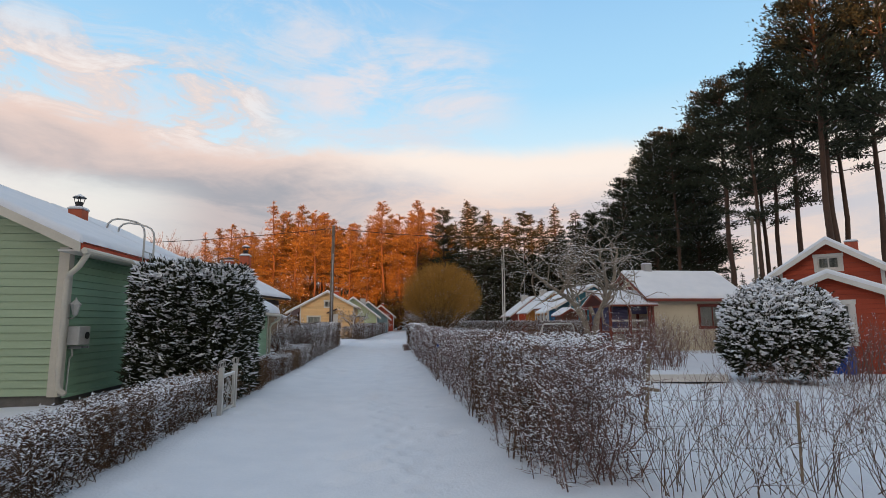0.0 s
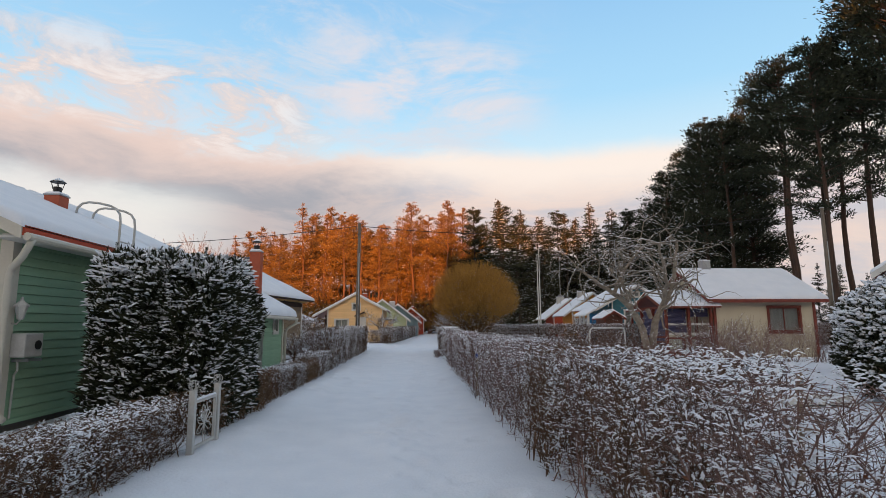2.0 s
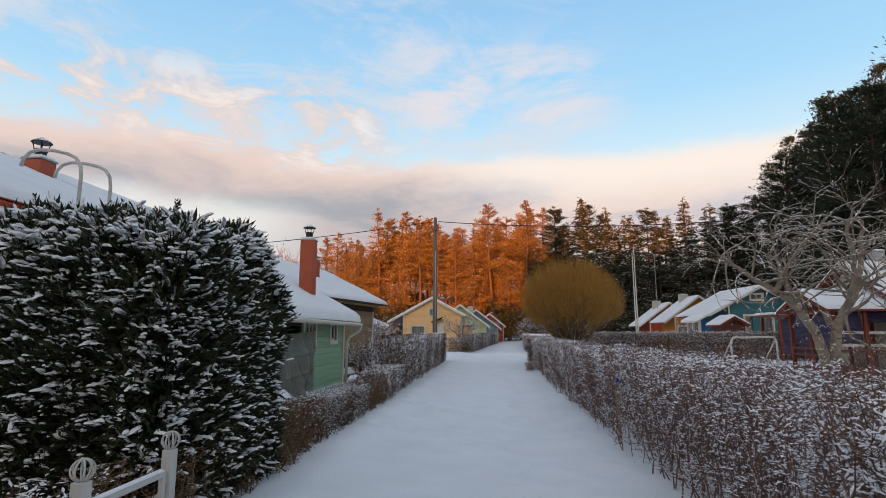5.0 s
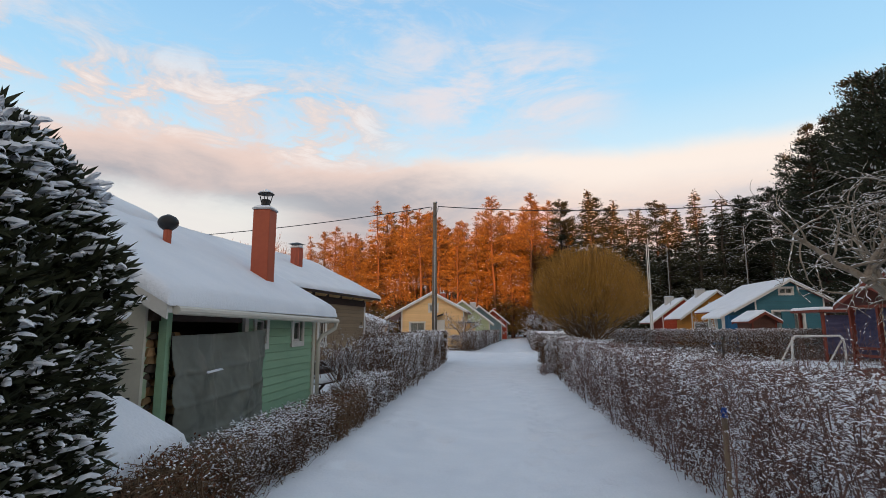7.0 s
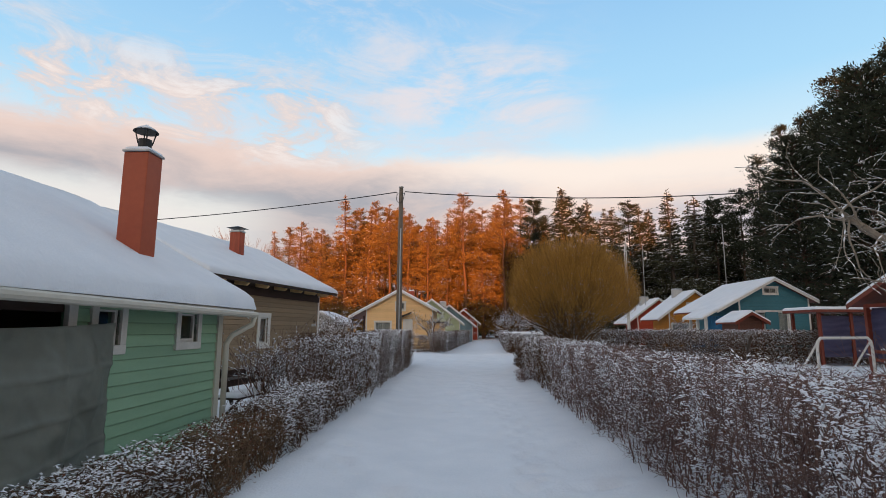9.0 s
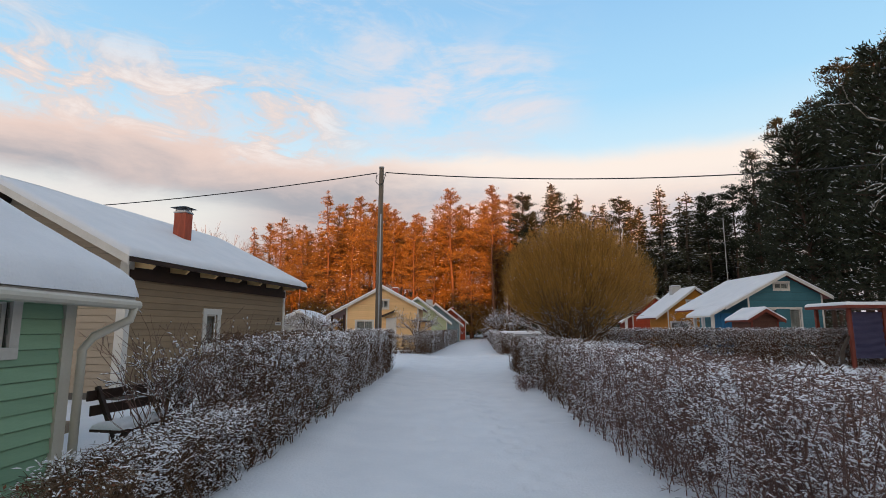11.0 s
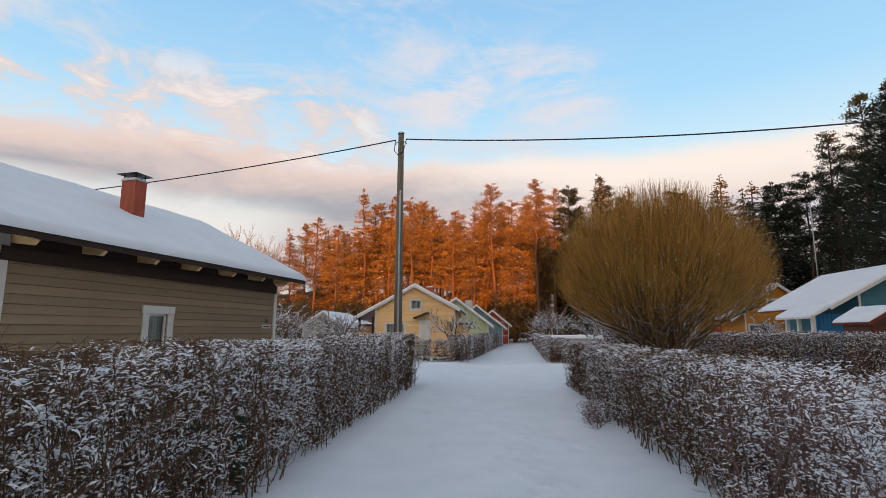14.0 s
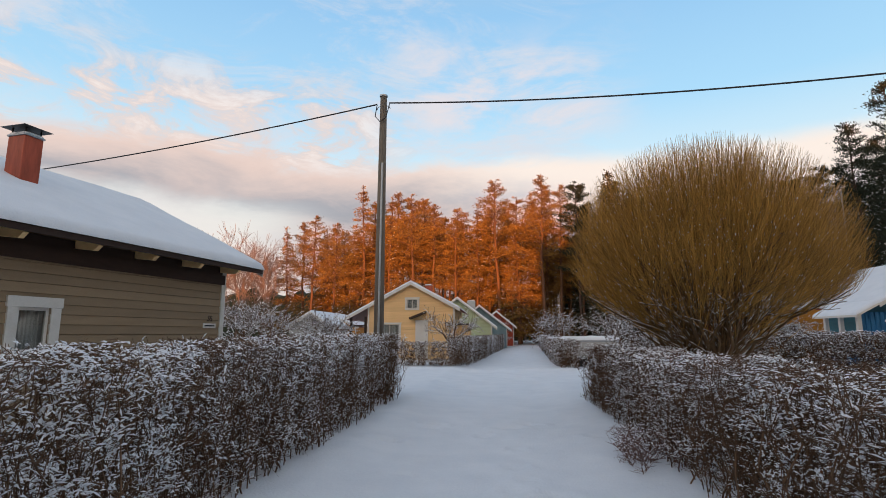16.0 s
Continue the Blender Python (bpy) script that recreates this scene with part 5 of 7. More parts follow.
def hedge_section(kind, length, width, height, seed, stems, twigs, snow, leaf, radius=0.0034, fleck=1.0):
    """Meshes of one metre or so of clipped hedge: twigs, clinging snow, a few dry leaves."""
    rng = np.random.default_rng(seed)
    P0, P1, R0, R1, Q0, Q1 = [], [], [], [], [], []
    for _ in range(stems):
        bx, by = rng.uniform(0, length), rng.uniform(-0.42, 0.42) * width
        tx, ty = bx + rng.normal(0, 0.20), float(np.clip(by * 1.1 + rng.normal(0, 0.10 * width), -0.5 * width, 0.5 * width))
        th = height * rng.uniform(0.88, 1.03)
        n = 6
        s = np.linspace(0, 1, n + 1)[:, None]
        pts = np.array([[bx, by, -0.06]]) * (1 - s) + np.array([[tx, ty, th]]) * s + rng.normal(0, 0.03, (n + 1, 3)) * (s > 0)
        pts[:, 1] = by + (ty - by) * s[:, 0] + rng.normal(0, 0.035, n + 1)
        pts[1:, 0] += rng.normal(0, 0.06, n)
        r = np.linspace(0.0085, 0.0035, n + 1) * rng.uniform(0.6, 1.3)
        P0.append(pts[:-1]); P1.append(pts[1:]); R0.append(r[:-1]); R1.append(r[1:])
        for k in range(1, n + 1):
            m = rng.poisson(twigs * (0.9 if k == 1 else 0.9))
            if not m:
                continue
            a = pts[k] + rng.normal(0, 0.02, (m, 3))
            out = rng.normal(0, 1, (m, 3))
            out[:, 2] = np.abs(out[:, 2]) * 0.7 + 0.12
            out[:, 1] += np.sign(a[:, 1] + 1e-6) * 0.35
            b = a + unit(out) * rng.uniform(0.10, 0.30, (m, 1))
            b[:, 1] = np.clip(b[:, 1], -width / 2 * rng.uniform(0.85, 1.12, m), width / 2 * rng.uniform(0.85, 1.12, m))
            b[:, 2] = np.clip(b[:, 2], 0.05, height * rng.uniform(0.93, 1.05, m))
            P0.append(a); P1.append(b); R0.append(np.full(m, radius)); R1.append(np.full(m, radius * 0.5))
            c = a + (b - a) * rng.uniform(0.4, 0.9, (m, 1))
            e = c + unit(rng.normal(0, 1, (m, 3)) + np.array([0, 0, 0.15])) * rng.uniform(0.05, 0.15, (m, 1))
            e[:, 2] = np.clip(e[:, 2], 0.04, height * 1.05)
            e[:, 1] = np.clip(e[:, 1], -width * rng.uniform(0.46, 0.58, m), width * rng.uniform(0.46, 0.58, m))
            Q0.append(c); Q1.append(e)
    P0, P1, R0, R1 = np.concatenate(P0), np.concatenate(P1), np.concatenate(R0), np.concatenate(R1)
    Q0, Q1 = np.concatenate(Q0), np.concatenate(Q1)
    thick = R1 > (0.0 if radius < 0.005 else radius * 0.6)
    tv, tf = joined(tubes(P0[thick], P1[thick], R0[thick], R1[thick]), ribbons(P0[~thick], P1[~thick], radius, rng), ribbons(Q0, Q1, radius * 0.8, rng))
    P0, P1 = np.concatenate([P0, Q0]), np.concatenate([P1, Q1])
    # snow settles on twigs near the top and the flanks
    mid = (P0 + P1) / 2
    outer = np.maximum(np.abs(mid[:, 1]) / (width / 2), (mid[:, 2] / height) ** 2)
    w = np.clip(outer, 0.05, 1) ** 2 * (0.22 + 1.2 * (mid[:, 2] / height) ** 2)
    pick = rng.choice(len(mid), size=min(snow, len(mid) - 1), replace=False, p=w / w.sum())
    L = np.linalg.norm(P1[pick] - P0[pick], axis=1)
    d = P1[pick] - P0[pick]
    d[:, 2] *= 0.45
    fat = np.sqrt(radius / 0.0034)
    c = P0[pick] + (P1[pick] - P0[pick]) * rng.uniform(0.3, 1.0, (len(pick), 1)) + np.array([0, 0, 0.006])
    sv, sf = lumps(c, d, np.where(rng.random(len(pick)) < 0.5, rng.uniform(0.014, 0.030, len(pick)), rng.uniform(0.007, 0.015, len(pick))) * fat * fleck, rng.uniform(0.006, 0.013, len(pick)) * fat, rng.uniform(0.006, 0.013, len(pick)) * fat, True)
    meshes = {"twig_mass": raw("twig_mass", tv, tf, kind), "clinging_snow": raw("clinging_snow", sv, sf, SNOW_TWIG, smooth=True)}
    if leaf:
        k = rng.choice(len(P1), size=leaf, replace=False)
        lv, lf_ = blades(P1[k], rng.normal(0, 1, (leaf, 3)), rng.uniform(0.02, 0.045, leaf), 0.010, rng)
        meshes["dry_foliage"] = raw("dry_foliage", lv, lf_, DRY_LEAF)
    for o in meshes.values():
        scene.collection.objects.unlink(o)
    return {k_: o.data for k_, o in meshes.items()}


def hedge(x, y0, y1, sections, step, label, rot=90, zscale=(1.0, 1.0), wscale=1.0, seed=1, drift=0.0, name="hedge"):
    """A row of hedge sections from (x, y0) on, along y (rot 90) or along x (rot 0)."""
    h_ = thing(name, (x, y0, 0), rot, label, "hedge")
    rnd = random.Random(seed)
    n = max(1, round((y1 - y0) / step))
    for k in range(n):
        sec = rnd.choice(sections)
        zs = zscale[0] + (zscale[1] - zscale[0]) * k / max(1, n - 1)
        for nm, me in sec.items():
            o = new(nm, me)
            o.parent = h_
            flip = rnd.choice((1, -1))
            o.location = (k * step + (0 if flip == 1 else step), -drift * k * step + rnd.uniform(-0.04, 0.04), 0)
            o.scale = (flip, rnd.choice((1, -1)) * wscale, zs * rnd.uniform(0.97, 1.03))
            o["kind"] = "stuff"
    return h_


TALL = [hedge_section(TWIG, 1.0, 1.15, 1.50, 100 + k, 56, 6.0, 2900, 60, fleck=1.5) for k in range(4)]
LOW = [hedge_section(TWIG, 1.0, 0.75, 0.76, 120 + k, 54, 5.0, 2500, 90, fleck=1.35) for k in range(3)]
LEAFY = [hedge_section(TWIG_TAN, 1.0, 0.70, 0.66, 130 + k, 55, 3.2, 220, 700) for k in range(2)]
RED_TOP = [hedge_section(TWIG_RED, 1.0, 1.3, 1.50, 140 + k, 38, 7.0, 2900, 90, radius=0.0031, fleck=1.25) for k in range(3)]
SPARSE = [hedge_section(TWIG_RED, 1.0, 1.1, 1.50, 170 + k, 15, 3.0, 260, 30) for k in range(2)]
FAR = [hedge_section(TWIG, 2.0, 1.1, 1.5, 150 + k, 64, 4.2, 2400, 40, radius=0.009) for k in range(2)]

hedge(-2.92, 1.0, 9.7, LOW, 1.0, "low clipped bare hedge dusted with snow by the lane", seed=1, zscale=(0.95, 0.92))
hedge(-2.90, 10.85, 14.9, LEAFY, 1.0, "low hedge still holding dry brown leaves", seed=2, zscale=(1.05, 1.1))
hedge(-2.92, 14.8, 18.0, LOW, 1.0, "low snowy clipped hedge before the woodshed", seed=3, zscale=(0.82, 0.82))
hedge(-2.90, 17.9, 20.0, LEAFY, 1.0, "low hedge of thin brown twigs", seed=31, zscale=(0.95, 0.95))
hedge(-2.95, 19.9, 22.8, LOW, 1.0, "rounded low hedge thick with snow", seed=4, zscale=(0.92, 1.0))
hedge(-3.05, 22.6, 37.6, TALL, 1.0, "tall clipped hedge of bare brown twigs with snow", seed=5, zscale=(1.02, 1.05))
hedge(2.34, 5.0, 13.0, TALL[:1] + RED_TOP[:2], 1.0, "tall bare hedge by the lane, twigs flecked with snow", seed=6, zscale=(0.93, 0.91))
hedge(2.34, 12.9, 26.0, RED_TOP, 1.0, "tall hedge with reddish uncut shoots and snow flecks", seed=7, zscale=(0.90, 0.88))
hedge(2.62, 25.9, 37.0, TALL, 1.0, "tall clipped hedge with a snowy flat top", seed=8, zscale=(0.88, 0.90), wscale=1.1)
hedge(3.75, 8.0, 24.0, SPARSE, 1.0, "inner row of reddish currant bushes behind the hedge", seed=9, zscale=(0.80, 0.82), name="currant_row")
hr = thing("hedge", (3.4, 39.0, 0), 0, "long clipped hedge bordering the cross lane", "hedge")
rnd = random.Random(12)
for k in range(17):
    for nm, me in rnd.choice(FAR).items():
        o = new(nm, me)
        o.parent = hr
        o.location = (k * 2.0, 0, 0)
        o.scale = (1, 1, 1.10)
        o["kind"] = "stuff"
        o2 = new(nm, me)
        o2.parent = hr
        o2.location = (k * 2.0 + 1.0, 0.35, 0)
        o2.scale = (1, -1, 1.10)
        o2["kind"] = "stuff"
hedge(-1.95, 50.5, 92.0, FAR, 2.0, "hedge along the lane beyond the crossing", seed=13, zscale=(0.95, 1.0), drift=0.07)
hedge(3.3, 49.0, 92.0, FAR, 2.0, "hedge along the lane's other side beyond the crossing", seed=14, zscale=(0.92, 1.0), drift=0.06)
hl = thing("hedge", (-30.0, 50.3, 0), 0, "snowy clipped hedge in front of the yellow house", "hedge")
for k in range(14):
    for nm, me in rnd.choice(FAR).items():
        o = new(nm, me)
        o.parent = hl
        o.location = (k * 2.0, 0, 0)
        o.scale = (1, 1, 0.82)
        o["kind"] = "stuff"
# a low spreading bush at the hedge's foot
spread = hedge_section(TWIG_RED, 1.4, 0.9, 0.36, 161, 34, 2.6, 500, 40)
sb = thing("low_bush", (1.92, 30.2, 0), 90, "low spreading reddish bush at the hedge foot", "bush")
for nm, me in spread.items():
    o = new(nm, me)
    o.parent = sb
    o["kind"] = "stuff"

# ---- sparse shrubs and canes by the yard fence ----


def cane_shrub(name, loc, label, n, spread_, height, mat, seed, snow=120, radius=0.005):
    rng = np.random.default_rng(seed)
    segs = [[], [], [], []]
    for k in range(n):
        s = grow((rng.normal(0, spread_ * 0.25), rng.normal(0, spread_ * 0.25), 0.0), (rng.normal(0, 0.35), rng.normal(0, 0.35), 1.0), height * rng.uniform(0.5, 0.75), radius * rng.uniform(0.8, 1.3), 2, rng, (2, 3), 0.55, 0.1, 0.55, 0.10, 3, 0.6)
        for i in range(4):
            segs[i].append(s[i])
    P0, P1, R0, R1 = (np.concatenate(a) for a in segs)
    e = thing(name, loc, 0, label, "shrub")
    raw("twig_mass", *tubes(P0, P1, np.maximum(R0, 0.0022), np.maximum(R1, 0.0018)), mat, e)["kind"] = "stuff"
    if snow:
        pick = rng.choice(len(P0), min(snow, len(P0) - 1), replace=False)
        raw("clinging_snow", *lumps((P0[pick] + P1[pick]) / 2 + np.array([0, 0, 0.005]), (P1 - P0)[pick] * np.array([1, 1, 0.4]), rng.uniform(0.012, 0.04, len(pick)), 0.010, 0.010), SNOW_TWIG, e, smooth=True)["kind"] = "stuff"
    return e


rnd = random.Random(77)
shrub_a = cane_shrub("bare_shrub", (2.9, 4.6, 0), "sparse bare shrub with thorny twigs by the fence", 26, 0.9, 0.95, TWIG, 201, 200)
shrub_b = cane_shrub("bare_shrub", (3.7, 4.5, 0), "sparse bare shrub with grey twigs by the fence", 22, 0.9, 0.78, TWIG, 202, 150)
for k in range(8):
    copy_thing(rnd.choice((shrub_a, shrub_b)), pose(4.5 + 0.75 * k, 4.7 + rnd.uniform(-0.3, 0.6), 0, 0, 0, rnd.uniform(0, 360)))
cane_a = cane_shrub("raspberry_canes", (5.6, 7.2, 0), "thin reddish raspberry canes standing in snow", 14, 1.4, 0.95, TWIG_RED, 203, 30, 0.0045)
for k in range(9):
    copy_thing(cane_a, pose(5.2 + 0.9 * (k % 5) + rnd.uniform(-0.3, 0.3), 6.9 + 1.1 * (k // 5) + rnd.uniform(-0.4, 0.4), 0, 0, 0, rnd.uniform(0, 360)))
bush_a = cane_shrub("bare_bush", (8.3, 15.6, 0), "rounded reddish-brown bare bush in the garden", 60, 1.6, 1.5, TWIG_RED, 204, 260, 0.008)
for x, y in ((6.8, 14.0), (10.2, 17.8), (6.4, 17.0), (11.5, 20.5), (5.6, 19.5)):
    copy_thing(bush_a, pose(x, y, 0, 0, 0, rnd.uniform(0, 360)))
for x, y in ((12.6, 24.6), (17.3, 24.0), (19.2, 23.5), (16.2, 24.6), (12.6, 12.6)):
    copy_thing(bush_a, pose(x, y, 0, 0, 0, rnd.uniform(0, 360)))
fence = thing("wire_fence", (2.7, 5.1, 0), 0, "thin wire fence on weathered stakes along the yard", "fence")
for k in range(1, 5):
    part("stake", pipe([(k * 1.7, 0, 0), (k * 1.7 + 0.02, 0, 0.82)], 0.014, 6), WOOD, fence)
for z in (0.4, 0.62, 0.86):
    part("wire", pipe([(k * 1.7, 0, z - 0.02 * (k % 2)) for k in range(5)], 0.003, 4), GALV, fence)
gp = thing("green_post", (-2.76, 25.9, 0), 0, "dark green post and slanting rail capped with snow", "post")
part("post", boxed(-0.05, 0.05, -0.05, 0.05, 0, 0.84, bevel=0.012), PLASTIC_GREEN, gp)
part("rail", beam(bmesh.new(), (-0.04, -0.03, 0.76), (-0.75, -0.62, 0.70), 0.05, 0.07), PLASTIC_GREEN, gp)
part("snow_cap", snow_slab((-0.052, -0.052, 0.842), (0.052, -0.052, 0.842), (0.052, 0.052, 0.842), (-0.052, 0.052, 0.842), 0.06, 2, 8, 8, 0.05), SNOW, gp, smooth=True)
part("rail_snow", snow_slab((-0.06, -0.07, 0.797), (-0.73, -0.63, 0.74), (-0.77, -0.58, 0.74), (-0.10, -0.02, 0.797), 0.05, 3, 20, 6, 0.03), SNOW, gp, smooth=True)
gp2 = thing("blue_post", (1.90, 15.4, 0), 0, "post with a blue plastic cap in the hedge", "post")
part("post", pipe([(0, 0, 0), (0, 0, 0.95)], 0.025, 10), WOOD, gp2)
part("cap", pipe([(0, 0, 0.90), (0, 0, 0.99)], 0.028, 10), PLASTIC_BLUE, gp2)
bench2 = thing("garden_bench", (-4.3, 23.1, 0), 80, "dark wooden garden bench with snow on the seat", "bench")
for x in (-0.6, 0.6):
    part("leg", beam(bmesh.new(), (x, -0.2, 0), (x, 0.28, 0.95), 0.05, 0.05), DARK_BROWN, bench2)
    part("leg", beam(bmesh.new(), (x, 0.25, 0), (x, -0.2, 0.45), 0.05, 0.05), DARK_BROWN, bench2)
for k in range(3):
    part("seat_slat", boxed(-0.75, 0.75, -0.22 + 0.15 * k, -0.10 + 0.15 * k, 0.44, 0.47), DARK_BROWN, bench2)
for k in range(2):
    part("back_slat", boxed(-0.75, 0.75, 0.20 + 0.06 * k, 0.225 + 0.06 * k, 0.62 + 0.17 * k, 0.74 + 0.17 * k), DARK_BROWN, bench2)
part("snow_cover", snow_slab((-0.75, -0.22, 0.474), (0.75, -0.22, 0.474), (0.75, 0.2, 0.474), (-0.75, 0.2, 0.474), 0.08, 4, 16, 8), SNOW, bench2, smooth=True)

# ---- evergreen thujas ----


def thuja(name, loc, label, shape, count, snow, seed, blade=(0.06, 0.17), coat=0.6, size=1.0, plump=1.0):
    """A dense evergreen: sprays of scale leaves over the surface shape(u, v) -> point, normal; snow on the sprays."""
    rng = np.random.default_rng(seed)
    e = thing(name, loc, 0, label, "conifer")
    C, N = shape(rng, count)
    depth = rng.uniform(0, 0.5, (count, 1)) ** 1.6
    C = C - N * depth * 0.8
    D = unit(N * 0.9 + np.array([0, 0, 0.55]) + rng.normal(0, 0.35, (count, 3)))
    sets = []
    for k in range(4):
        Dk = unit(D + rng.normal(0, 0.33, D.shape))
        sets.append(blades(C + D * rng.uniform(-0.03, 0.08, (count, 1)), Dk, rng.uniform(*blade, count), rng.uniform(0.008, 0.020, count), rng))
    raw("foliage", *joined(*sets), THUJA, e)["kind"] = "stuff"
    C2, N2 = shape(rng, snow)
    keep = rng.random(snow) < np.clip(coat + N2[:, 2] * 0.9, coat * 0.7, 1) * (0.55 + 0.6 * C2[:, 2] / C2[:, 2].max())
    C2, N2 = C2[keep], N2[keep]
    n = len(C2)
    T2 = np.cross(N2, np.array([[0, 0, 1.0]])) * rng.choice((-1.0, 1.0), (n, 1))
    D2 = unit(N2 * np.array([0.45, 0.45, 0.1]) + T2 * rng.uniform(0.0, 1.0, (n, 1)) + rng.normal(0, 0.35, (n, 3)) * np.array([1, 1, 0.3]) + np.array([0, 0, 0.05]))
    base = C2 + D2 * rng.uniform(-0.06, 0.12, (n, 1))
    big = size * rng.uniform(0.6, 1.5, n) * (1 + 0.5 * np.clip(N2[:, 2], 0, 1))
    s1 = soft_lumps(base, D2, 0.070 / plump * big, 0.024 * plump * big, 0.022 * plump * big)
    s2 = soft_lumps(base + D2 * 0.06 * big[:, None] + rng.normal(0, 0.012, (n, 3)), unit(D2 + rng.normal(0, 0.35, D2.shape) * np.array([1, 1, 0.4])), 0.042 * big, 0.018 * plump * big, 0.017 * plump * big)
    s3 = soft_lumps(base - D2 * 0.05 * big[:, None] + rng.normal(0, 0.02, (n, 3)), unit(D2 + rng.normal(0, 0.6, D2.shape) * np.array([1, 1, 0.5])), 0.034 * big, 0.016 * plump * big, 0.015 * plump * big)
    raw("clinging_snow", *joined(s1, s2, s3), SNOW_TWIG, e, smooth=True)["kind"] = "stuff"
    # longer sprays that stand out of the outline, each a stem with side leaves and a cap of snow
    m = count // 40
    C3, N3 = shape(rng, m)
    D3 = unit(N3 * np.array([0.8, 0.8, 0.5]) + np.array([0, 0, 0.45]) + rng.normal(0, 0.30, (m, 3)))
    long_ = rng.uniform(0.10, 0.30, (m, 1)) * size
    side = []
    for t_ in np.linspace(0.1, 1.0, 7):
        for sgn in (-1, 1):
            side.append(blades(C3 + D3 * long_ * t_, unit(D3 + sgn * unit(np.cross(D3, N3 + 0.3)) * 0.7 + rng.normal(0, 0.15, D3.shape)), 0.09 * (1.15 - 0.6 * t_), 0.010, rng))
    raw("outer_spray", *joined(*side), THUJA, e)["kind"] = "stuff"
    raw("spray_snow", *joined(*[soft_lumps(C3 + D3 * long_ * t_ + np.array([0, 0, 0.012]) + rng.normal(0, 0.008, (m, 3)), D3, 0.05 * rng.uniform(0.6, 1.2, m), 0.020, 0.016) for t_ in (0.35, 0.7)]), SNOW_TWIG, e, smooth=True)["kind"] = "stuff"
    return e


def block_shape(sx, sy, sz, base=0.05, power=3.0, bulge=0.12):
    """A clipped block with rounded edges: a superellipsoid set on the ground."""
    def f(rng, n):
        d = unit(rng.normal(size=(n, 3)))
        d[:, 2] = np.where(d[:, 2] < -0.75, -d[:, 2], d[:, 2])
        k = (np.abs(d[:, 0]) ** power + np.abs(d[:, 1]) ** power + np.abs(d[:, 2]) ** power) ** (-1 / power)
        q = d * k[:, None]
        nrm = unit(np.sign(q) * np.abs(q) ** (power - 1) / np.array([sx, sy, sz]))
        wob = 1 + bulge * np.array([noise.noise(Vector(v) * 2.1) for v in q])[:, None]
        p_ = q * np.array([sx, sy, sz]) * wob
        p_[:, 2] += sz + base
        return p_, nrm
    return f


tb = thuja("broad_thuja", (-3.60, 12.08, 0), "broad dense thuja thickly flecked with snow beside the house", block_shape(1.00, 1.14, 1.33, power=6.5, bulge=0.14), 26000, 15500, 301, coat=0.46, size=0.74, plump=0.92)
for k in range(4):
    part("trunk", pipe([(0, -0.8 + 0.5 * k, 0), (0.05, -0.8 + 0.5 * k, 2.5)], 0.06, 7, radii=[0.07, 0.02]), BARK, tb)
thuja("round_thuja", (10.3, 12.6, 0), "rounded dense thuja under a thick coat of snow", block_shape(1.24, 1.22, 1.20, power=2.3), 14000, 9000, 302, coat=0.36, size=0.9, plump=1.5)

# ---- golden ball willow ----


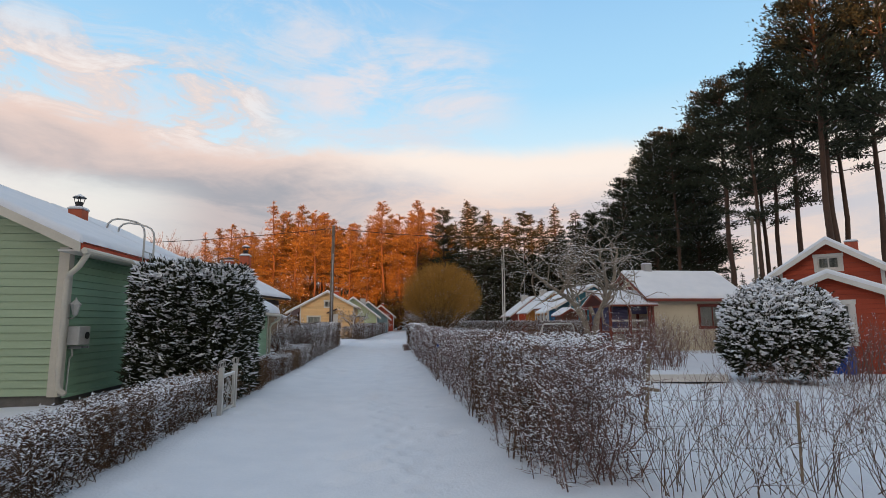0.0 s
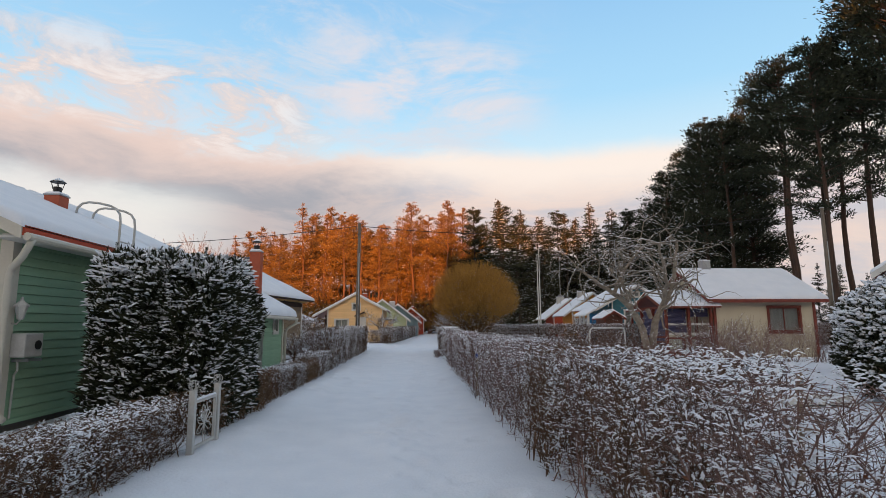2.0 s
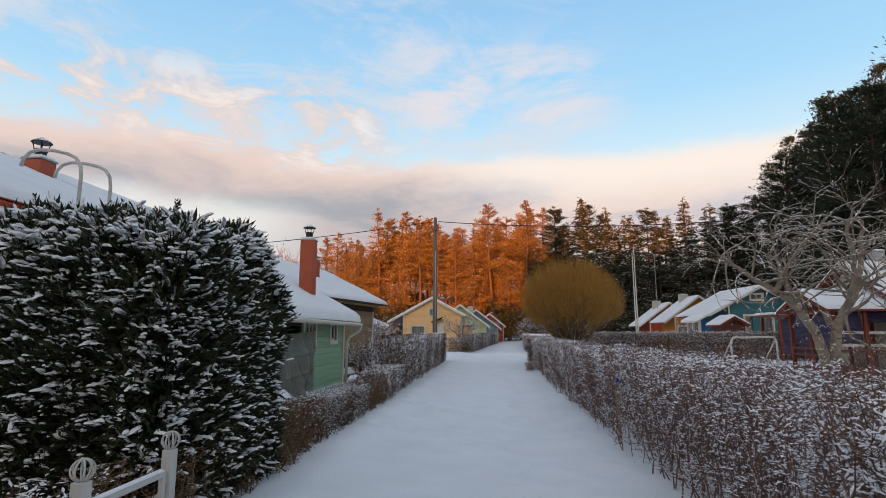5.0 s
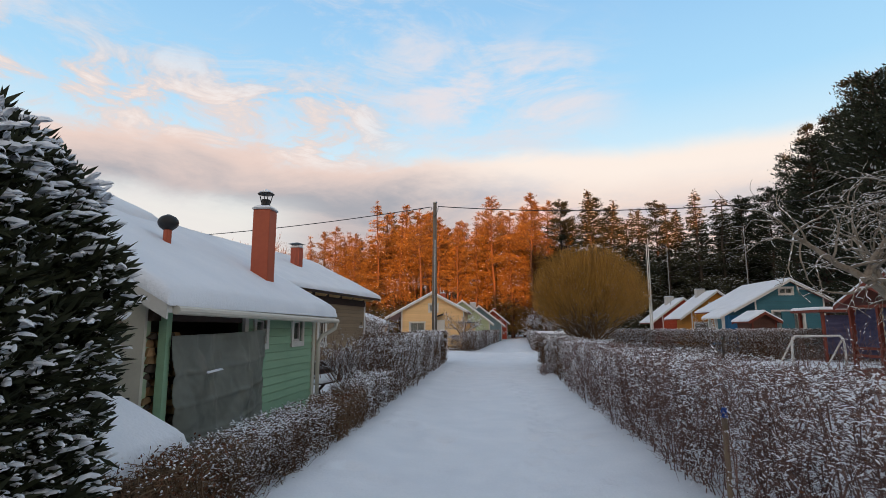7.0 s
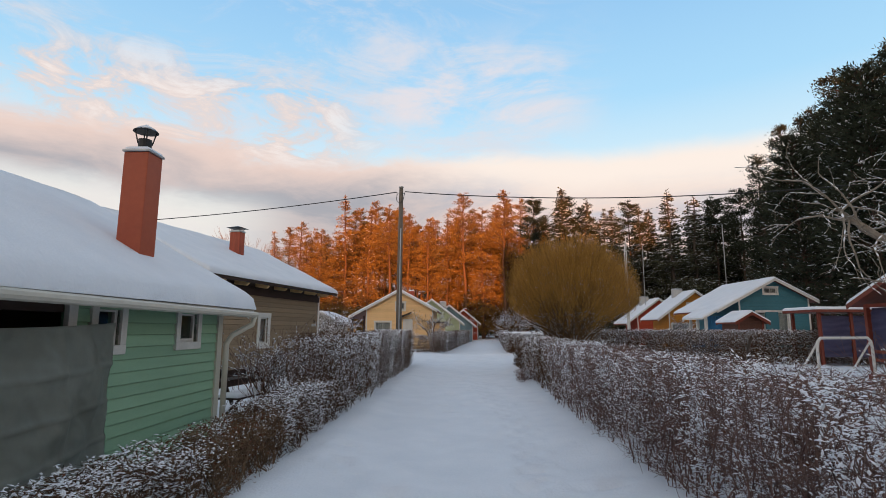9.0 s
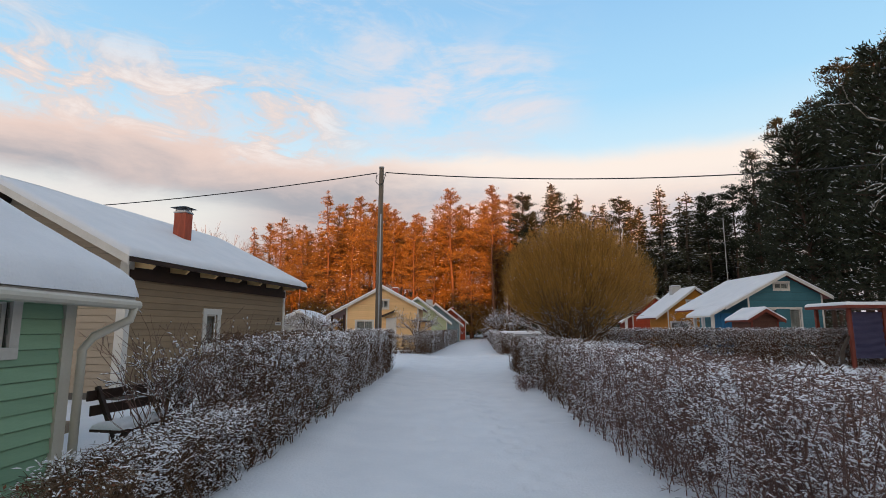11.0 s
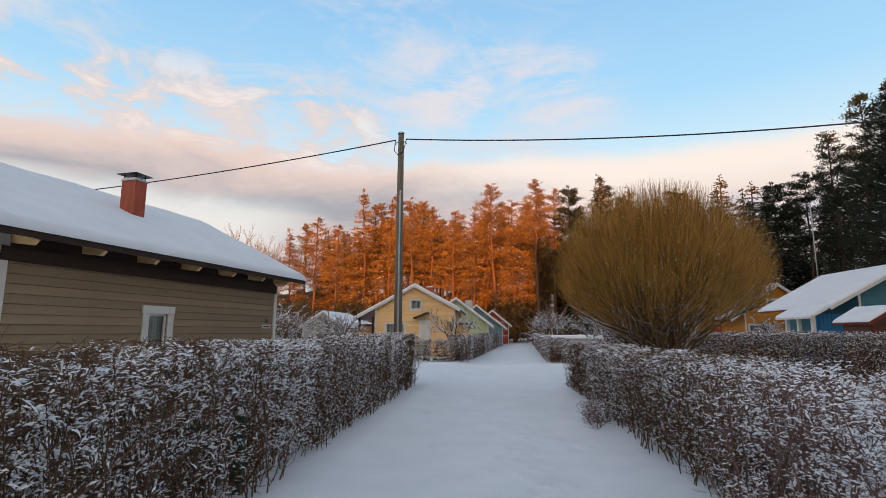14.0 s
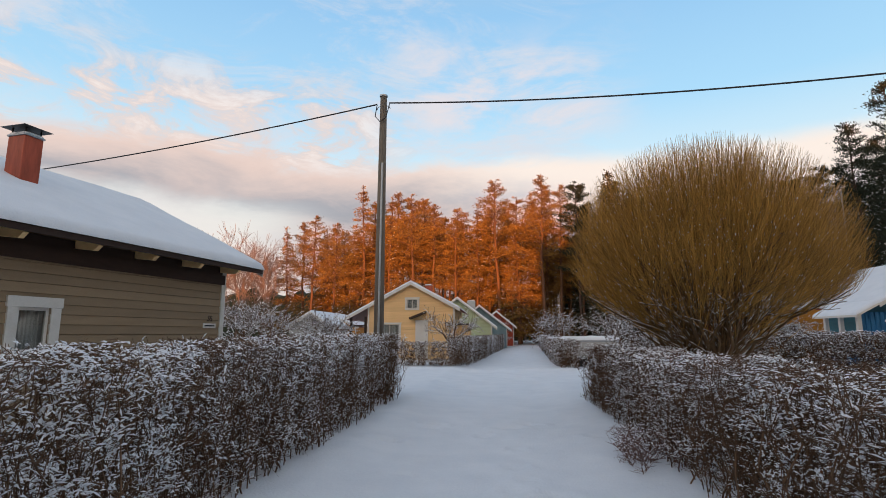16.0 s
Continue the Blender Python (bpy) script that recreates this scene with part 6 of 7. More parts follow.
def ball_willow(loc, rx, rz, cz, seed):
    rng = np.random.default_rng(seed)
    e = thing("ball_willow", loc, 0, "ball-shaped golden willow of dense fine bare twigs", "tree")
    P0, P1, R0, R1 = [], [], [], []
    limbs = []
    for k in range(24):
        a, tilt = k * 2.4 + rng.uniform(-0.2, 0.2), rng.uniform(0.10, 1.02)
        d = np.array([math.cos(a) * math.sin(tilt), math.sin(a) * math.sin(tilt), math.cos(tilt)])
        s = grow((rng.normal(0, 0.12), rng.normal(0, 0.12), 0.48), d, 0.95 + 0.40 * math.cos(tilt), 0.072 * rng.uniform(0.7, 1.25), 3, rng, (3, 4), 0.52, 0.13, 0.74, 0.14, 3, 0.60)
        for acc, v in zip((P0, P1, R0, R1), s):
            acc.append(v)
        limbs.append(s[1][s[4] >= 2])
    P0, P1, R0, R1 = (np.concatenate(a) for a in (P0, P1, R0, R1))
    centre, radii = np.array([0, 0, cz]), np.array([rx, rx, rz])
    inside = (((P1 - centre) / radii) ** 2).sum(1) < 0.90
    inside |= P1[:, 2] < 1.3
    P0, P1, R0, R1 = P0[inside], P1[inside], R0[inside], R1[inside]
    raw("limbwork", *tubes(P0, P1, R0, R1, 5), WILLOW_LIMB, e, smooth=True)["kind"] = "stuff"
    raw("trunk", *tubes(np.array([[0, 0, -0.1]]), np.array([[0, 0, 0.80]]), 0.27, 0.20, 10), WILLOW_LIMB, e, smooth=True)
    low = np.flatnonzero((P0[:, 2] < 2.3) & (R0 > 0.006) & (np.abs(unit(P1 - P0)[:, 2]) < 0.88))
    up = rng.choice(low, min(1500, len(low)), replace=False)
    raw("clinging_snow", *lumps((P0[up] + P1[up]) / 2 + np.array([0, 0, 1.0]) * (R0[up] * 0.9)[:, None], (P1 - P0)[up], np.linalg.norm((P1 - P0)[up], axis=1) * 0.48, R0[up] * 0.75 + 0.006, R0[up] * 0.5 + 0.008), SNOW_TWIG, e, smooth=True)["kind"] = "stuff"
    nodes = np.concatenate(limbs)
    nodes = nodes[(((nodes - centre) / radii) ** 2).sum(1) < 0.80]
    n = 9200
    out = unit(rng.normal(size=(n, 3)))
    end = centre + out * radii * np.where(rng.random((n, 1)) < 0.7, rng.uniform(0.90, 1.03, (n, 1)), rng.uniform(0.66, 0.92, (n, 1))) * (1 + 0.04 * np.sin(out[:, :1] * 7) * np.cos(out[:, 1:2] * 6))
    end = end[end[:, 2] > 1.22 + 0.58 * np.hypot(end[:, 0], end[:, 1])]
    end = end[rng.random(len(end)) < np.clip((end[:, 2] - 1.1) / 1.8, 0.13, 1)]
    n = len(end)
    aim = end + (np.array([0, 0, 0.8]) - end) * rng.uniform(0.20, 0.50, (n, 1)) + rng.normal(0, 0.15, (n, 3))
    root = np.empty_like(end)
    for a in range(0, n, 500):
        gap = ((aim[a:a + 500, None] - nodes[None]) ** 2).sum(-1)
        root[a:a + 500] = nodes[gap.argmin(1)]
    bow = unit(end - root) * np.array([1, 1, 0.2])
    mid = (root + end) / 2 + bow * 0.10 + rng.normal(0, 0.03, (n, 3)) - np.array([0, 0, 0.08])
    # forked side shoots, rising more steeply than the shoot that bears them
    fr = np.repeat(np.arange(n), 2)
    u = rng.uniform(-0.5, 0.6, (len(fr), 1))
    f0 = np.where(u < 0, mid[fr] + (root - mid)[fr] * -u, mid[fr] + (end - mid)[fr] * u)
    f1 = f0 + (unit((end - mid)[fr] + np.array([0, 0, 0.25]) + rng.normal(0, 0.22, f0.shape) * np.array([1, 1, 0.5])) * rng.uniform(0.35, 0.85, (len(fr), 1)))
    q = np.sqrt((((f1 - centre) / radii) ** 2).sum(1, keepdims=True))
    f1 = np.where(q > 1.03, centre + (f1 - centre) * 1.03 / q, f1)
    r = rng.uniform(0.0028, 0.0048, n)
    raw("crown", *joined(tubes(root, mid, r, r * 0.8), tubes(mid, end, r * 0.8, r * 0.4), tubes(f0, f1, r[fr] * 0.75, r[fr] * 0.4)), WILLOW, e)["kind"] = "stuff"
    k = rng.choice(n, 2400)
    raw("fleck_snow", *lumps(mid[k] + (end - mid)[k] * rng.uniform(-0.8, 0.6, (2400, 1)), (end - mid)[k], rng.uniform(0.015, 0.035, 2400), 0.008, 0.008), SNOW_TWIG, e, smooth=True)["kind"] = "stuff"
    return e


ball_willow((4.12, 34.4, 0), 2.64, 2.38, 3.18, 401)

# ---- bare fruit trees ----


def bare_tree(name, loc, label, seed, heading, length, radius, levels, mat, snow, split=(3, 4), spread=0.75, lift=0.12, shrink=0.72, wiggle=0.16, thin=0.004, rot=0, coat=0.012):
    rng = np.random.default_rng(seed)
    e = thing(name, loc, rot, label, "tree")
    P0, P1, R0, R1, lev = grow((0, 0, -0.05), heading, length, radius, levels, rng, split, spread, lift, shrink, wiggle, 4)
    R0, R1 = np.maximum(R0, thin), np.maximum(R1, thin * 0.8)
    m = lev < 2
    raw("trunk", *tubes(P0[m], P1[m], R0[m], R1[m], 7), mat, e, smooth=True)
    raw("branchwork", *tubes(P0[~m], P1[~m], R0[~m], R1[~m], 3), mat, e)["kind"] = "stuff"
    if snow:
        flat = np.abs(unit(P1 - P0)[:, 2]) < 0.8
        ok = np.flatnonzero(flat & (rng.random(len(P0)) < snow))
        d = P1[ok] - P0[ok]
        L = np.linalg.norm(d, axis=1)
        raw("clinging_snow", *lumps((P0[ok] + P1[ok]) / 2 + np.array([0, 0, 1.0]) * ((R0[ok]) * 0.8)[:, None], d, L * 0.52, R0[ok] * 0.9 + coat, R0[ok] * 0.5 + coat * 1.2, True), SNOW_TWIG, e, smooth=True)
    return e




def apple_tree(loc, seed):
    """An old forked apple tree: two leaning stems, each with limbs that fan out and droop."""
    rng = np.random.default_rng(seed)
    e = thing("apple_tree", loc, 0, "old forked apple tree with snow along bare branches", "tree")
    stems = (((0, 0, 0), (-0.25, 0, 1.45), (-0.72, -0.1, 2.3), (-1.4, -0.2, 2.85), (-2.1, -0.2, 3.3), (-2.8, -0.1, 3.9)),
             ((0.05, 0.02, 0), (0.2, 0.05, 1.5), (0.6, 0.1, 2.35), (1.05, 0.1, 3.0), (1.35, 0.3, 3.9), (1.5, 0.3, 5.0)),
             ((1.05, 0.1, 3.0), (1.7, 0.4, 3.15), (2.4, 0.6, 3.5)), ((0.6, 0.1, 2.35), (0.5, -0.7, 3.2), (0.1, -1.3, 4.0), (-0.2, -1.6, 4.6)),
             ((-0.72, -0.1, 2.3), (-0.6, 0.7, 3.1), (-0.5, 1.4, 4.0)), ((-1.4, -0.2, 2.85), (-1.1, -0.6, 3.7), (-0.5, -0.8, 4.5)))
    wide = ((0.15, 0.04), (0.16, 0.045), (0.085, 0.035), (0.085, 0.035), (0.085, 0.035), (0.07, 0.03))
    P0, P1, R0, R1 = [], [], [], []
    F0, F1, G0, G1 = [], [], [], []
    for pts, (ra, rb) in zip(stems, wide):
        pts = np.array(pts, float)
        k = len(pts) - 1
        t = np.linspace(0, k, k * 4 + 1)
        fine = np.stack([np.interp(t, np.arange(k + 1), pts[:, a]) for a in range(3)], -1) + rng.normal(0, 0.025, (len(t), 3)) * (t > 0)[:, None]
        r = np.linspace(ra, rb, len(t))
        P0.append(fine[:-1]); P1.append(fine[1:]); R0.append(r[:-1] * 1.02); R1.append(r[1:])
        for q in range(2 if ra > 0.1 else 0, len(fine)):
            if fine[q][2] < 2.1:
                continue
            for _ in range(1 if q < len(fine) - 1 else 3):
                d = unit(fine[q] - fine[max(q - 1, 0)] + rng.normal(0, 0.75, 3) + np.array([0, 0, 0.25]))
                g = grow(fine[q], d, rng.uniform(0.75, 1.25), r[q] * 0.40 + 0.008, 3, rng, (1, 3), 0.70, -0.02, 0.68, 0.16, 4)
                F0.append(g[0]); F1.append(g[1]); G0.append(g[2]); G1.append(g[3])
    stub = np.array([(0.10, 0.0, 1.9), (-0.05, -0.05, 2.25)])
    P0.append(stub[:1]); P1.append(stub[1:]); R0.append(np.array([0.09])); R1.append(np.array([0.085]))
    P0, P1, R0, R1 = (np.concatenate(a) for a in (P0, P1, R0, R1))
    raw("trunk", *tubes(P0, P1, R0, R1, 9), APPLE_BARK, e, smooth=True)
    F0, F1, G0, G1 = (np.concatenate(a) for a in (F0, F1, G0, G1))
    G0, G1 = np.maximum(G0, 0.0055), np.maximum(G1, 0.0045)
    raw("branchwork", *tubes(F0, F1, G0, G1, 4), APPLE_BARK, e)["kind"] = "stuff"
    A0, A1, B0 = np.concatenate([P0, F0]), np.concatenate([P1, F1]), np.concatenate([R0, G0])
    ok = np.flatnonzero((np.abs(unit(A1 - A0)[:, 2]) < 0.85) & (rng.random(len(A0)) < 0.68) & (A0[:, 2] > 0.8))
    d = (A1 - A0)[ok]
    raw("clinging_snow", *lumps((A0 + A1)[ok] / 2 + np.array([0, 0, 1.0]) * (B0[ok] * 0.85)[:, None], d, np.linalg.norm(d, axis=1) * 0.52, B0[ok] * 0.75 + 0.005, B0[ok] * 0.3 + 0.010, True), SNOW_TWIG, e, smooth=True)["kind"] = "stuff"
    return e


apple_tree((9.55, 22.9, 0), 502)
small = bare_tree("young_fruit_tree", (5.45, 24.2, 0), "small pruned fruit tree with stubby snowy branches", 505, (0.05, 0.1, 1.0), 1.15, 0.06, 1, BARK, 0.9, (3, 4), 0.9, 0.1, 0.5, 0.15)
frost = bare_tree("snowy_fruit_tree", (-2.6, 53.5, 0), "small bare tree white with snow near the yellow house", 507, (0.05, 0, 1.0), 1.25, 0.09, 4, TWIG, 1.0, (3, 5), 0.75, 0.08, 0.74, 0.2, thin=0.010, coat=0.015)
for x, y, s in ((-20.5, 54.0, 1.3), (-9.3, 52.5, 0.9), (-16.8, 57.5, 1.4), (-13.0, 52.5, 1.1), (-15.5, 54.5, 1.2), (-10.6, 54.0, 1.0), (-18.0, 53.0, 1.2), (6.5, 55.0, 1.0), (8.5, 62.0, 1.2), (18.6, 58.0, 0.9), (5.0, 70.0, 1.2), (9.5, 66.0, 1.1), (-0.4, 95.0, 1.3), (7.0, 84.0, 1.4)):
    o = copy_thing(frost, pose(x, y, 0, 0, 0, rnd.uniform(0, 360)))
    o.scale = (s, s, s)
for x, y in ((-4.1, 22.9), (-4.3, 24.0)):
    o = copy_thing(frost, pose(x, y, 0, 0, 0, rnd.uniform(0, 360)))
    o.scale = (0.48, 0.48, 0.46)
hb1 = copy_thing(bush_a, pose(-3.4, 22.6, 0, 0, 0, 40))
tr = thing("covered_trailer", (4.6, 50.8, 0), 0, "low covered trailer box with a white snow-laden top", "trailer")
part("box", boxed(-1.3, 1.3, -0.6, 0.6, 0.5, 1.25, bevel=0.03), GREY_WHITE, tr)
part("cover", boxed(-1.35, 1.35, -0.65, 0.65, 1.25, 1.35, bevel=0.02), GALV, tr)
part("snow_cover", snow_slab((-1.35, -0.65, 1.354), (1.35, -0.65, 1.354), (1.35, 0.65, 1.354), (-1.35, 0.65, 1.354), 0.18, 3, 20, 12), SNOW, tr, smooth=True)
for x in (-0.5, 0.5):
    part("wheel", pipe([(x, -0.62, 0.3), (x, -0.5, 0.3)], 0.3, 16), BLACK, tr)
tr2 = copy_thing(tr, pose(8.6, 53.5, 0, 0, 0, 5))

# ---- forest ----


def conifer(name, label, seed, height, kind, mat, bark, density=1.0, snow=0.0, blade=0.42, low=0.28, point=0.95, boughs=165, reach_k=0.135, tuft=(0.10, 0.20, 0.26), per_bough=18, shoulder=0.25, slim=1.0):
    """kind 'pine': bare stem, clumped crown high up; 'spruce': tapering skirts to near the ground."""
    rng = np.random.default_rng(seed)
    e = thing(name, (0, 0, 0), 0, label, "tree", "forest trees")
    zs = np.linspace(0, 1, 9)
    sway = np.cumsum(rng.normal(0, 0.10, (9, 2)), 0)
    pts = np.concatenate([sway - sway[:1], (zs * height)[:, None]], 1)
    rad = (0.0088 * height) * (1 - zs) ** 0.8 + 0.03
    raw("trunk", *tubes(pts[:-1], pts[1:], rad[:-1], rad[1:], 7), bark, e, smooth=True)
    at = lambda z: np.stack([np.interp(z, pts[:, 2], pts[:, 0]), np.interp(z, pts[:, 2], pts[:, 1]), z], -1)
    if kind == "pine":
        base, nb = height * low, int(boughs * density)
        z = base + (height - base) * rng.random(nb) ** 0.85
        f = (z - base) / (height - base)
        reach = (height * reach_k * np.clip(1 - f, 0, 1) ** point * (1.0 - shoulder * (1 - np.sqrt(f + 0.02))) + 0.30) * rng.uniform(0.55, 1.15, nb)
        rise = rng.uniform(0.0, 0.5, nb) + 0.4 * f
    else:
        base, nb = height * 0.10, int(120 * density)
        z = base + (height - base) * rng.random(nb) ** 0.9
        f = (z - base) / (height - base)
        reach = height * reach_k * (1 - f) ** 0.95 * rng.uniform(0.72, 1.12, nb) + 0.10
        rise = rng.uniform(-0.55, -0.15, nb) + 0.6 * f
    a = rng.uniform(0, 2 * np.pi, nb)
    d = unit(np.stack([np.cos(a), np.sin(a), rise], -1))
    p0 = at(z)
    p1 = p0 + d * reach[:, None]
    raw("branchwork", *tubes(p0, p1, 0.05, 0.015, 3), bark, e)["kind"] = "stuff"
    per = int((per_bough if kind == "pine" else 26) * density)
    own = rng.choice(nb, nb * per, p=reach / reach.sum())
    t = rng.uniform(tuft[0] if kind == "pine" else 0.15, 1.05, nb * per) ** 0.8
    c = p0[own] + (p1 - p0)[own] * t[:, None]
    wide = (tuft[1] if kind == "pine" else 0.11) * reach[own, None] + (tuft[2] if kind == "pine" else 0.09)
    c = c + rng.normal(0, 1, c.shape) * wide * np.array([1, 1, 0.26 if kind == "pine" else 0.4])
    dd = d[own] + rng.normal(0, 0.70, (len(c), 3)) + (np.array([0, 0, 0.25]) if kind == "pine" else np.array([0, 0, -0.15]))
    raw("crown", *blades(c, dd, rng.uniform(0.6, 1.2, len(c)) * blade, rng.uniform(0.22, 0.38, len(c)) * blade * slim, rng), mat, e)["kind"] = "stuff"
    if snow:
        k = rng.choice(len(c), int(len(c) * snow), replace=False)
        raw("clinging_snow", *lumps(c[k] + np.array([0, 0, 0.12]), d[own][k], rng.uniform(0.12, 0.3, len(k)), 0.07, 0.05), SNOW_TWIG, e, smooth=True)["kind"] = "stuff"
    return e


def plant(models, spots, seed, wide=1.0):
    """Sets copies of the tree models; the models themselves take the first spots."""
    rnd_ = random.Random(seed)
    for k, (x, y, s) in enumerate(spots):
        src = models[k % len(models)] if k < len(models) else rnd_.choice(models)
        m = pose(x, y, -0.05, 0, 0, rnd_.uniform(0, 360))
        if k < len(models):
            src.matrix_basis = m
            o = src
        else:
            o = copy_thing(src, m)
        o.scale = (s * wide * rnd_.uniform(0.92, 1.1), s * wide * rnd_.uniform(0.92, 1.1), s)


rnd = random.Random(900)
# far trees carry the sunlit orange in their needle material
far_pines = [conifer("pine_tree", "tall pine with low-sun orange put into its needle colour", 600 + k, 22.5, "pine", NEEDLE_SUNLIT, PINE_BARK, 1.0, 0.0, 0.34, (0.36, 0.44, 0.40, 0.50)[k], 0.85, (90, 76, 84, 66)[k], 0.185, (0.20, 0.12, 0.08), 84, 0.1, slim=0.36) for k in range(4)]
far_spruces = [conifer("spruce_tree", "spruce with low-sun orange put into its needle colour", 620 + k, 23.0, "spruce", NEEDLE_SUNLIT, PINE_BARK, 1.7, 0.02, 0.36, slim=0.42, reach_k=0.165) for k in range(2)]
spots = []
for row in range(5):
    x = -33.5 + row * 1.0
    while x < 14:
        hgt = 1.06 + 0.05 * math.sin(x * 0.3)
        if x < -22:
            hgt *= 0.90
        spots.append((x, 104 + row * 5.5 + rnd.uniform(-2, 2), hgt * rnd.uniform(0.78, 1.08)))
        x += rnd.uniform(2.8, 5.0)
rnd.shuffle(spots)
cut = int(len(spots) * 0.72)
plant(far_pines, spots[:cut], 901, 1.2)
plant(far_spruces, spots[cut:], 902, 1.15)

dark_spruces = [conifer("spruce_tree", "dark green spruce with snow on drooping boughs", 640 + k, 21.5, "spruce", NEEDLE_RAISED, BARK, 1.4, 0.10, 0.34, slim=0.75, reach_k=0.165) for k in range(3)]
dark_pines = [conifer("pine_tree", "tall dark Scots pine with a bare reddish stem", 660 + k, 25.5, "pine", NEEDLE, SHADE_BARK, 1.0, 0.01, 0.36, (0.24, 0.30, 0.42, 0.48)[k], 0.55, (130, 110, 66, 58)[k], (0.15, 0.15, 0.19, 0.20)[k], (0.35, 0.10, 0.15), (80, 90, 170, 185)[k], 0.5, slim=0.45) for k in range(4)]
spots = []
for row in range(4):
    x = 12.0 + row * 1.7
    while x < 62:
        spots.append((x, 100 + row * 6 + rnd.uniform(-2, 2), rnd.uniform(0.96, 1.17)))
        x += rnd.uniform(3.0, 5.2)
rnd.shuffle(spots)
cut = int(len(spots) * 0.78)
plant(dark_spruces, spots[:cut], 903, 1.3)
spots2 = spots[cut:]
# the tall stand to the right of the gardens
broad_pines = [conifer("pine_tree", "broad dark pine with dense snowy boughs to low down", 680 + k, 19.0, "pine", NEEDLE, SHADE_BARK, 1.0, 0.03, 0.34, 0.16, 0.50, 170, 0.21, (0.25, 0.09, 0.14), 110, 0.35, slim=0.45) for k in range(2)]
plant(broad_pines, [(26.0, 46.5, 0.98), (28.5, 51.5, 1.0), (30.5, 47.5, 1.05), (28.0, 57.0, 0.95), (32.5, 54.0, 1.1)], 907)
plant(dark_pines[2:], [(26.4, 33.6, 0.78), (29.4, 31.0, 0.98), (27.2, 38.0, 0.82), (32.0, 33.5, 0.98), (29.6, 41.5, 0.88), (32.4, 37.0, 0.95), (31.6, 28.0, 0.95), (35.5, 33.0, 1.0), (34.0, 41.0, 0.95), (37.0, 37.5, 1.0), (36.5, 46.0, 0.95), (26.0, 43.0, 0.72)], 908)
stand = [
         (36.0, 62.0, 1.02), (39.0, 65.5, 1.0), (38.5, 69.5, 1.02), (36.5, 73.5, 0.74), (40.5, 74.5, 1.04), (42.6, 82.5, 1.12), (45.0, 92.0, 1.10), (47.5, 84.0, 1.02), (44.5, 76.0, 1.08), (43.0, 69.0, 1.05), (41.0, 64.0, 1.10), (38.0, 58.0, 1.05), (50.0, 95.0, 1.05), (48.0, 79.0, 1.0), (45.5, 72.0, 1.0), (54.0, 88.0, 1.1), (57.0, 94.0, 1.1), (50.0, 76.0, 1.0)]
plant([copy_thing(q, pose(0, 0, 0)) for q in dark_pines[2:]] + dark_pines[:2], stand + [(x, y, s * 0.86) for x, y, s in spots2], 904)
under = [(43.5, 80.0, 0.45), (42.0, 66.0, 0.40), (44.0, 60.0, 0.35), (40.5, 58.0, 0.30), (46.0, 70.0, 0.5), (48.0, 88.0, 0.5), (33.0, 46.0, 0.30), (35.0, 50.0, 0.34), (31.0, 40.0, 0.20), (38.0, 47.0, 0.32), (36.0, 42.0, 0.26), (40.0, 52.0, 0.35), (34.5, 36.0, 0.22), (39.0, 40.0, 0.28), (41.0, 44.0, 0.36), (37.5, 33.0, 0.24), (43.0, 37.0, 0.34), (26.5, 49.0, 0.28), (30.0, 44.5, 0.22), (30.0, 66.0, 0.36), (33.5, 72.0, 0.42), (36.0, 64.0, 0.3), (29.0, 80.0, 0.4), (38.0, 84.0, 0.5)]
rnd_u = random.Random(31)
for x, y, s in under:
    o = copy_thing(dark_spruces[rnd_u.randrange(3)], pose(x, y, -0.05, 0, 0, rnd_u.uniform(0, 360)))
    o.scale = (s * 1.1, s * 1.1, s)
    tagged(o, "young dark spruce with snowy boughs")

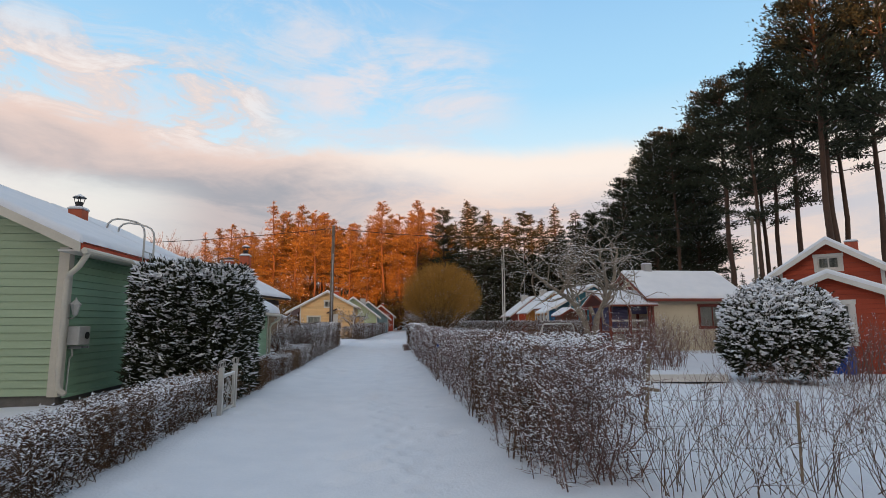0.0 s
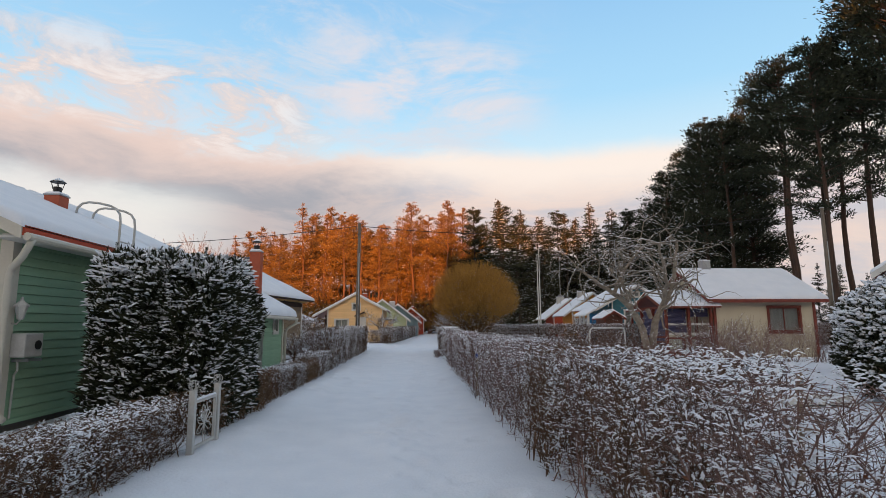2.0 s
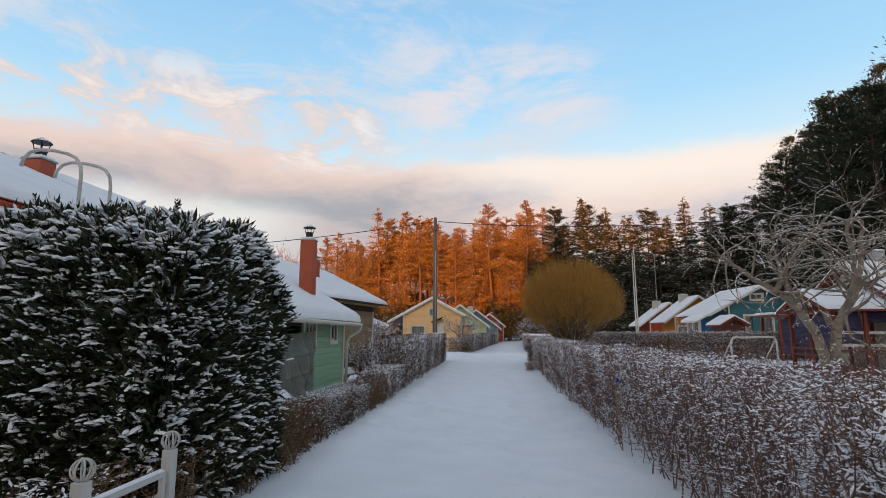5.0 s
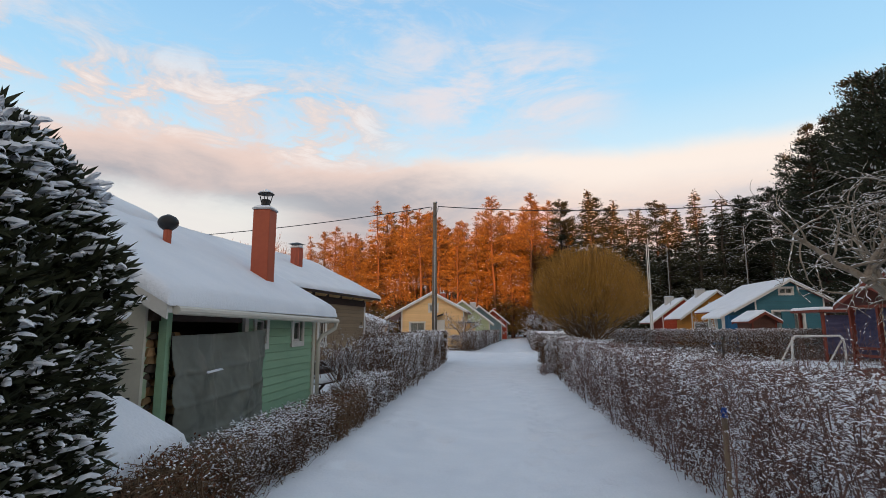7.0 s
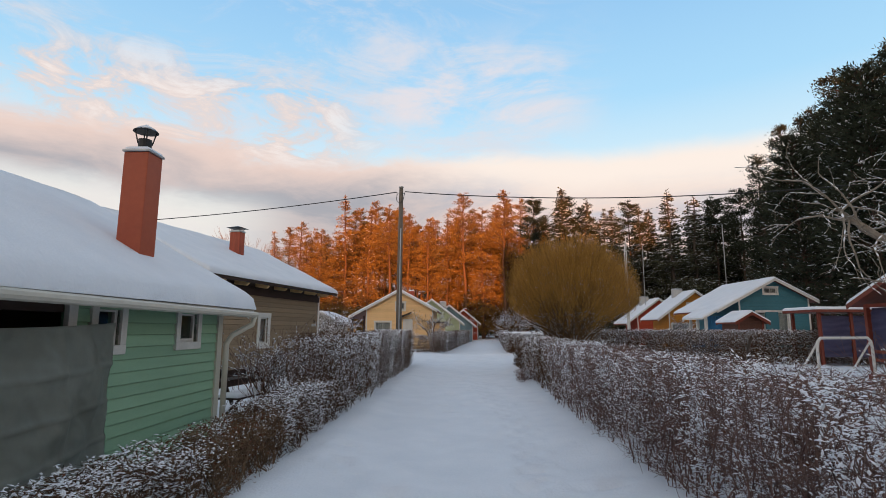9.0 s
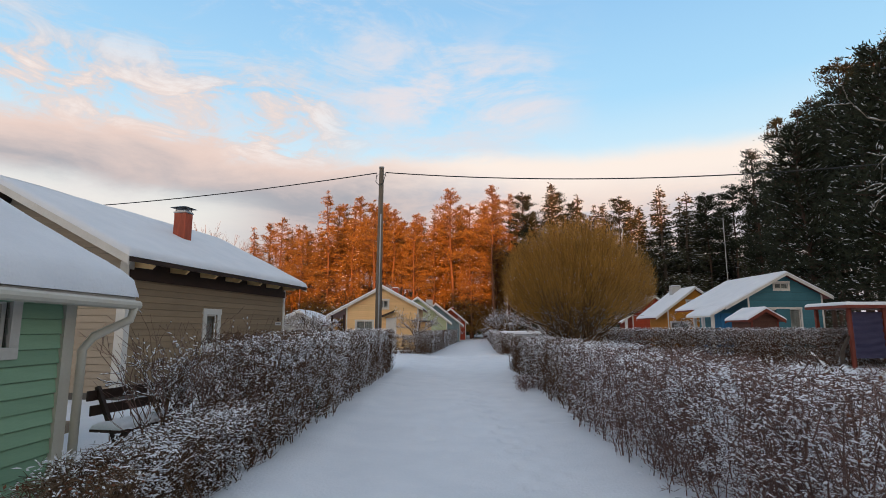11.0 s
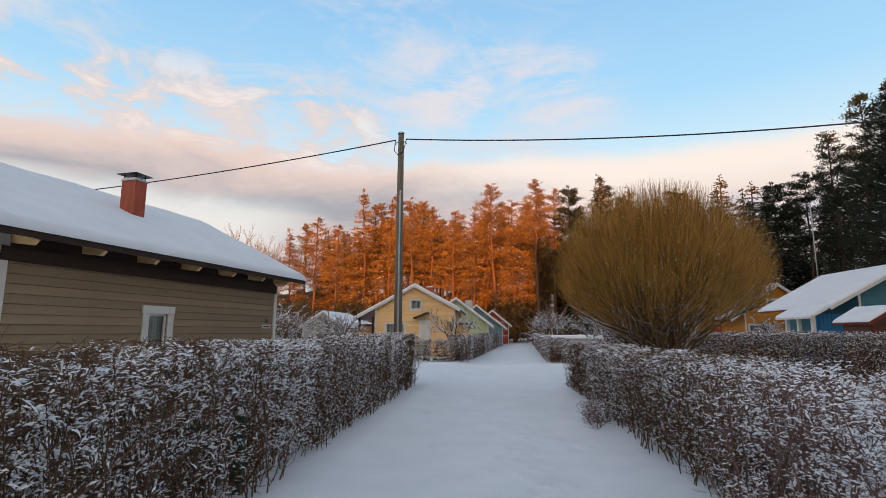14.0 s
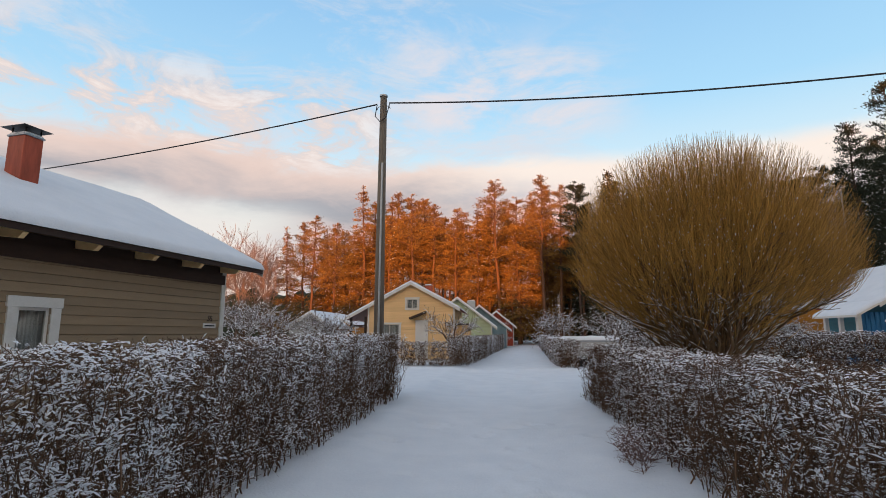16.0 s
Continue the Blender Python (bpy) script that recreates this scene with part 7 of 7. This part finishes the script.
birch = bare_tree("bare_birch", (-47, 96, 0), "tall bare birch with a haze of fine twigs", 701, (0, 0, 1.0), 6.0, 0.14, 4, BIRCH, 0, (5, 6), 0.62, 0.14, 0.68, 0.10, thin=0.020)
for x, y, s in ((-52, 98, 0.95), (-56, 94, 1.0), (-60, 99, 1.05), (-43, 101, 0.9), (-38, 99, 0.95), (-36, 103, 0.9), (-40.5, 97, 0.85), (-34, 100, 0.8), (-49.5, 102, 0.95), (-64, 95, 1.0), (-70, 98, 1.0), (-14, 131, 1.3), (-6, 133, 1.35), (-22, 132, 1.3), (6, 133, 1.35), (12, 131, 1.3), (-30, 130, 1.25)):
    o = copy_thing(birch, pose(x, y, -0.05, 0, 0, rnd.uniform(0, 360)))
    o.scale = (s * 1.1, s * 1.1, s * 1.2)

# unseen woods added behind the walker to keep the low sun off the gardens


def woodland_edge(name, x0, x1, y, height, seed, label):
    rng = np.random.default_rng(seed)
    n = int((x1 - x0) / 1.2)
    xs = np.linspace(x0, x1, n)
    tops = height * (1 + 0.10 * rng.normal(0, 1, n).clip(-1.2, 1.2) * (np.arange(n) % 2) - 0.05 * (np.arange(n) % 2 == 0))
    V = np.concatenate([np.stack([xs, np.full(n, y), np.full(n, -0.2)], -1), np.stack([xs, y + rng.uniform(-0.6, 0.6, n), tops], -1), np.stack([xs, np.full(n, y - 4.0), tops * 0.94], -1), np.stack([xs, np.full(n, y - 4.0), np.full(n, -0.2)], -1)])
    i = np.arange(n - 1)
    F = np.concatenate([np.stack([i + a * n, i + 1 + a * n, i + 1 + b * n, i + b * n], -1) for a, b in ((0, 1), (1, 2), (2, 3))])
    tagged(raw(name, V, F, NEEDLE), label, "woods", kind="structure")


# two added sun blockers out of view; their heights set the shadow line
woodland_edge("backdrop_woods_low", -260, -11.5, -45, 14.5, 1, "added unseen low sun blocker shaped as a woodland edge")
woodland_edge("backdrop_woods_tall", -11.4, 260, -45, 24.5, 2, "added unseen tall sun blocker shaped as a woodland edge")

woodland_edge("backdrop_far_woods", -120, 13, 152, 12.0, 3, "dense dark woods far beyond the gardens")
woodland_edge("backdrop_right_woods", 13, 80, 128, 16.0, 4, "dense dark woods behind the spruces")

lay_boards()
